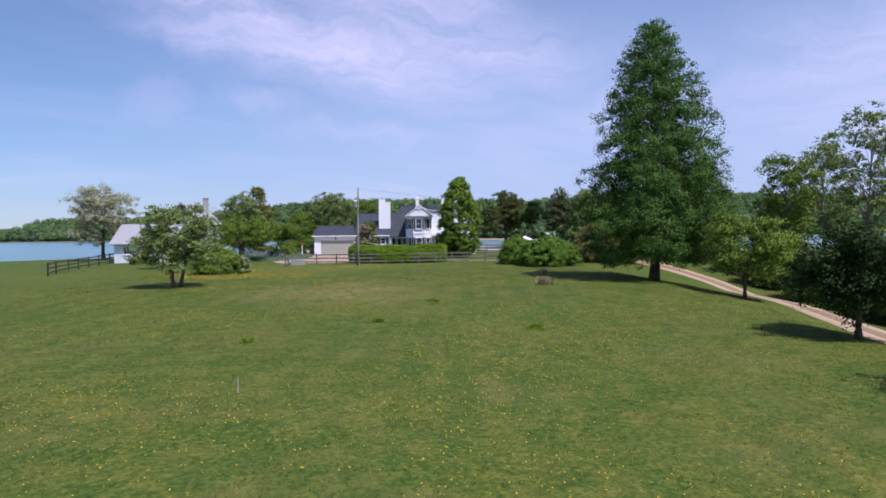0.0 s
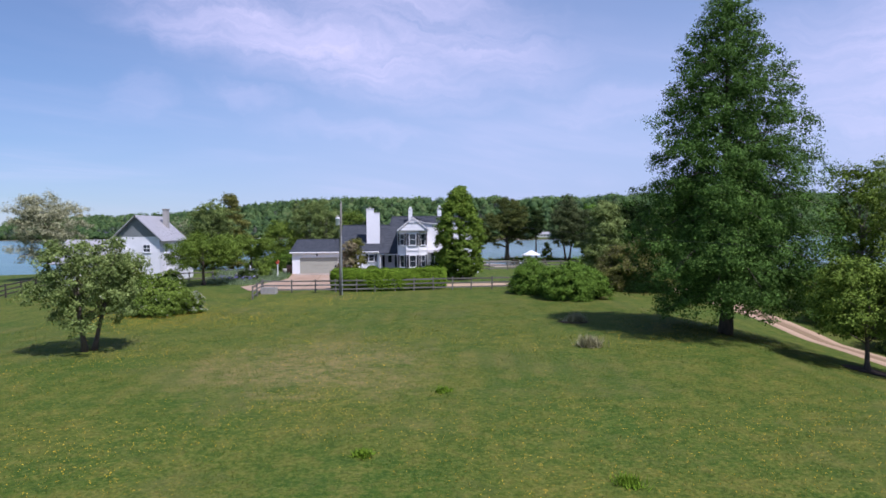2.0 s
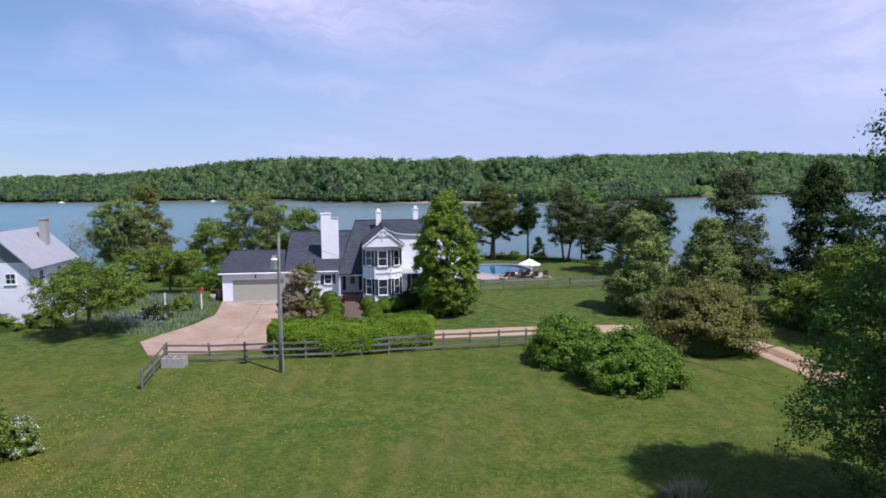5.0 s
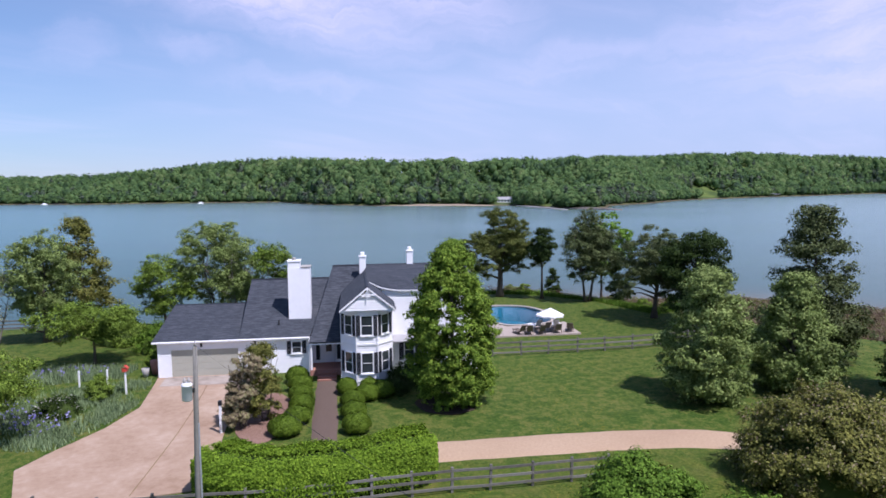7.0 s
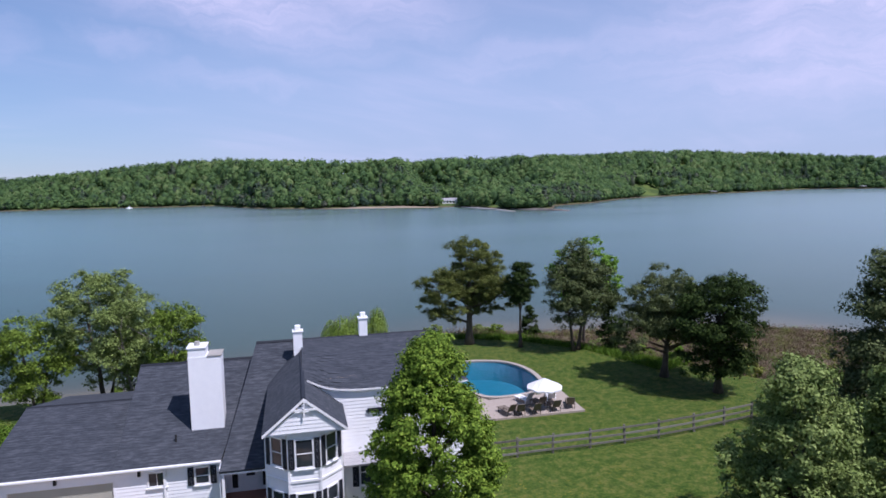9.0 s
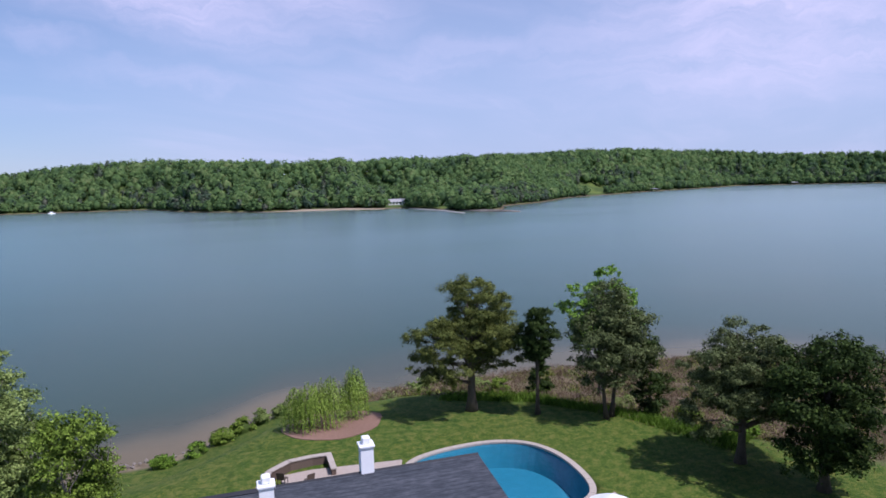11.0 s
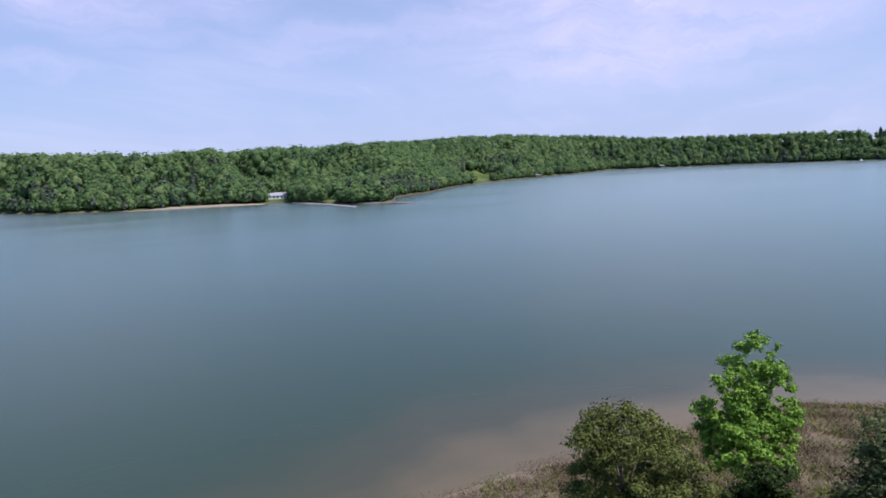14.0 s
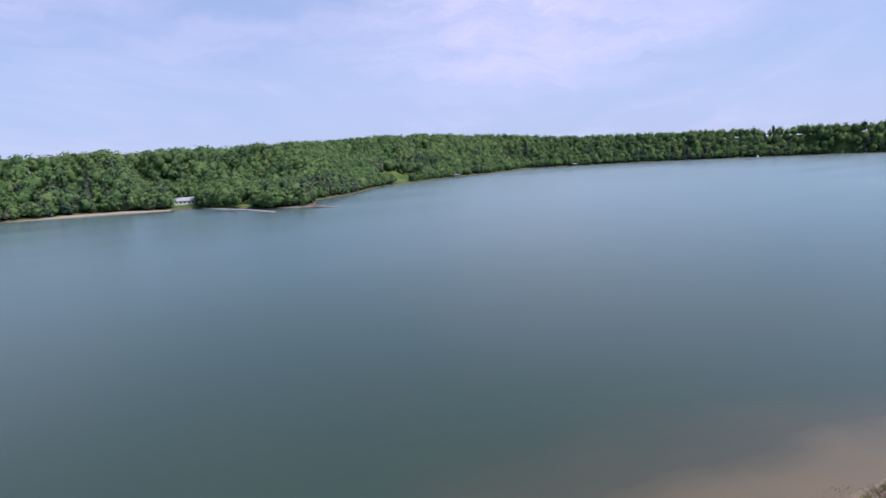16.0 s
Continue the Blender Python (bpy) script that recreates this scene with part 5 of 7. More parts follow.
def window(parent, at, face, w, h, shutters=True, bars=(1, 2), shutter_w=0.34):
    """A framed window at its sill centre, facing the way 'face' (degrees; 0 looks to -y)."""
    bm = bmesh.new()
    t = 0.07
    for x0, x1, z0, z1 in ((-w / 2, -w / 2 + t, 0, h), (w / 2 - t, w / 2, 0, h), (-w / 2 + t, w / 2 - t, 0, t), (-w / 2 + t, w / 2 - t, h - t, h)):
        box(bm, x0, x1, -0.06, 0.03, z0, z1)
    box(bm, -w / 2 - 0.06, w / 2 + 0.06, -0.11, 0.02, -0.06, -0.004)
    win = part("window", bm, M["white_trim"], parent, "white wooden sash window")
    win.matrix_basis = pose(*at, 0, 0, face)
    nxb, nzb = bars
    iw, ih = w - 2 * t, h - 2 * t
    for i in range(nxb):
        for j in range(nzb):
            g = 0.035 if j == 0 else 0.02
            part("pane", boxed(-iw / 2 + iw * i / nxb + g / 2, -iw / 2 + iw * (i + 1) / nxb - g / 2, -0.012, 0.012, t + ih * j / nzb + 0.002, t + ih * (j + 1) / nzb - g), M["glass"], win)
    for i in range(1, nxb):
        x = -iw / 2 + iw * i / nxb
        part("muntin", boxed(x - 0.012, x + 0.012, -0.035, -0.015, t + 0.002, h - t - 0.002), M["white_trim"], win)
    for j in range(1, nzb):
        z = t + ih * j / nzb - 0.012
        part("sash_bar", boxed(-iw / 2 + 0.002, iw / 2 - 0.002, -0.045, 0.012, z - 0.02, z + 0.02), M["white_trim"], win)
    if shutters:
        for s in (-1, 1):
            bm = bmesh.new()
            x0 = s * (w / 2 + 0.03 + shutter_w / 2) - shutter_w / 2
            box(bm, x0, x0 + 0.05, -0.07, -0.03, 0, h); box(bm, x0 + shutter_w - 0.05, x0 + shutter_w, -0.07, -0.03, 0, h)
            for zz in (0, h / 2 - 0.03, h - 0.06):
                box(bm, x0 + 0.05, x0 + shutter_w - 0.05, -0.068, -0.03, zz, zz + 0.06)
            k = int(h / 0.07)
            for i in range(k):
                z = h * (i + 0.2) / k
                slab(bm, [(x0 + 0.05, -0.063, z), (x0 + shutter_w - 0.05, -0.063, z), (x0 + shutter_w - 0.05, -0.036, z + 0.055), (x0 + 0.05, -0.036, z + 0.055)], 0.006)
            part("shutter", bm, M["shutter"], win, "black louvred shutter")
    return win


def shingle_tabs(bm, at, n_course, width, seed, lip=0.008):
    """Shingles laid course on course over at(u, v), u along the eave and v up the slope, each a tab of its own with a small lip."""
    g = random.Random(seed)
    for i in range(n_course):
        v0, v1 = i / n_course, (i + 1) / n_course
        u = 0.0
        while u < 1.0:
            w = g.uniform(0.6, 1.2) / max(0.5, width)
            u1 = 1.0 if u + w > 0.985 else u + w
            p0, p1, q1, q0 = at(u, v0), at(u1, v0), at(u1, v1), at(u, v1)
            n = (p1 - p0).cross(q0 - p0).normalized() * lip
            t = [bm.verts.new(c) for c in (p0 + n, p1 + n, q1, q0)]
            bm.faces.new(t)
            bm.faces.new((bm.verts.new(p0), bm.verts.new(p1), t[1], t[0]))
            u = u1
    bmesh.ops.remove_doubles(bm, verts=bm.verts, dist=0.0008)
    return bm


def roof_plane(name, corners, parent, thick=0.14, course=0.24, label="", mat="shingle"):
    """A sloped roof: first two corners are the eave (left to right, seen from outside), then the ridge."""
    a, b, c, d = [Vector(p) for p in corners]
    nrm = (b - a).cross(d - a).normalized()
    bm = shingle_tabs(bmesh.new(), lambda u, v: a.lerp(b, u).lerp(d.lerp(c, u), v), max(2, int((d - a).length / course)), (b - a).length, len(name) * 31 + int(abs(a.x) * 10))
    ob = part(name, bm, M[mat], parent, label or "dark charcoal shingles")
    part("roof_deck", slab(bmesh.new(), [p - nrm * 0.006 for p in (a, b, c, d)], thick), M[mat], ob)
    return ob


# --- garage wing
GX0, GX1, GY0, GY1 = -14.1, -8.1, 103.74, 117.0
GR_Y, GR_Z, EV_Z = 110.5, 4.42, 2.86
bm = bmesh.new()
lap_wall(bm, (GX0, GY0), (-13.27, GY0), 0.0, 2.75)
lap_wall(bm, (-13.27, GY0), (-8.08, GY0), 2.22, 2.75)
lap_wall(bm, (-8.08, GY0), (-2.75, GY0), 0.0, 2.75)
part("front_wall", bm, M["white_paint"], house, "white clapboard wall")
bm = bmesh.new()
lap_wall(bm, (GX0, GY1), (GX0, GY0), 0.0, 2.75, top=lambda u: 2.7 + (GR_Z - 2.86) * (1 - abs(2 * u - 1)))
part("side_wall", bm, M["white_paint"], house, "white clapboard gable end of the garage")
part("garage_shell", boxed(GX0 + 0.02, -13.27, GY0 + 0.003, GY0 + 0.2, -0.3, 2.75), M["white_trim"], house)
part("wing_shell", boxed(-8.08, -2.8, GY0 + 0.003, GY0 + 0.2, -0.3, 2.75), M["white_trim"], house)
part("foundation", boxed(GX0 + 0.03, 10.2, 105.0, 116.6, -0.6, 0.12), M["brick"], house, "low red brick foundation")
part("rear_wall", boxed(GX0 + 0.02, 10.2, 116.7, 116.9, -0.2, 2.7), M["white_paint"], house)
door = part("garage_door", boxed(-13.15, -8.20, GY0 + 0.09, GY0 + 0.13, 0.02, 2.12), M["garage_door"], house, "closed beige sectional garage door")
for j in range(4):
    part("door_panel", boxed(-13.12, -8.23, GY0 + 0.06, GY0 + 0.088, 0.03 + j * 0.522, 0.03 + j * 0.522 + 0.505, 0.008), M["garage_door"], door)
for x0, x1, z0 in ((-13.27, -13.15, 0.0), (-8.20, -8.08, 0.0), (-13.15, -8.20, 2.12)):
    part("door_jamb", boxed(x0, x1, GY0 - 0.03, GY0 + 0.12, z0, 2.22), M["white_trim"], house)
part("corner_board", boxed(GX0 - 0.03, GX0 + 0.09, GY0 - 0.035, GY0 + 0.02, 0, 2.72), M["white_trim"], house)
for lx in (-10.9, -6.9):
    part("wall_lamp", boxed(lx - 0.07, lx + 0.07, GY0 - 0.16, GY0 - 0.02, 2.32, 2.62, 0.02), M["shutter"], house, "small black wall lantern")
roof_plane("garage_roof", [(GX0 - 0.35, 103.45, EV_Z), (GX1, 103.45, EV_Z), (GX1, GR_Y, GR_Z), (GX0 - 0.35, GR_Y, GR_Z)], house)
roof_plane("garage_roof_rear", [(GX1, 117.5, EV_Z), (GX0 - 0.35, 117.5, EV_Z), (GX0 - 0.35, GR_Y, GR_Z), (GX1, GR_Y, GR_Z)], house)
part("gutter", boxed(GX0 - 0.36, -2.75, 103.33, 103.45, 2.72, 2.86, 0.03), M["white_trim"], house, "white gutter along the eave")
part("soffit", boxed(GX0 - 0.3, -2.8, 103.46, 103.735, 2.69, 2.72), M["white_trim"], house)

# --- middle wing
MR_Y, MR_Z = 111.0, 6.38
roof_plane("middle_roof", [(GX1 + 0.01, 103.45, EV_Z + 0.012), (-2.75, 103.45, EV_Z + 0.012), (-1.0, MR_Y, MR_Z), (GX1 + 0.01, MR_Y, MR_Z)], house)
roof_plane("middle_roof_rear", [(-1.0, 118.5, EV_Z), (GX1, 118.5, EV_Z), (GX1, MR_Y, MR_Z), (-1.0, MR_Y, MR_Z)], house)
bm = bmesh.new()
v = [bm.verts.new(p) for p in ((GX1 + 0.06, 104.2, EV_Z + 0.1), (GX1 + 0.06, MR_Y, MR_Z - 0.16), (GX1 + 0.06, 118.0, EV_Z))]
bm.faces.new(v)
bmesh.ops.solidify(bm, geom=bm.faces[:], thickness=0.08)
part("gable_step", bm, M["shingle"], house)
window(house, (-3.78, GY0 - 0.02, 1.50), 0, 0.80, 1.0, True, (1, 2), 0.30)
window(house, (-6.05, GY0 - 0.02, 1.62), 0, 0.95, 0.85, False, (2, 1))
part("downspout", boxed(-5.72, -5.62, GY0 - 0.12, GY0 - 0.03, 0.1, 2.7), M["white_trim"], house)

# --- chimney on the front slope
chim = part("chimney", boxed(-4.47, -2.72, 105.55, 106.75, 3.2, 8.0), M["white_paint"], house, "massive white painted brick chimney")
part("flue_shoulder", boxed(-4.45, -3.52, 105.57, 106.73, 8.0, 8.47), M["white_paint"], chim)
part("cap", boxed(-4.52, -3.46, 105.51, 106.79, 8.47, 8.55, 0.015), M["white_trim"], chim)
part("cap", boxed(-3.455, -2.67, 105.5, 106.8, 8.0, 8.07, 0.015), M["concrete"], chim)
bm = bmesh.new()
bmesh.ops.create_cone(bm, cap_ends=True, segments=12, radius1=0.17, radius2=0.14, depth=0.22, matrix=Matrix.Translation((-4.0, 106.1, 8.66)))
part("chimney_pot", bm, M["concrete"], chim)
bm = bmesh.new()
for k, (x, y, z0, z1) in enumerate(((-5.2, 104.9, 3.45, 3.95),)):
    bmesh.ops.create_cone(bm, cap_ends=True, segments=8, radius1=0.05, radius2=0.05, depth=z1 - z0, matrix=Matrix.Translation((x, y, (z0 + z1) / 2)))
part("vent_pipe", bm, M["wire"], house)

# --- two-storey main block
RY, RZ = 110.0, 7.56
XL, XM, XR = -1.05, 1.68, 10.6
roof_plane("main_roof", [(-2.75, 102.3, 2.66), (0.2, 102.3, 2.66), (0.2, RY, RZ), (XL, RY, RZ)], house)
roof_plane("main_roof_middle", [(0.2, 104.4, 3.994), (XM, 104.4, 3.994), (XM, RY, RZ), (0.2, RY, RZ)], house)
SWEEP_X, SWEEP_Z = [1.68, 2.0, 2.3, 2.6, 3.0, 3.5, 4.2, 4.8, 10.7], [7.32, 7.17, 7.0, 6.85, 6.71, 6.60, 6.53, 6.50, 6.48]


def sweep(x):
    """Height of the flared eave beside the front gable."""
    return float(np.interp(x, SWEEP_X, SWEEP_Z))


EAVE_Y = 102.12
bm = shingle_tabs(bmesh.new(), lambda u, v: Vector((XM + (XR - XM) * u, EAVE_Y + (RY - EAVE_Y) * v, sweep(XM + (XR - XM) * u) * (1 - v) + RZ * v)), 32, XR - XM, 77)
part("main_roof_east", bm, M["shingle"], house, "dark shingle roof sweeping out over the east wall")
bm = bmesh.new()
prev = None
for i in range(41):
    x = XM + 0.2 + (XR - XM - 0.2) * i / 40
    z = sweep(x) - 0.004
    cur = [bm.verts.new(p) for p in ((x, EAVE_Y - 0.03, z), (x, EAVE_Y - 0.03, z - 0.09), (x, 102.4, z - 0.09), (x, 102.4, z))]
    if prev:
        for k in range(4):
            bm.faces.new((prev[k], cur[k], cur[(k + 1) % 4], prev[(k + 1) % 4]))
    prev = cur
part("flared_trim", bm, M["white_trim"], house, "curved white fascia under the eave")
roof_plane("main_roof_rear", [(XR, 117.6, 2.9), (XL, 117.6, 2.9), (XL, RY, RZ), (XR, RY, RZ)], house)
bm = bmesh.new()
lap_wall(bm, (XL - 0.02, 117.3), (XL - 0.02, 103.0), 2.8, 3.0, top=lambda u: 2.6 + (RZ - 2.75) * max(0, 1 - abs(117.3 - 14.3 * u - RY) / 7.5))
part("west_gable", bm, M["shingle"], house)
bm = bmesh.new()
lap_wall(bm, (1.9, 102.3), (XR - 0.3, 102.3), 0.3, 6.4, top=lambda u: sweep(1.9 + (XR - 2.2) * u) - 0.08)
part("east_wall", bm, M["white_paint"], house, "white clapboard wall of the two-storey block")
bm = bmesh.new()
lap_wall(bm, (XR - 0.3, 102.3), (XR - 0.3, 117.0), 0.3, 5.7, top=lambda u: 6.38 + 1.0 * (102.3 + 14.7 * u - 102.3) / 7.7 if 102.3 + 14.7 * u < RY else RZ - 0.2 - 0.613 * (102.3 + 14.7 * u - RY))
part("east_end_wall", bm, M["white_paint"], house, "white clapboard end wall")
part("east_shell", boxed(3.45, XR - 0.35, 102.34, 102.6, -0.3, 6.3), M["white_trim"], house)
part("attic_louvre", boxed(5.0, 5.9, 102.16, 102.27, 5.15, 5.35), M["shutter"], house)
window(house, (4.9, 102.26, 1.05), 0, 0.85, 1.55, True, (1, 2), 0.34)
window(house, (7.6, 102.26, 1.05), 0, 0.85, 1.55, True, (1, 2), 0.34)
roof_plane("porch_roof", [(3.6, 101.2, 2.72), (8.4, 101.2, 2.72), (8.4, 102.27, 3.02), (3.6, 102.27, 3.02)], house, 0.1, label="pale metal porch roof", mat="metal_roof")

for x0_, x1_, y_, z_ in ((GX0 - 0.35, GX1, GR_Y, GR_Z), (GX1, -1.05, MR_Y, MR_Z), (XL, XR, RY, RZ)):
    bm = bmesh.new()
    for s in (-1, 1):
        slab(bm, [(x0_, y_ + s * 0.16, z_ - 0.045), (x1_, y_ + s * 0.16, z_ - 0.045), (x1_, y_, z_ + 0.05), (x0_, y_, z_ + 0.05)][::-s], 0.03)
    part("ridge_vent", bm, M["shutter"], house, "dark ridge cap along the roof")

# --- octagonal bay under the front gable
BAY = [(-0.25, 102.6), (-0.25, 100.35), (0.85, 99.25), (2.35, 99.25), (3.45, 100.35), (3.45, 102.6)]
bm = bmesh.new()
for a, b in zip(BAY, BAY[1:]):
    lap_wall(bm, a, b, 0.35, 5.62)
part("bay_wall", bm, M["white_paint"], house, "white clapboard octagonal bay, two storeys high")
inner = [(x + (1.6 - x) * 0.02, y + (101 - y) * 0.02) for x, y in BAY]
part("bay_core", prism(bmesh.new(), inner, 0.0, 5.62), M["white_trim"], house)
for x, y in BAY[1:5]:
    part("bay_corner_board", boxed(x - 0.06, x + 0.06, y - 0.06, y + 0.06, 0.3, 5.62), M["white_trim"], house)
belt = [(x + (x - 1.6) * 0.03, y + (y - 101.5) * 0.03) for x, y in BAY]
part("bay_belt", prism(bmesh.new(), belt, 3.02, 3.14), M["white_trim"], house)
for z0, hh in ((0.95, 1.55), (3.72, 1.5)):
    window(house, (1.6, 99.22, z0), 0, 0.92, hh, True, (1, 2), 0.27)
    window(house, (0.30, 99.78, z0), -45, 0.84, hh, True, (1, 2), 0.25)
    window(house, (2.90, 99.78, z0), 45, 0.84, hh, True, (1, 2), 0.25)
AP, EL, ER, EZ, GF = (1.68, 7.33), -0.32, 3.72, 5.68, 98.88
roof_plane("gable_roof_west", [(EL, 107.05, EZ), (EL, GF, EZ), (AP[0], GF, AP[1]), (AP[0], 109.6, AP[1])], house, 0.12)
roof_plane("gable_roof_east", [(ER, GF, EZ), (ER, 102.2, EZ), (AP[0], 109.6, AP[1]), (AP[0], GF, AP[1])], house, 0.12)
part("ridge_cap", prism(bmesh.new(), [(AP[0] - 0.09, GF), (AP[0] + 0.09, GF), (AP[0] + 0.09, 108.0), (AP[0] - 0.09, 108.0)], AP[1] - 0.03, AP[1] + 0.02), M["shutter"], house, "dark ridge cap")
bm = bmesh.new()
lap_wall(bm, (EL + 0.12, 98.98), (ER - 0.12, 98.98), 5.62, 7.0, top=lambda u: 5.62 + 1.5 * (1 - abs(2 * u - 1)))
part("pediment", bm, M["white_paint"], house, "white gable pediment")
part("pediment_floor", boxed(EL + 0.1, ER - 0.1, 99.0, 100.6, 5.52, 5.60), M["white_trim"], house)
for s in (-1, 1):
    x1 = EL if s < 0 else ER
    part("barge_board", slab(bmesh.new(), [(x1, GF - 0.03, EZ - 0.02), (AP[0], GF - 0.03, AP[1] - 0.02), (AP[0], GF - 0.03, AP[1] - 0.17), (x1, GF - 0.03, EZ - 0.17)][::s], 0.05), M["white_trim"], house, "white barge board")
# bracketed collar in the peak
part("collar_beam", boxed(1.08, 2.28, GF - 0.05, GF, 6.70, 6.79), M["white_trim"], house)
part("king_post", boxed(AP[0] - 0.04, AP[0] + 0.04, GF - 0.09, GF - 0.055, 6.45, 7.2), M["white_trim"], house)
for fx, fy, z0, z1 in ((1.5, 108.3, 7.0, 8.75), (5.65, 110.1, 7.3, 8.95)):
    fl = part("flue", boxed(fx - 0.27, fx + 0.27, fy - 0.27, fy + 0.27, z0, z1 - 0.3), M["white_paint"], house, "slim white chimney flue")
    part("cap", boxed(fx - 0.33, fx + 0.33, fy - 0.33, fy + 0.33, z1 - 0.3, z1 - 0.2, 0.02), M["white_trim"], fl)
    part("pot", boxed(fx - 0.17, fx + 0.17, fy - 0.17, fy + 0.17, z1 - 0.2, z1 + 0.1, 0.04), M["white_trim"], fl)

# --- entrance porch between the wings
bm = bmesh.new()
lap_wall(bm, (-2.75, 104.6), (-0.25, 104.6), 0.45, 2.75)
part("porch_wall", bm, M["white_paint"], house, "white clapboard wall under the porch")
part("porch_back", boxed(-2.75, -0.25, 104.62, 104.8, 0.0, 2.8), M["white_trim"], house)
part("porch_floor", boxed(-2.7, -0.3, 102.45, 104.6, 0.0, 0.45), M["brick"], house, "red brick porch floor")
part("porch_post", boxed(-2.66, -2.52, 102.5, 102.64, 0.45, 2.6), M["white_trim"], house)
part("porch_beam", boxed(-2.75, -0.3, 102.4, 102.6, 2.42, 2.6), M["white_trim"], house)
part("return_wall", boxed(-2.78, -2.72, 102.6, 104.6, 0.0, 2.7), M["white_paint"], house)
fd = part("front_door", boxed(-1.78, -0.92, 104.5, 104.56, 0.47, 2.45, 0.01), M["white_trim"], house, "white panelled front door with a dark pane")
part("pane", boxed(-1.58, -1.12, 104.485, 104.5, 1.35, 2.25), M["glass"], fd)
part("shutter", boxed(-2.35, -2.05, 104.52, 104.57, 0.7, 2.35), M["shutter"], house)
part("shutter", boxed(-0.72, -0.42, 104.52, 104.57, 0.7, 2.35), M["shutter"], house)
steps_ob = thing("porch_steps", (-1.4, 101.7, 0), "red brick steps up to the porch", "steps")
for k in range(3):
    part("step", boxed(-0.7, 0.7, -0.6 + k * 0.33, 0.72, -0.1 + k * 0.15, 0.05 + k * 0.15), M["brick"], steps_ob)

# ---------------------------------------------------------------- hedge, fences, pole
def hedge(name, line, width, height, n_leaf, leaf, mat, label, seed):
    """A clipped hedge along a polyline: a lumpy core, coloured dark as inner shade, under a skin of leaves."""
    mid = Vector((sum(p[0] for p in line) / len(line), sum(p[1] for p in line) / len(line), 0))
    t = thing(name, (mid.x, mid.y, ground_at(mid.x, mid.y)), label, "hedge")
    r = np.random.default_rng(seed)
    pts = [Vector((*p, 0)) - mid for p in line]
    lens = [(b - a).length for a, b in zip(pts, pts[1:])]
    total = sum(lens)

    def spot_raw(d):
        for a, b, l in zip(pts, pts[1:], lens):
            if d <= l:
                return a.lerp(b, max(d, 0) / l)
            d -= l
        return pts[-1]

    def spot(u):
        d = u * total
        p = sum((spot_raw(d + k) for k in (-1.2, -0.6, 0, 0.6, 1.2)), Vector()) / 5
        return p, (spot_raw(d + 1.6) - spot_raw(d - 1.6)).normalized()

    def skin(u, ang, k=1.0):
        """Rounded-box section; the ends are rounded off."""
        p, d = spot(u)
        s = Vector((-d.y, d.x, 0))
        c, n = math.cos(ang), math.sin(ang)
        q = 0.42
        e = math.copysign(abs(c) ** q, c), abs(n) ** q
        end = min(1.0, (min(u, 1 - u) * total / (width * 0.5) + 0.15)) ** 0.45
        lump = 1 + 0.13 * noise.noise(Vector((u * total * 0.55, ang * 1.3, seed))) + 0.06 * noise.noise(Vector((u * total * 1.9, ang * 3.0, seed + 9)))
        return p + s * (e[0] * width / 2 * k * end * lump) + Vector((0, 0, e[1] * height * k * lump)), (s * c + Vector((0, 0, n))).normalized()
    C, N = [], []
    for _ in range(n_leaf):
        u, a = r.random(), r.uniform(0.0, math.pi)
        p, n = skin(u, a, 1.03 - 0.13 * r.random() ** 1.6 + 0.03 * max(0.0, r.normal()))
        C.append(p); N.append(n)
    fo = new("foliage", leaf_cloud("foliage", np.array([p[:] for p in C]), np.array([n[:] for n in N]) + [0, 0, 0.3], leaf, M[mat], seed, 0.45))
    fo.parent = t
    bm = bmesh.new()
    rows = []
    for i in range(31):
        rows.append([bm.verts.new(skin(i / 30, math.pi * k / 12, 0.90)[0]) for k in range(13)])
    for a, b in zip(rows, rows[1:]):
        for k in range(12):
            bm.faces.new((a[k], b[k], b[k + 1], a[k + 1]))
    bm.faces.new(rows[0]); bm.faces.new(rows[-1][::-1])
    # the hedge's inner shade, put in as a dark solid
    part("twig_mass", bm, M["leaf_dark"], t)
    return t


hedge("clipped_hedge", [(-6.8, 85.5), (-5.5, 84.2), (-3.6, 83.6), (-1.2, 83.6), (1.2, 84.2), (3.2, 84.9), (4.9, 85.6)], 3.4, 2.0, 105000, 0.060, "leaf_hedge", "thick clipped bright green hedge beside the rail fence", 201)


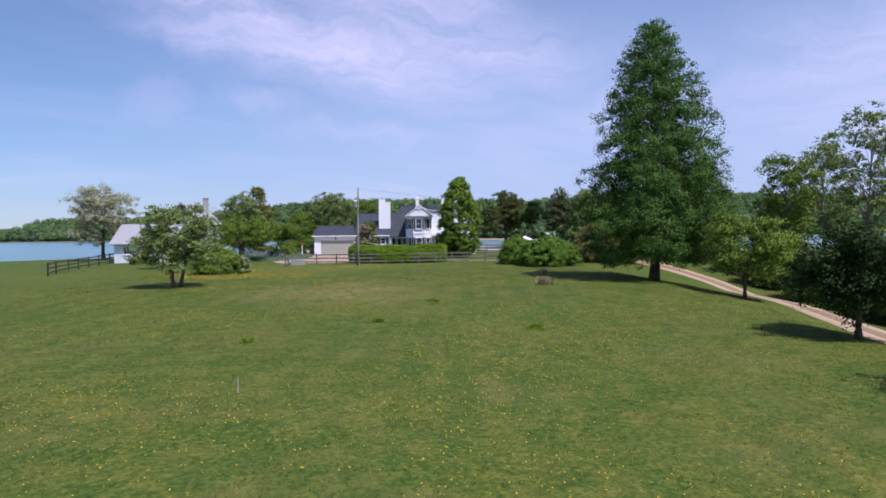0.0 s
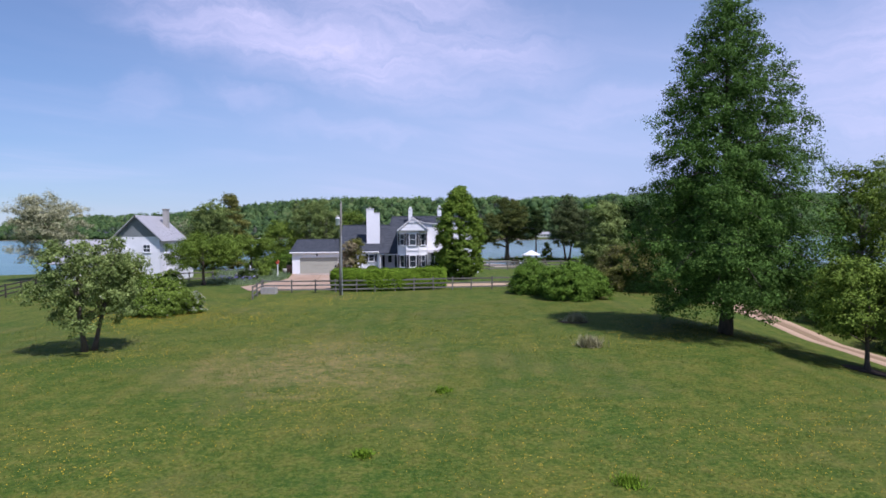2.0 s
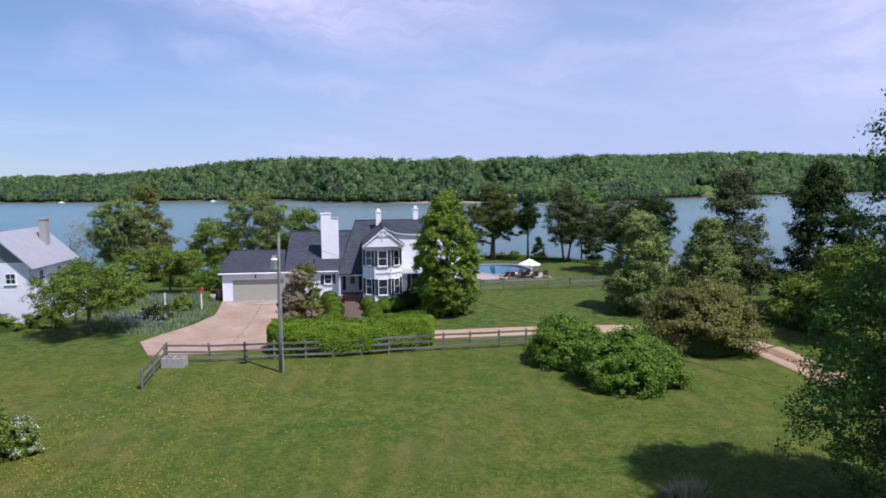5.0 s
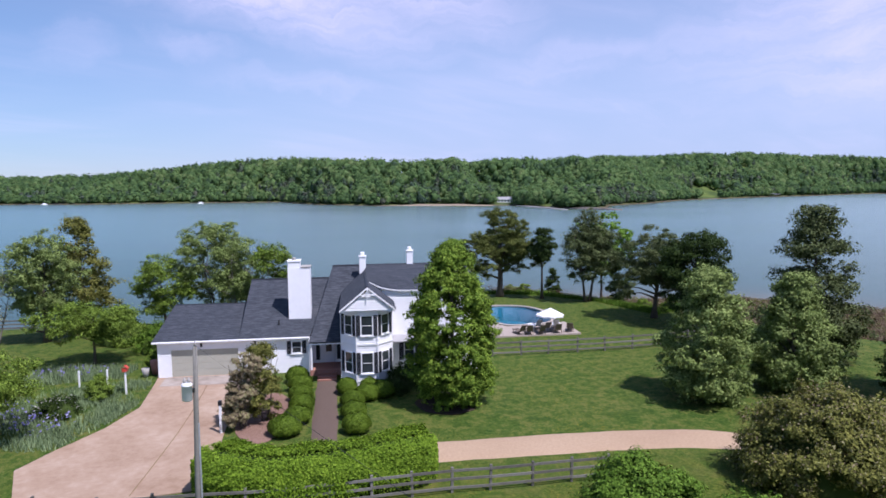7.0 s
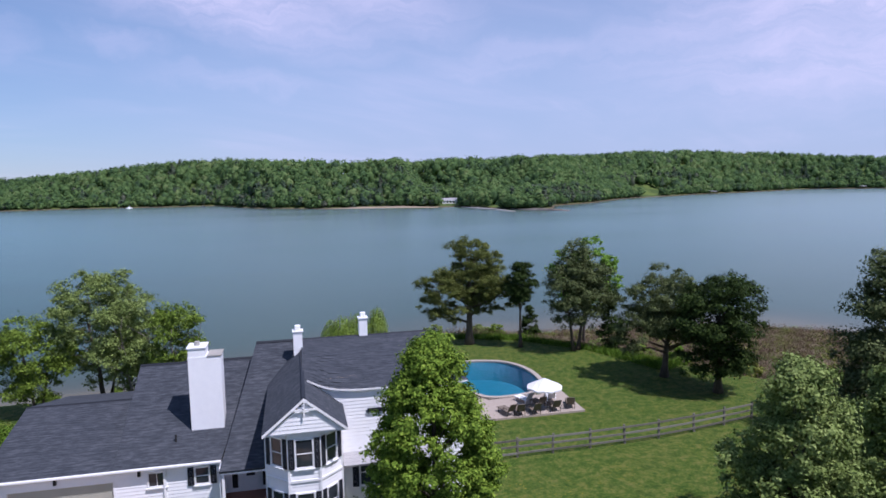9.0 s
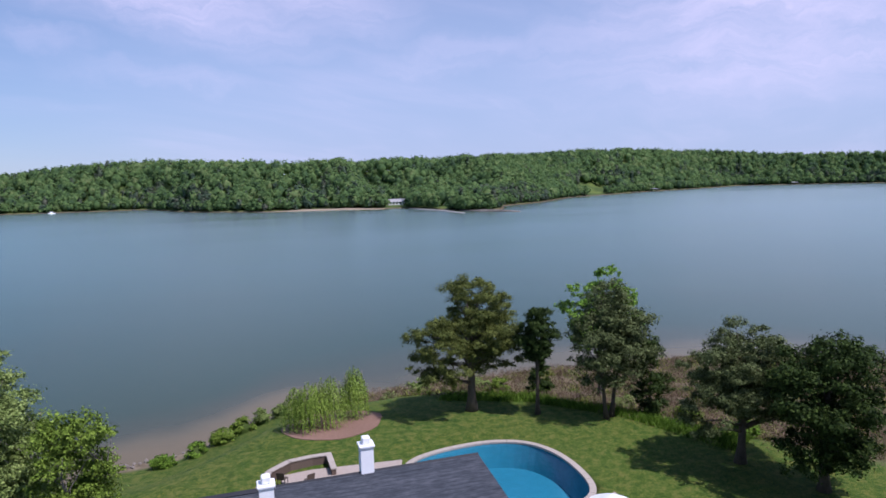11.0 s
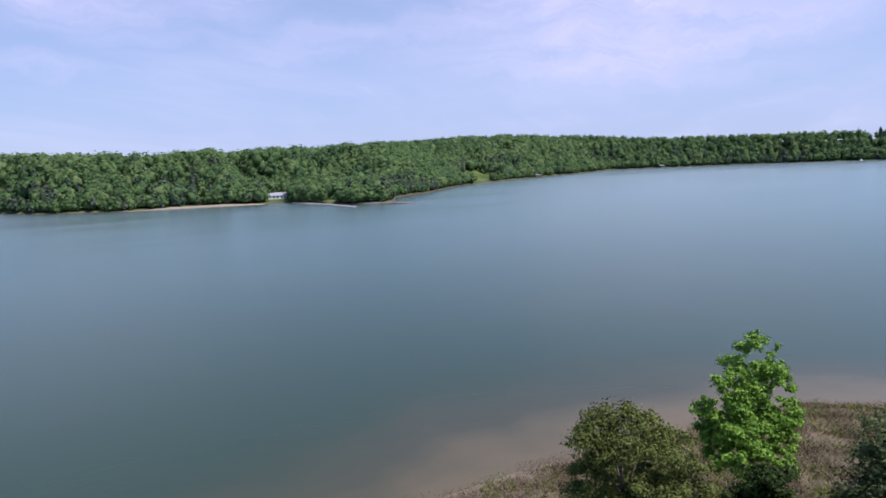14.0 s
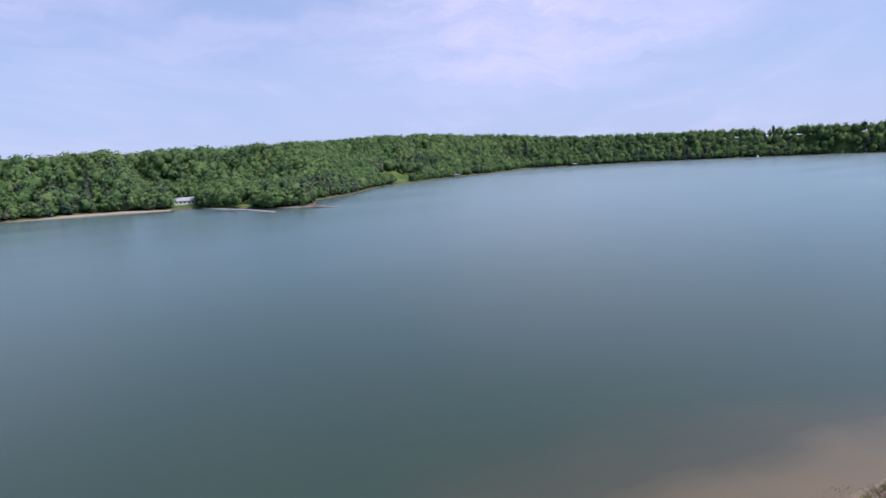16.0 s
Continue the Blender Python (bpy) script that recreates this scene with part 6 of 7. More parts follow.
def fence(name, posts, label, mat="old_wood", height=1.15, rails=3, group="", over=0.1):
    x0, y0 = posts[0]
    t = thing(name, (x0, y0, ground_at(x0, y0)), label, "fence", group)
    z0 = ground_at(x0, y0)
    rr = random.Random(len(posts) * 7 + int(abs(x0) * 10))
    for x, y in posts:
        g = ground_at(x, y) - z0
        w = 0.065
        ob = part("post", boxed(-w, w, -w, w, -0.15, height + over, 0.012), M[mat], t)
        ob.matrix_basis = pose(x - x0, y - y0, g, rr.uniform(-2, 2), rr.uniform(-2, 2), rr.uniform(-8, 8))
    for (ax, ay), (bx, by) in zip(posts, posts[1:]):
        ga, gb = ground_at(ax, ay) - z0, ground_at(bx, by) - z0
        ln = math.dist((ax, ay), (bx, by))
        for k in range(rails):
            h = height * (0.30 + 0.70 * k / (rails - 1)) - 0.07 + rr.uniform(-0.015, 0.015)
            a, b = Vector((ax - x0, ay - y0 - 0.085, ga + h)), Vector((bx - x0, by - y0 - 0.085, gb + h))
            ob = part("rail", boxed(-ln / 2 - 0.05, ln / 2 + 0.05, -0.018, 0.018, -0.07, 0.07, 0.006), M[mat], t)
            d = b - a
            ob.matrix_basis = Matrix.Translation((a + b) / 2) @ d.to_track_quat("X", "Z").to_matrix().to_4x4()
    return t


fence("rail_fence", [(-13.3, 76.5), (-13.5, 79.4), (-13.7, 82.5)], "short weathered grey rail fence at the driveway corner")
fence("rail_fence", [(-13.62, 82.6), (-10.7, 82.1), (-8.4, 82.1), (-6.4, 82.1), (-4.3, 82.0), (-2.5, 82.0), (-0.5, 82.2), (1.4, 82.4), (3.35, 82.6), (5.3, 82.75), (7.2, 82.75), (9.35, 82.85), (11.4, 83.0), (13.4, 83.1)],
      "long weathered grey three-rail fence along the lawn", height=1.2)
fence("rail_fence", [(9.6, 105.7), (12.2, 105.75), (14.7, 105.8), (17.1, 105.85), (19.7, 105.9), (22.2, 106.0), (24.8, 106.2), (27.7, 106.6), (30.4, 107.1), (33.0, 107.6)],
      "weathered grey three-rail fence below the swimming pool", height=1.2)
fence("field_fence", [(-36.2, 72.0), (-37.8, 76.6), (-38.9, 81.3), (-39.7, 85.2), (-40.4, 89.2), (-40.9, 93.0), (-41.3, 97.0), (-41.5, 101.0), (-41.7, 105.0), (-41.8, 108.5)],
      "dark brown three-rail field fence beside the farmhouse", "dark_wood", 1.3)
fence("garden_fence", [(-34.0, 98.0), (-31.2, 98.0), (-28.4, 98.0), (-25.6, 98.0), (-22.8, 98.2)], "low weathered garden fence behind the apple tree", "old_wood", 1.0, 2)
fence("field_fence", [(-52, 128), (-41, 128), (-40, 128), (-34, 128), (-28, 128)], "grey field fence near the river", "old_wood", 1.1)

pole = thing("utility_pole", (-5.63, 78.9, ground_at(-5.63, 78.9)), "grey wooden utility pole with a transformer can", "utility pole")
part("shaft", tube(bmesh.new(), [(0, 0, -0.3), (0.03, 0, 3), (0.10, 0, 6), (0.17, 0, 8.7)], [0.115, 0.108, 0.10, 0.085], 12), M["old_wood"], pole)
bm = bmesh.new()
prof = [(0.0, 6.62), (0.15, 6.63), (0.20, 6.68), (0.20, 7.22), (0.215, 7.23), (0.215, 7.28), (0.15, 7.36), (0.0, 7.37)]
rings = [[bm.verts.new((-0.12 + r * math.cos(2 * math.pi * k / 16), -0.36 + r * math.sin(2 * math.pi * k / 16), z)) for k in range(16)] for r, z in prof[1:-1]]
for a, b in zip(rings, rings[1:]):
    for k in range(16):
        bm.faces.new((a[k], a[(k + 1) % 16], b[(k + 1) % 16], b[k])).smooth = True
bm.faces.new(rings[0][::-1]); bm.faces.new(rings[-1])
can = part("transformer", bm, M["can_paint"], pole, "pale grey cylindrical transformer")
for dx in (-0.08, 0.08):
    part("bushing", tube(bmesh.new(), [(-0.12 + dx, -0.36, 7.33), (-0.12 + dx, -0.36, 7.43), (-0.12 + dx, -0.36, 7.55)], [0.05, 0.07, 0.03], 8), M["concrete"], can)
part("cable", tube(bmesh.new(), [(0.17 + 0.574 * q, -0.819 * q, 8.75 - 0.13 * q + 0.0011 * q * q) for q in range(0, 97, 4)], [0.007] * 25, 5), M["wire"], pole, "thin overhead power cable")
part("bracket", boxed(-0.04, 0.12, -0.2, -0.06, 6.9, 7.05), M["wire"], pole)
part("conduit", boxed(0.16, 0.21, -0.05, 0.0, 0.0, 5.6), M["grey_metal"], pole)
part("insulator", tube(bmesh.new(), [(0.17, 0, 8.7), (0.17, 0, 8.8), (0.17, 0, 8.92)], [0.04, 0.06, 0.02], 8), M["concrete"], pole)


# ---------------------------------------------------------------- small things on the lawn
def open_bin(x, y):
    t = thing("concrete_bin", (x, y, ground_at(x, y)), "low grey concrete twin bin beside the fence", "bin", turn_z=-8)
    bm = bmesh.new()
    for a in ((-0.72, -0.64, -0.42, 0.42), (0.64, 0.72, -0.42, 0.42), (-0.64, 0.64, -0.42, -0.34), (-0.64, 0.64, 0.34, 0.42), (-0.05, 0.05, -0.34, 0.34)):
        box(bm, *a, -0.05, 0.62)
    part("shell", bm, M["concrete"], t)
    for s in (-1, 1):
        part("lid", boxed(s * 0.345 - 0.27, s * 0.345 + 0.27, -0.31, 0.31, 0.50, 0.55, 0.01), M["old_wood"], t, "recessed grey slatted lid")


open_bin(-12.75, 81.35)


def spiky_tuft(name, x, y, r, n, mat, label, seed, h=0.7, category="plant"):
    t = thing(name, (x, y, ground_at(x, y)), label, category)
    g = np.random.default_rng(seed)
    a, e = g.uniform(0, 2 * math.pi, n), g.uniform(0.25, 1.35, n)
    ln = g.uniform(0.5, 1.0, n) * h
    d = np.stack([np.cos(a) * np.cos(e), np.sin(a) * np.cos(e), np.sin(e)], 1)
    root = np.stack([g.normal(0, r * 0.35, n), g.normal(0, r * 0.35, n), np.zeros(n)], 1)
    side = np.stack([-np.sin(a), np.cos(a), np.zeros(n)], 1) * 0.022
    tip = root + d * ln[:, None] - np.array([0, 0, 0.12]) * (1 - np.sin(e))[:, None] * ln[:, None]
    v = np.stack([root - side, root + side, tip], 1).reshape(-1, 3)
    ob = new("tuft", raw_mesh("tuft", v, np.arange(3 * n), 3, M[mat]))
    ob.parent = t
    return t


spiky_tuft("yucca", 11.75, 59.6, 0.75, 700, "dry_tuft", "dry straw-coloured yucca clump on the lawn", 301, 0.85)
spiky_tuft("yucca", 10.1, 50.7, 0.7, 700, "dry_tuft", "dry straw-coloured yucca clump on the lawn", 302, 0.85)
spiky_tuft("grass_clump", 6.2, 33.6, 0.5, 400, "leaf_hedge", "dark green tuft of long grass in the lawn", 303, 0.32)
spiky_tuft("grass_clump", -1.1, 36.2, 0.4, 300, "leaf_hedge", "dark green tuft of long grass in the lawn", 304, 0.28)
spiky_tuft("grass_clump", 1.8, 42.9, 0.45, 300, "leaf_hedge", "dark green tuft of long grass in the lawn", 305, 0.26)
spiky_tuft("grass_clump", -6.4, 31.5, 0.4, 260, "leaf_hedge", "dark green tuft of long grass in the lawn", 306, 0.28)
st = thing("marker_stake", (-4.55, 23.14, ground_at(-4.55, 23.14)), "thin pale wooden marker stake standing in the lawn", "stake")
part("stake", boxed(-0.014, 0.014, -0.014, 0.014, -0.1, 0.40, 0.004), M["coping"], st)


def ring_pad(name, x, y, rx, ry, mat, label, category, lift=0.04):
    pts = [(x + rx * (1 + 0.05 * math.sin(5 * a)) * math.cos(a), y + ry * (1 + 0.05 * math.cos(4 * a)) * math.sin(a)) for a in [2 * math.pi * k / 28 for k in range(28)]]
    return pad(name, pts, M[mat], label, category, lift)


ring_pad("mulch_ring", 23.1, 47.3, 1.1, 1.0, "mulch_dark", "dark mulch ring round a young maple", "mulch")
ring_pad("mulch_ring", 11.6, 59.5, 1.0, 0.8, "mulch_dark", "bare dark soil round a yucca", "mulch", 0.02)
ring_pad("mulch_ring", 6.9, 95.2, 2.2, 2.0, "mulch_dark", "dark mulch under the magnolia", "mulch", 0.03)
ring_pad("mulch_ring", -5.0, 94.6, 1.9, 4.2, "mulch", "reddish mulch bed beside the driveway", "mulch", 0.045)

# ---------------------------------------------------------------- front walk and clipped box
walk_ob = ribbon("brick_walk", [(-1.15, 89.2), (-1.2, 93), (-1.3, 97), (-1.4, 101.0)], 1.45, M["walk_brick"], "dark brown brick front walk between box shrubs", "walk", 0.05)
for k, (bx, by, br, bh) in enumerate(((-3.5, 91.4, 1.15, 1.15), (-2.9, 93.3, 1.0, 1.05), (-2.8, 95.3, 0.95, 1.1), (-3.0, 97.2, 0.95, 1.1), (-3.2, 99.3, 1.0, 1.15), (-3.6, 101.2, 0.9, 1.2),
                                      (0.75, 91.2, 1.0, 1.15), (0.6, 93.5, 0.95, 1.1), (0.55, 95.6, 0.95, 1.1), (1.5, 96.8, 1.0, 1.05), (2.6, 97.3, 1.0, 1.1), (0.1, 98.2, 0.8, 1.1), (1.7, 98.4, 0.8, 0.95))):
    clipped_ball("box_shrub", bx, by, bh, br * 0.9, 5200, 0.055, "leaf_box", "round clipped bright green box shrub beside the walk", 310 + k, "box shrubs along the walk")
for k, (bx, by, br, bh) in enumerate(((4.2, 99.6, 1.3, 1.6), (5.8, 100.2, 1.3, 1.5), (3.6, 97.8, 0.9, 1.0))):
    bush("yew_shrub", bx, by, bh, br, br, 4000, 0.08, "leaf_dark", "dark green yew beside the white wall", "shrub", 330 + k, 40, 0.35)

lp = thing("lamp_post", (-7.35, 92.2, ground_at(-7.35, 92.2)), "white wooden lamp post at the driveway edge", "lamp post")
part("post", boxed(-0.07, 0.07, -0.07, 0.07, 0, 1.75, 0.012), M["white_trim"], lp)
part("lantern", boxed(-0.11, 0.11, -0.11, 0.11, 1.76, 2.05, 0.03), M["shutter"], lp)

# ---------------------------------------------------------------- garden west of the driveway
def blade_field(name, outline, n, h, mat, label, seed, width=0.035, lean=0.25, kind="stuff", category="plants", patchy=0.0, base_z=None):
    """Upright blades scattered inside an outline, one mesh."""
    g = np.random.default_rng(seed)
    xs, ys = [p[0] for p in outline], [p[1] for p in outline]
    P = np.zeros((0, 2))
    while len(P) < n:
        q = np.stack([g.uniform(min(xs), max(xs), n), g.uniform(min(ys), max(ys), n)], 1)
        inside = np.zeros(n, bool)
        for (ax, ay), (bx, by) in zip(outline, outline[1:] + outline[:1]):
            inside ^= ((ay > q[:, 1]) != (by > q[:, 1])) & (q[:, 0] < (bx - ax) * (q[:, 1] - ay) / ((by - ay) or 1e-9) + ax)
        if patchy:
            inside &= (np.sin(q[:, 0] * 1.1 + seed) * np.cos(q[:, 1] * 0.9 - seed) + g.normal(0, 0.5, n)) > patchy - 0.5
        P = np.concatenate([P, q[inside]])
    P = P[:n]
    z = land(P[:, 0], P[:, 1])
    a = g.uniform(0, 2 * math.pi, n)
    hh = h * g.uniform(0.55, 1.2, n)
    root = np.column_stack([P, z - 0.02])
    tip = root + np.column_stack([np.cos(a) * lean * hh, np.sin(a) * lean * hh, hh])
    b = g.uniform(0, 2 * math.pi, n)
    side = np.column_stack([np.cos(b), np.sin(b), np.zeros(n)]) * width
    v = np.stack([root - side, root + side, tip], 1).reshape(-1, 3)
    return tagged(new(name, raw_mesh(name, v, np.arange(3 * n), 3, M[mat])), label, category, kind=kind)


def flower_field(name, outline, n, h, size, mat, label, seed, spread=0.2):
    g = np.random.default_rng(seed)
    xs, ys = [p[0] for p in outline], [p[1] for p in outline]
    q = np.stack([g.uniform(min(xs), max(xs), n * 4), g.uniform(min(ys), max(ys), n * 4)], 1)
    inside = np.zeros(len(q), bool)
    for (ax, ay), (bx, by) in zip(outline, outline[1:] + outline[:1]):
        inside ^= ((ay > q[:, 1]) != (by > q[:, 1])) & (q[:, 0] < (bx - ax) * (q[:, 1] - ay) / ((by - ay) or 1e-9) + ax)
    q = q[inside][:n]
    c = np.column_stack([q, land(q[:, 0], q[:, 1]) + h * g.uniform(0.8, 1.2, len(q))])
    return tagged(new(name, leaf_cloud(name, c, np.tile([0, -0.4, 1.0], (len(c), 1)), size, M[mat], seed, 0.4, 0.9)), label, "flowers", kind="stuff")


BED = [(-16.3, 90.9), (-14.8, 94.2), (-13.9, 97.6), (-14.3, 102.6), (-17.0, 103.5), (-20.5, 101.5), (-24.0, 98.8), (-22.0, 93.5), (-18.5, 91.0)]
blade_field("iris_leaves", BED, 7500, 0.45, "iris_leaf", "grey-green iris leaves in a garden bed", 401, 0.032, 0.35, patchy=0.45)
flower_field("iris_flowers", [(-23.5, 98.0), (-21.5, 93.8), (-18.2, 92.0), (-16.0, 93.5), (-18, 97), (-20, 99)], 210, 0.55, 0.075, "iris_flower", "pale blue iris flowers in a garden bed", 402)
blade_field("iris_leaves", [(-24, 103), (-17, 104), (-16.4, 107), (-24, 107.5)], 3500, 0.6, "iris_leaf", "grey-green iris leaves along the garden edge", 403, 0.04, 0.2)
flower_field("iris_flowers", [(-23.5, 103.2), (-18, 104), (-18, 106), (-23.5, 106)], 80, 0.65, 0.07, "iris_flower", "pale blue iris flowers along the garden edge", 404)
bush("garden_shrub", -16.9, 99.6, 1.7, 0.95, 0.95, 3500, 0.08, "leaf_mid", "dense green garden shrub among irises", "shrub", 341, 40)
bush("garden_shrub", -18.2, 96.6, 1.4, 1.5, 1.2, 4500, 0.08, "leaf_dark", "dark garden shrub with cream flower heads", "shrub", 342, 40, extra=(350, "blossom"))
bush("garden_shrub", -15.2, 106.6, 1.5, 1.0, 0.9, 3000, 0.08, "leaf_mid", "green shrub against the garage side", "shrub", 343, 40)
bush("garden_shrub", -16.4, 112.5, 2.6, 2.4, 2.2, 6500, 0.11, "leaf_bright", "large bright green shrub behind the garage", "shrub", 344, 50)
bush("garden_shrub", -20.5, 116.0, 2.2, 3.0, 2.0, 6500, 0.11, "leaf_mid", "low green shrub border near the river", "shrub", 345, 50)
for k, (px, py, ph, red) in enumerate(((-15.4, 100.4, 1.65, True), (-17.4, 102.6, 1.2, False), (-19.2, 102.2, 1.3, False))):
    t = thing("birdhouse_post" if red else "garden_post", (px, py, ground_at(px, py)), "white post with a small red birdhouse" if red else "plain white wooden garden post", "birdhouse" if red else "post")
    part("post", boxed(-0.055, 0.055, -0.055, 0.055, -0.1, ph, 0.008), M["white_trim"], t)
    if red:
        part("box", boxed(-0.17, 0.17, -0.14, 0.14, ph + 0.002, ph + 0.24, 0.01), M["red_paint"], t, "red birdhouse")
        part("lid", slab(slab(bmesh.new(), [(-0.24, -0.18, ph + 0.24), (0, -0.18, ph + 0.42), (0, 0.18, ph + 0.42), (-0.24, 0.18, ph + 0.24)][::-1], 0.02), [(0.24, -0.18, ph + 0.24), (0, -0.18, ph + 0.42), (0, 0.18, ph + 0.42), (0.24, 0.18, ph + 0.24)], 0.02), M["red_paint"], t)
# bits stacked at the garage side
for k, (px, py, w, h, mt, nm, lb) in enumerate(((-14.75, 105.0, 0.35, 1.1, "brick", "terracotta_planter", "reddish clay planter against the garage side"), (-15.2, 104.2, 0.3, 0.7, "concrete", "stone_planter", "pale stone planter against the garage side"))):
    t = thing(nm, (px, py, ground_at(px, py)), lb, "planter")
    part("pot", tube(bmesh.new(), [(0, 0, 0), (0, 0, h * 0.5), (0, 0, h)], [w * 0.6, w * 0.8, w], 12), M[mt], t)

# ---------------------------------------------------------------- swimming pool
CP = Vector((16.8, 122.0))


def grown(poly, by):
    out = []
    k = len(poly)
    for i in range(k):
        a, p, b = Vector(poly[i - 1]), Vector(poly[i]), Vector(poly[(i + 1) % k])
        d = ((p - a).normalized() + (b - p).normalized()).normalized()
        out.append((p.x + d.y * by, p.y - d.x * by))
    return out


def smooth_loop(poly, times=2):
    for _ in range(times):
        out = []
        for i in range(len(poly)):
            a, b = poly[i], poly[(i + 1) % len(poly)]
            out += [(a[0] * .75 + b[0] * .25, a[1] * .75 + b[1] * .25), (a[0] * .25 + b[0] * .75, a[1] * .25 + b[1] * .75)]
        poly = out
    return poly


def area(poly):
    return sum(a[0] * b[1] - b[0] * a[1] for a, b in zip(poly, poly[1:] + poly[:1])) / 2


LOOP = smooth_loop(POOL, 2)
if area(LOOP) < 0:
    LOOP = LOOP[::-1]
pool = thing("swimming_pool", (0, 0, 0), "kidney-shaped blue swimming pool with pale stone coping", "swimming pool")
OUT, K = grown(LOOP, 0.42), len(LOOP)
if abs(area(OUT)) < abs(area(LOOP)):
    OUT = grown(LOOP, -0.42)
PZ = 0.16


def pool_water_material():
    m = bpy.data.materials.new("pool_water")
    m.use_nodes = True
    n, l = m.node_tree.nodes, m.node_tree.links
    n.clear()
    out, tr, gl, mx, fr = (n.new("ShaderNode" + k) for k in ("OutputMaterial", "BsdfTransparent", "BsdfGlossy", "MixShader", "Fresnel"))
    tr.inputs[0].default_value = (0.42, 0.80, 0.92, 1)
    gl.inputs["Roughness"].default_value, fr.inputs["IOR"].default_value = 0.03, 1.33
    tx, b = n.new("ShaderNodeTexNoise"), n.new("ShaderNodeBump")
    tx.inputs["Scale"].default_value, b.inputs["Distance"].default_value = 2.2, 0.03
    l.new(n.new("ShaderNodeNewGeometry").outputs["Position"], tx.inputs["Vector"]); l.new(tx.outputs["Fac"], b.inputs["Height"])
    l.new(b.outputs[0], gl.inputs["Normal"]); l.new(b.outputs[0], fr.inputs["Normal"])
    l.new(fr.outputs[0], mx.inputs[0]); l.new(tr.outputs[0], mx.inputs[1]); l.new(gl.outputs[0], mx.inputs[2]); l.new(mx.outputs[0], out.inputs[0])
    return m


for i in range(K):
    # coping stones, one by one
    j = (i + 1) % K
    a, b, c, d = [Vector((*p, 0)) for p in (LOOP[i], LOOP[j], OUT[j], OUT[i])]
    g = 0.012
    e = (b - a).normalized() * g
    bm = bmesh.new()
    q = [a + e, b - e, c - e, d + e]
    lo = [bm.verts.new((p.x, p.y, -0.7 if k in (2, 3) else PZ - 0.12)) for k, p in enumerate(q)]
    hi = [bm.verts.new((p.x, p.y, PZ)) for p in q]
    bm.faces.new(lo[::-1]); bm.faces.new(hi)
    for k in range(4):
        bm.faces.new((lo[k], lo[(k + 1) % 4], hi[(k + 1) % 4], hi[k]))
    bmesh.ops.recalc_face_normals(bm, faces=bm.faces)
    part("coping_stone", bm, M["coping"], pool)
bm = bmesh.new()
top = [bm.verts.new((x, y, PZ - 0.1)) for x, y in grown(LOOP, 0.05)]
low = [bm.verts.new((x + (CP.x - x) * 0.12, y + (CP.y - y) * 0.12, -1.55)) for x, y in LOOP]
for i in range(K):
    bm.faces.new((top[i], low[i], low[(i + 1) % K], top[(i + 1) % K]))
bm.faces.new(low)
bmesh.ops.recalc_face_normals(bm, faces=bm.faces)
part("basin", bm, M["pool_wall"], pool, "blue painted pool basin")
bm = bmesh.new()
bm.faces.new([bm.verts.new((x, y, PZ - 0.16)) for x, y in grown(LOOP, 0.04)])
wat = part("pool_water", bm, pool_water_material(), pool, "clear blue pool water")
wat.visible_shadow = False


def deck(name, outline, mat, label, z=0.14):
    if area(outline) < 0:
        outline = outline[::-1]
    return tagged(link_bm(name, prism(bmesh.new(), outline, -0.5, z), M[mat]), label, "deck", kind="structure")


deck("pool_deck", [(13.9, 112.2), (22.25, 112.2), (22.35, 117.6), (21.0, 117.0), (20.3, 116.5), (16.0, 116.25), (15.0, 117.9), (13.4, 119.3), (11.4, 121.7), (10.5, 124.5), (11.2, 126.9), (5.0, 127.6), (3.0, 127.4), (2.6, 118.5), (12.0, 118.0)],
     "deck_stone", "pale pinkish stone pool deck")
pw = thing("patio_wall", (0, 0, 0), "low curved pale stone patio wall", "wall")
line = [(1.3, 122.8), (1.5, 125.2), (2.2, 127.3), (3.6, 128.5), (5.2, 128.75), (6.4, 128.7)]
for a, b in zip(line, line[1:]):
    d = Vector((b[0] - a[0], b[1] - a[1], 0)).normalized(); s = Vector((-d.y, d.x, 0)) * 0.18
    A, B = Vector((*a, 0)), Vector((*b, 0))
    part("wall_block", prism(bmesh.new(), [(A - s)[:2], (B - s)[:2], (B + s)[:2], (A + s)[:2]], -1.6, 0.55), M["walk_brick"], pw)
    s *= 1.25
    part("cap_stone", prism(bmesh.new(), [(A - s)[:2], (B - s)[:2], (B + s)[:2], (A + s)[:2]], 0.551, 0.62), M["coping"], pw)
part("wall_block", boxed(6.2, 6.5, 126.2, 128.5, -1.0, 0.55), M["walk_brick"], pw)
part("cap_stone", boxed(6.15, 6.55, 126.15, 128.9, 0.552, 0.63), M["coping"], pw)


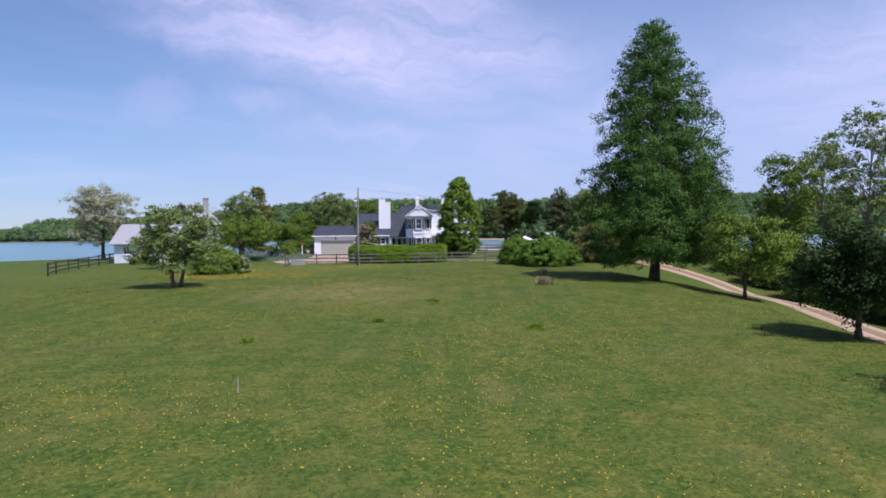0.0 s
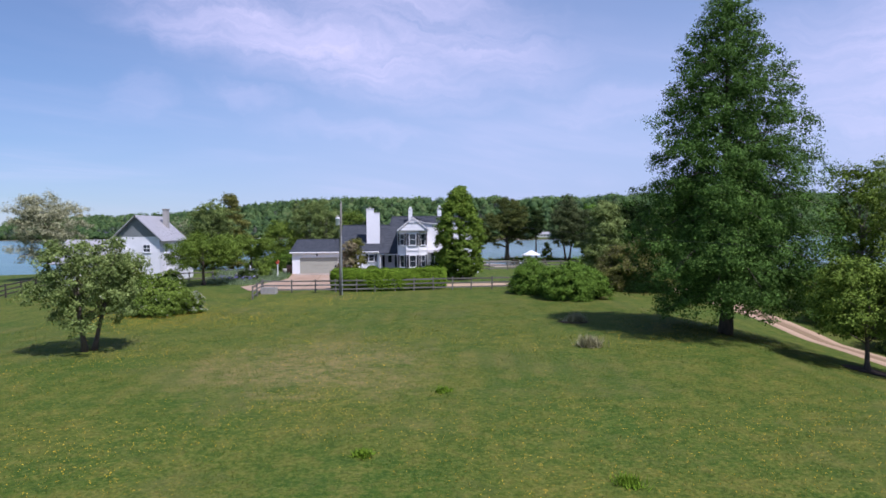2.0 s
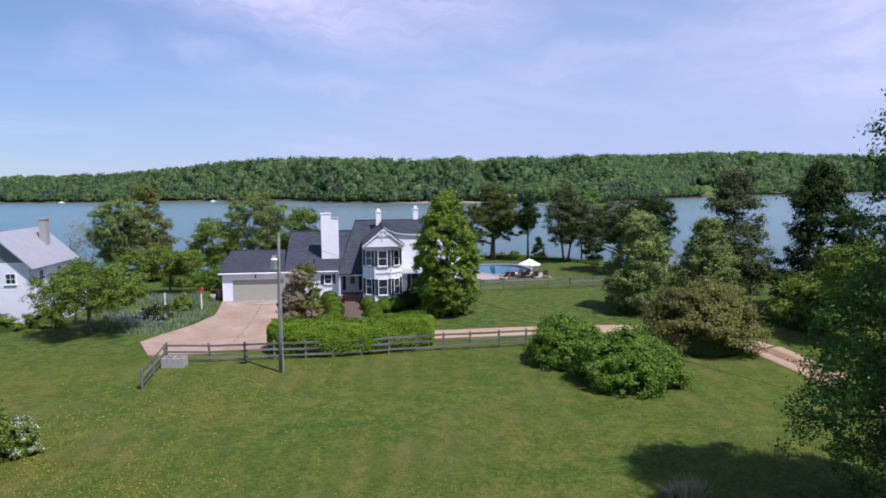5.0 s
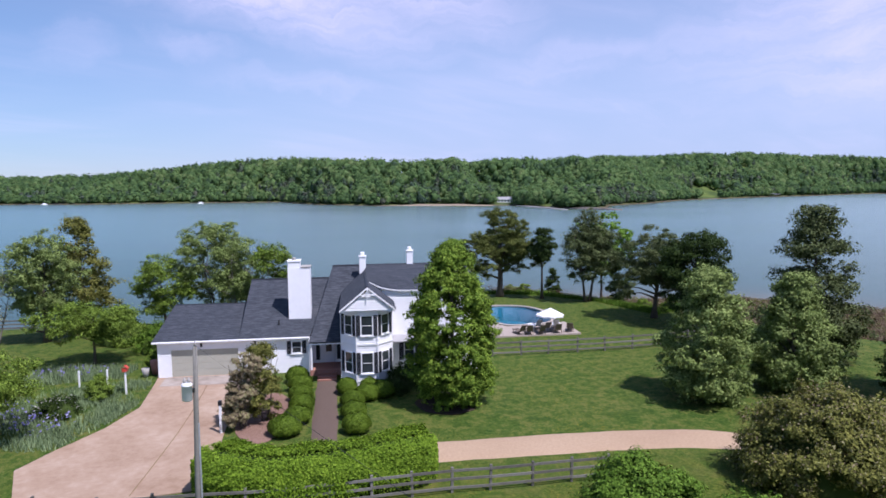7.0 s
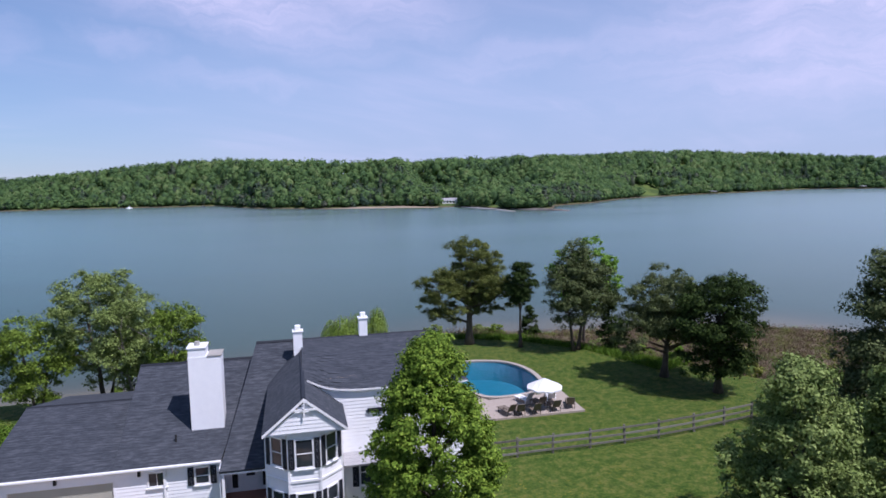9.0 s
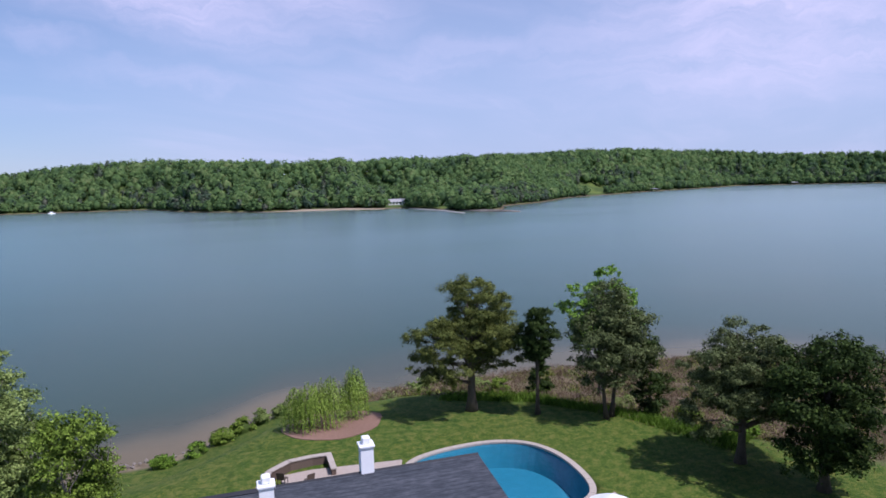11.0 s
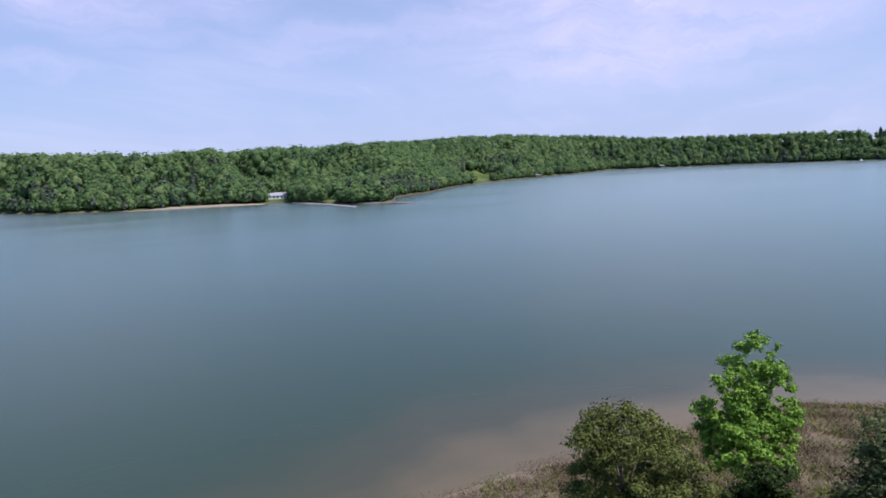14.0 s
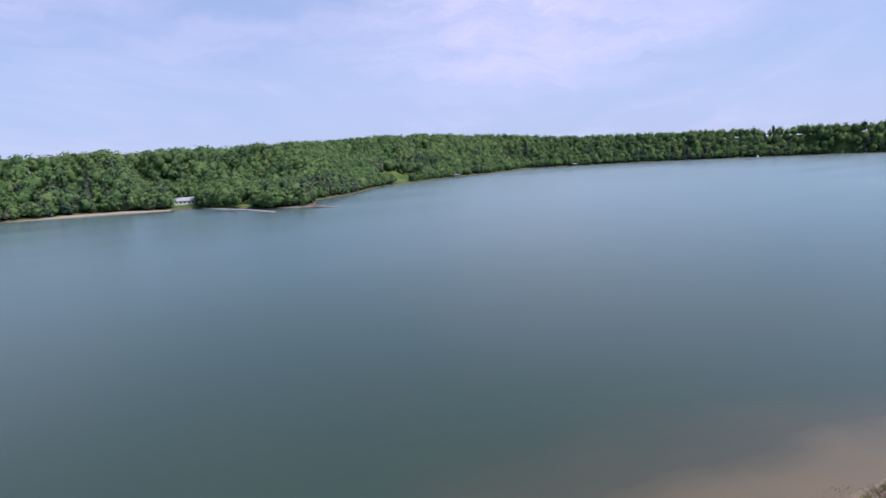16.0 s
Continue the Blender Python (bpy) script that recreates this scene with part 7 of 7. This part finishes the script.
def lounger(x, y, turn_z, white=False):
    t = thing("sun_lounger", (x, y, 0.14), "white cushioned sun lounger on the pool deck" if white else "brown sling sun lounger on the pool deck", "sun lounger", "loungers by the pool", turn_z=turn_z)
    fm, sm = ("white_trim", "canvas") if white else ("lounge_frame", "lounge_sling")
    for s in (-1, 1):
        part("side_rail", boxed(s * 0.31 - 0.025, s * 0.31 + 0.025, -0.95, 0.62, 0.30, 0.35, 0.008), M[fm], t)
        for yy in (-0.75, 0.45):
            part("leg", boxed(s * 0.31 - 0.022, s * 0.31 + 0.022, yy - 0.025, yy + 0.025, 0, 0.30), M[fm], t)
        part("arm", boxed(s * 0.34 - 0.03, s * 0.34 + 0.03, -0.1, 0.45, 0.52, 0.56, 0.008), M[fm], t)
        part("arm_post", boxed(s * 0.34 - 0.02, s * 0.34 + 0.02, -0.08, -0.04, 0.35, 0.52), M[fm], t)
    part("seat", slab(bmesh.new(), [(-0.285, -0.95, 0.345), (0.285, -0.95, 0.345), (0.285, 0.4, 0.33), (-0.285, 0.4, 0.33)], 0.03), M[sm], t)
    part("backrest", slab(bmesh.new(), [(-0.285, 0.4, 0.345), (0.285, 0.4, 0.345), (0.285, 0.85, 1.0), (-0.285, 0.85, 1.0)], 0.035), M[sm], t)
    return t


for k, (lx, ly, lt) in enumerate(((16.4, 112.9, 195), (17.3, 112.75, 170), (18.4, 112.7, 184), (20.1, 112.9, 176), (21.5, 113.2, 160), (19.2, 113.9, 188))):
    lounger(lx, ly, lt)
lounger(18.5, 115.0, 200, True)
lounger(20.6, 114.9, 165, True)
um = thing("patio_umbrella", (19.55, 113.5, 0.14), "open white canvas umbrella over the pool loungers", "umbrella")
part("pole", tube(bmesh.new(), [(0, 0, 0), (0, 0, 1.1), (0, 0, 2.12)], [0.03, 0.03, 0.025], 8), M["lounge_frame"], um)
part("base", tube(bmesh.new(), [(0, 0, 0), (0, 0, 0.06), (0, 0, 0.1)], [0.28, 0.27, 0.06], 14), M["concrete"], um)
bm = bmesh.new()
apex = bm.verts.new((0, 0, 2.3))
rims = [[], [], []]
for k in range(16):
    a, odd = 2 * math.pi * k / 16, k % 2
    c, s_ = math.cos(a), math.sin(a)
    rims[0].append(bm.verts.new((0.68 * c, 0.68 * s_, 1.98 - 0.04 * odd)))
    rims[1].append(bm.verts.new((1.38 * c * (0.95 if odd else 1), 1.38 * s_ * (0.95 if odd else 1), 1.62 + 0.05 * odd)))
    rims[2].append(bm.verts.new((1.38 * c * (0.95 if odd else 1), 1.38 * s_ * (0.95 if odd else 1), 1.50 + 0.05 * odd)))
for k in range(16):
    j = (k + 1) % 16
    bm.faces.new((apex, rims[0][k], rims[0][j]))
    bm.faces.new((rims[0][k], rims[1][k], rims[1][j], rims[0][j]))
    bm.faces.new((rims[1][k], rims[2][k], rims[2][j], rims[1][j]))
part("canopy", bm, M["canvas"], um, "white canvas canopy")
for k in range(8):
    a = 2 * math.pi * k / 8
    part("rib", tube(bmesh.new(), [(0, 0, 2.05), (0.68 * math.cos(a), 0.68 * math.sin(a), 1.92), (1.35 * math.cos(a), 1.35 * math.sin(a), 1.59)], [0.012] * 3, 5), M["lounge_frame"], um)
for k, (cx, cy, ct) in enumerate(((3.0, 126.0, 150), (4.6, 125.2, 200))):
    t = thing("patio_chair", (cx, cy, 0.14), "dark metal patio chair inside the low wall", "chair", "patio chairs", turn_z=ct)
    for sx in (-0.24, 0.24):
        for sy in (-0.22, 0.22):
            part("leg", boxed(sx - 0.018, sx + 0.018, sy - 0.018, sy + 0.018, 0, 0.42), M["wire"], t)
    part("seat", boxed(-0.27, 0.27, -0.25, 0.25, 0.421, 0.46, 0.01), M["lounge_frame"], t)
    part("backrest", slab(bmesh.new(), [(-0.27, 0.24, 0.46), (0.27, 0.24, 0.46), (0.27, 0.34, 0.95), (-0.27, 0.34, 0.95)], 0.025), M["lounge_frame"], t)

# ---------------------------------------------------------------- river bank
ring_pad("mulch_bed", 7.8, 136.6, 4.1, 3.7, "mulch", "round pinkish mulch bed on the bank", "mulch", 0.05)


def weeping_tree(name, x, y, h, r, n_strand, mat, label, seed, group):
    """Slender stems under a dome of hanging strands of small leaves."""
    t = thing(name, (x, y, ground_at(x, y)), label, "tree", group)
    g = np.random.default_rng(seed)
    P, N = [], []
    for _ in range(n_strand):
        a, q = g.uniform(0, 2 * math.pi), math.sqrt(g.random())
        top = h * (1 - 0.42 * q ** 2.5) * g.uniform(0.78, 1.03)
        drop = min(top - 0.2, h * g.uniform(0.3, 0.8))
        k = int(drop / 0.075)
        f = np.linspace(0, 1, k)
        out = r * q * (0.8 + 0.3 * np.sqrt(f))
        P.append(np.column_stack([out * math.cos(a) + g.normal(0, 0.03, k), out * math.sin(a) + g.normal(0, 0.03, k), top - drop * f ** 1.15]))
        N.append(np.tile([math.cos(a), math.sin(a), 0.35], (k, 1)))
    ends = [(r * 0.6 * math.cos(a), r * 0.6 * math.sin(a), h * 0.88) for a in np.linspace(0, 5.6, 9)]
    trunk(t, M["bark_pale"], h * 0.9, 0.075, seed, ends, 0.3, 2)
    cr = new("crown", leaf_cloud("crown", np.concatenate(P), np.concatenate(N), 0.05, M[mat], seed + 5, 0.5, 0.9))
    cr.parent = t


for k, (wx_, wy_, wh, wr) in enumerate(((4.9, 136.8, 3.5, 1.3), (6.0, 135.9, 3.9, 1.6), (7.5, 136.5, 4.1, 1.7), (9.8, 137.6, 4.4, 1.3))):
    weeping_tree("young_willow", wx_, wy_, wh, wr, 230, "leaf_willow", "small weeping light green willow in a mulch bed", 350 + k, "willows in the mulch bed")
REEDS = [(13, 160.8), (12.5, 149.5), (17, 141.5), (25, 137), (31, 131.5), (35.5, 124), (40, 116.5), (50, 116), (62, 112), (80, 112), (84, 140), (77, 150.5), (70, 156), (66, 158.6), (57, 159.6), (47, 161), (30, 161.8), (19, 161.2)]
blade_field("reeds", REEDS, 46000, 0.7, "reed", "brown dead reeds along the river bank", 411, 0.028, 0.8, patchy=0.6)
blade_field("tall_grass", [(33.6, 119.5), (36.4, 121.5), (32.0, 130.0), (26.5, 136.4), (19, 140.6), (17.5, 139), (25, 134.6), (30, 128.5)], 9000, 0.55, "leaf_bright", "tall light green grass along the lawn edge", 416, 0.03, 0.5)
blade_field("bank_weeds", REEDS, 14000, 0.55, "leaf_olive", "green weeds among the reeds", 412, 0.07, 0.9, patchy=0.75)


def bramble(name, n_mound, n_leaf, mat, label, seed, leaf, big=1.5, tall=1.0):
    """Low matted mounds of stalks spread over the bank, one mesh."""
    g = np.random.default_rng(seed)
    q = np.zeros((0, 2))
    while len(q) < n_mound:
        c = np.stack([g.uniform(13, 84, 400), g.uniform(112, 162, 400)], 1)
        inside = np.zeros(400, bool)
        for (ax, ay), (bx, by) in zip(REEDS, REEDS[1:] + REEDS[:1]):
            inside ^= ((ay > c[:, 1]) != (by > c[:, 1])) & (c[:, 0] < (bx - ax) * (c[:, 1] - ay) / ((by - ay) or 1e-9) + ax)
        q = np.concatenate([q, c[inside]])
    q = q[:n_mound]
    rad, hh = big * g.uniform(0.5, 1.4, n_mound), tall * g.uniform(0.4, 1.3, n_mound)
    w = g.integers(0, n_mound, n_leaf)
    d = g.normal(0, 1, (n_leaf, 3)); d[:, 2] = np.abs(d[:, 2])
    d /= np.linalg.norm(d, axis=1, keepdims=True)
    f = g.uniform(0.75, 1.08, n_leaf)
    xy = q[w] + d[:, :2] * (rad[w] * f)[:, None]
    c = np.column_stack([xy, land(xy[:, 0], xy[:, 1]) + d[:, 2] * hh[w] * f])
    return tagged(new(name, leaf_cloud(name, c, d + [0, 0, 0.3], leaf, M[mat], seed, 0.9, 0.3)), label, "plants", kind="stuff")


bramble("dead_brambles", 620, 80000, "reed", "matted reddish-brown dead stalks on the bank", 413, 0.10, 2.6, 1.0)
bramble("green_brambles", 300, 36000, "leaf_mid", "green weedy mounds among dead stalks", 414, 0.085, 1.3, 0.8)
rr = random.Random(5)
for k, (sx_, sy_) in enumerate(((-1.2, 150.6), (0.6, 152.8), (2.6, 154.6), (4.6, 155.6), (-3.6, 148.0), (-6.5, 146.5), (15.0, 147.6), (17.6, 145.2), (22.8, 142.2), (27.6, 138.6), (33.5, 133.5), (36, 128), (40.5, 117.5), (36.5, 122.5), (24.0, 140.0),
                                 (-12, 144.5), (-18, 143.5), (-25, 144), (-33, 145), (-40, 146))):
    bush("bank_shrub", sx_, sy_, rr.uniform(1.0, 1.9), rr.uniform(0.9, 1.5), rr.uniform(0.8, 1.3), 2600, 0.11, rr.choice(["leaf_mid", "leaf_grey", "leaf_olive", "leaf_bright"]),
         "low wild shrub on the river bank", "shrub", 360 + k, 30, group="shrubs on the bank")
g = np.random.default_rng(77)
RK = thing("shore_rocks", (0, 0, 0), "scattered dark rocks at the water's edge", "rocks", kind="stuff")
bm = bmesh.new()
for _ in range(45):
    x = float(g.uniform(-12, 6)); y = float(np.interp(x, NEAR_X, NEAR_Y)) - float(g.uniform(-0.4, 1.2)); s = float(g.uniform(0.1, 0.32))
    r_ = bmesh.ops.create_icosphere(bm, subdivisions=1, radius=s, matrix=Matrix.Translation((x, y, ground_at(x, y) + s * 0.3)))
    for v in r_["verts"]:
        v.co += Vector((float(g.normal()), float(g.normal()), float(g.normal()))) * s * 0.15
part("rocks", bm, M["riprap"], RK)

# ---------------------------------------------------------------- the white farmhouse to the west
farm = thing("farmhouse", (0, 0, 0), "white farmhouse with a grey gable and pale metal roof", "house")
FX0, FX1, FY0, FY1, FE, FP = -33.7, -28.4, 96.3, 104.6, 5.15, 7.72
FM = (FX0 + FX1) / 2
GL = ground_at(FM, 100) - 0.3
bm = bmesh.new()
lap_wall(bm, (FX0, FY0), (FX1, FY0), GL, FE)
lap_wall(bm, (FX1, FY0), (FX1, FY1), GL, FE)
lap_wall(bm, (FX0, FY1), (FX0, FY0), GL, FE)
lap_wall(bm, (FX1, FY1), (FX0, FY1), GL, FE)
part("wall", bm, M["farm_paint"], farm, "white boarded farmhouse wall")
part("shell", boxed(FX0 + 0.02, FX1 - 0.02, FY0 + 0.02, FY1 - 0.02, GL, FE - 0.02), M["farm_paint"], farm)
M["grey_gable"] = material("grey_gable", [(0.16, 0.18, 0.18), (0.22, 0.24, 0.24)], 0.8, 3)
bm = bmesh.new()
lap_wall(bm, (FX0, FY0), (FX1, FY0), FE, FP, top=lambda u: FE + (FP - FE - 0.15) * (1 - abs(2 * u - 1)))
part("gable", bm, M["grey_gable"], farm, "grey shingled gable")
for s, x1 in ((-1, FX0 - 0.55), (1, FX1 + 0.55)):
    z1 = FE - (FP - FE) / (FX1 - FM) * 0.55
    c = [(x1, FY0 - 0.5, z1), (x1, FY1 + 0.5, z1), (FM, FY1 + 0.5, FP), (FM, FY0 - 0.5, FP)]
    bm = slab(bmesh.new(), c if s > 0 else c[::-1], 0.1)
    rf = part("roof", bm, M["metal_roof"], farm, "pale grey standing-seam metal roof")
    for k in range(1, 16):
        y = FY0 - 0.5 + (FY1 - FY0 + 1.0) * k / 16
        q = [(x1, y - 0.02, z1 + 0.012), (x1, y + 0.02, z1 + 0.012), (FM, y + 0.02, FP + 0.012), (FM, y - 0.02, FP + 0.012)]
        part("seam", slab(bmesh.new(), q if s > 0 else q[::-1], 0.012), M["metal_roof"], rf)
part("chimney", boxed(-30.0, -29.4, 102.0, 102.7, 6.0, 8.5), M["concrete"], farm, "pale rendered chimney")
part("chimney_cap", boxed(-30.06, -29.34, 101.94, 102.76, 8.5, 8.62), M["concrete"], farm)
window(farm, (-29.9, FY0 - 0.02, 3.3), 0, 0.9, 0.95, False, (2, 2))
window(farm, (-32.5, FY0 - 0.02, 1.2), 0, 0.8, 1.2, False, (2, 2))
window(farm, (FX1 + 0.02, 98.3, 3.2), 90, 0.8, 1.1, False, (2, 2))
window(farm, (FX1 + 0.02, 101.6, 3.2), 90, 0.8, 1.1, False, (2, 2))
part("porch", boxed(FX1 + 0.03, FX1 + 1.6, 98.5, 103.5, GL, 2.35), M["farm_paint"], farm, "white enclosed side porch")
part("porch_roof", slab(bmesh.new(), [(FX1 + 1.8, 98.2, 2.4), (FX1 + 1.8, 103.8, 2.4), (FX1 + 0.03, 103.8, 2.95), (FX1 + 0.03, 98.2, 2.95)], 0.09), M["metal_roof"], farm)
part("front_stack", boxed(-32.9, -32.2, FY0 - 0.55, FY0 - 0.03, GL, 4.0), M["farm_paint"], farm, "white outside flue on the gable wall")
wing = thing("farm_wing", (0, 0, 0), "low white wing with a pale metal roof", "house")
bm = bmesh.new()
lap_wall(bm, (-40.5, 96.6), (FX0 - 0.03, 96.6), GL - 0.4, 2.1)
part("wall", bm, M["farm_paint"], wing)
part("shell", boxed(-40.5, FX0 - 0.05, 96.63, 104.0, GL - 0.4, 2.05), M["farm_paint"], wing)
part("roof", slab(bmesh.new(), [(-41, 96.0, 2.05), (FX0 - 0.06, 96.0, 2.05), (FX0 - 0.06, 100.4, 4.82), (-41, 100.4, 4.82)], 0.1), M["metal_roof"], wing)
part("roof_rear", slab(bmesh.new(), [(FX0 - 0.06, 104.8, 2.05), (-41, 104.8, 2.05), (-41, 100.4, 4.82), (FX0 - 0.06, 100.4, 4.82)], 0.1), M["metal_roof"], wing)
for x in (-38.8, -36.2):
    window(wing, (x, 96.58, 0.6), 0, 0.9, 1.1, False, (2, 2))
bush("farm_shrub", -30.5, 94.8, 1.5, 2.2, 1.0, 4500, 0.09, "leaf_hedge", "dark clipped shrub before the farmhouse", "shrub", 390, 40)
bush("farm_shrub", -27.2, 95.8, 1.6, 1.8, 1.0, 4500, 0.09, "leaf_mid", "green shrub before the farmhouse", "shrub", 391, 40)
bush("farm_shrub", -35.5, 93.6, 1.9, 2.4, 1.3, 5000, 0.10, "leaf_olive", "shrub in white blossom before the farm wing", "shrub", 392, 40, extra=(500, "blossom"))

# ---------------------------------------------------------------- across the river
def cottage(x, y, w, d, h, turn_z, roofmat, label):
    t = thing("shore_cottage", (x, y, ground_at(x, y)), label, "house", "houses across the river", turn_z=turn_z)
    part("wall", boxed(-w / 2, w / 2, -d / 2, d / 2, -0.8, h), M["white_paint"], t)
    for s in (-1, 1):
        c = [(-w / 2 - 0.5, s * (d / 2 + 0.5), h - 0.2), (w / 2 + 0.5, s * (d / 2 + 0.5), h - 0.2), (w / 2 + 0.5, 0, h + d * 0.3), (-w / 2 - 0.5, 0, h + d * 0.3)]
        part("roof", slab(bmesh.new(), c if s < 0 else c[::-1], 0.2), M[roofmat], t)
    for k in range(int(w / 3)):
        part("window", boxed(-w / 2 + 1.0 + k * 3, -w / 2 + 2.3 + k * 3, -d / 2 - 0.05, -d / 2 + 0.01, 0.9, 2.3), M["glass"], t)


cottage(146, 676, 15, 8, 3.0, -14, "metal_roof", "long white cottage under trees across the river")
cottage(180, 645, 9, 7, 3.2, -16, "shingle", "small white cottage with dark roof across the river")
cottage(-95, 858, 14, 9, 4.0, 5, "shingle", "pale house at the water across the river")
cottage(-330, 885, 15, 9, 5.0, 10, "metal_roof", "pale house among trees across the river")
cottage(-380, 895, 14, 9, 5.0, 10, "shingle", "white house among trees across the river")


def dock(x, y, length, turn_z, roofed, label):
    t = thing("dock", (x, y, WATER), label, "dock", "docks across the river", turn_z=turn_z)
    part("planks", boxed(-1.0, 1.0, -length, 0, 0.7, 0.9), M["old_wood"], t)
    for k in range(int(length / 4) + 1):
        for s in (-0.9, 0.9):
            part("pile", boxed(s - 0.12, s + 0.12, -length + k * 4, -length + k * 4 + 0.24, -2, 1.5), M["dark_wood"], t)
    if roofed:
        part("roof", slab(bmesh.new(), [(-4, -length - 1, 3.6), (4, -length - 1, 3.6), (4, -length + 7, 4.2), (-4, -length + 7, 4.2)], 0.2), M["metal_roof"], t)
        for s in (-3.6, 3.6):
            for yy in (-length, -length + 6):
                part("roof_post", boxed(s - 0.12, s + 0.12, yy - 0.12, yy + 0.12, -2, 3.7), M["dark_wood"], t)


dock(505, 800, 12, 20, True, "roofed boat dock across the river")
dock(470, 793, 14, 10, False, "low wooden dock across the river")
dock(800, 868, 14, -20, True, "roofed boat dock on the far bank")
dock(-330, 855, 16, 5, False, "low wooden dock across the river")
dock(-95, 832, 14, 0, False, "low wooden dock across the river")
dock(935, 745, 14, -60, False, "low wooden dock on the far bank")
jt = thing("rock_jetty", (0, 0, 0), "low dark stone jetty at the point across the river", "jetty")
part("stones", tube(bmesh.new(), [(166, 556, -6.6), (176, 538, -6.3), (186, 524, -6.3), (195, 511, -6.6)], [1.0, 1.2, 1.2, 0.7], 8), M["riprap"], jt)
part("stones", tube(bmesh.new(), [(143, 620, -6.7), (147, 590, -6.4), (153, 556, -6.4), (158, 524, -6.7)], [0.9, 1.0, 1.0, 0.7], 8), M["concrete"], jt, "pale low breakwater")
flat_ = thing("mud_flat", (0, 0, 0), "pale sandy flat along the far shore", "shore", kind="structure")
part("sand", tube(bmesh.new(), [(20, 664, -7.6), (60, 660, -7.1), (95, 650, -7.1), (125, 634, -7.5)], [1.6, 2.1, 2.1, 1.5], 10), M["sand"], flat_)
for k in range(3):
    bt = thing("moored_boat", ((-345, 850, WATER), (-170, 826, WATER), (980, 660, WATER))[k], "small white motor boat moored across the river", "boat", "boats across the river", turn_z=30 * k)
    bm = bmesh.new()
    prism(bm, [(-3.2, -1.1), (1.6, -1.1), (3.4, 0), (1.6, 1.1), (-3.2, 1.1)], -0.2, 0.8)
    part("hull", bm, M["white_paint"], bt)
    part("cabin", boxed(-1.2, 1.0, -0.8, 0.8, 0.801, 1.9, 0.1), M["white_trim"], bt)

# ---------------------------------------------------------------- wild flowers and grass in the lawn
def lawn_scatter(name, n, box_, size, h, mat, label, seed, drift, category, upright=False):
    g = np.random.default_rng(seed)
    x, y = g.uniform(box_[0], box_[1], n * 5), g.uniform(box_[2], box_[3], n * 5)
    w = np.array([noise.noise(Vector((a * drift, b * drift, seed))) for a, b in zip(x, y)])
    keep = w + g.normal(0, 0.22, len(w)) > 0.12
    rim = np.minimum(np.minimum(x - box_[0], box_[1] - x), np.minimum(y - box_[2], box_[3] - y))
    keep &= g.random(len(w)) < np.clip(rim / 9, 0, 1)
    x, y = x[keep][:n], y[keep][:n]
    c = np.column_stack([x, y, land(x, y) + h])
    me = leaf_cloud(name, c, np.tile([0, -0.3, 1.0] if not upright else [0.0, -1.0, 0.3], (len(c), 1)), size, M[mat], seed, 0.5 if not upright else 0.9, 0.85)
    return tagged(new(name, me), label, category, kind="stuff")


lawn_scatter("dandelions", 18000, (-30, 24, 6, 62), 0.019, 0.09, "dandelion", "yellow wildflowers scattered through the lawn", 501, 0.12, "flowers")
lawn_scatter("dandelions", 9000, (-26, 0, 52, 81), 0.021, 0.10, "dandelion", "dense drift of yellow wildflowers near the fence", 502, 0.10, "flowers")
blade_field("lawn_blades", [(-14, 8), (16, 8), (20, 30), (24, 62), (10, 72), (-8, 66), (-24, 74), (-26, 50), (-18, 30)], 75000, 0.11, "lawn_blade", "short mown lawn grass blades", 503, 0.014, 1.1, category="grass", patchy=0.2)
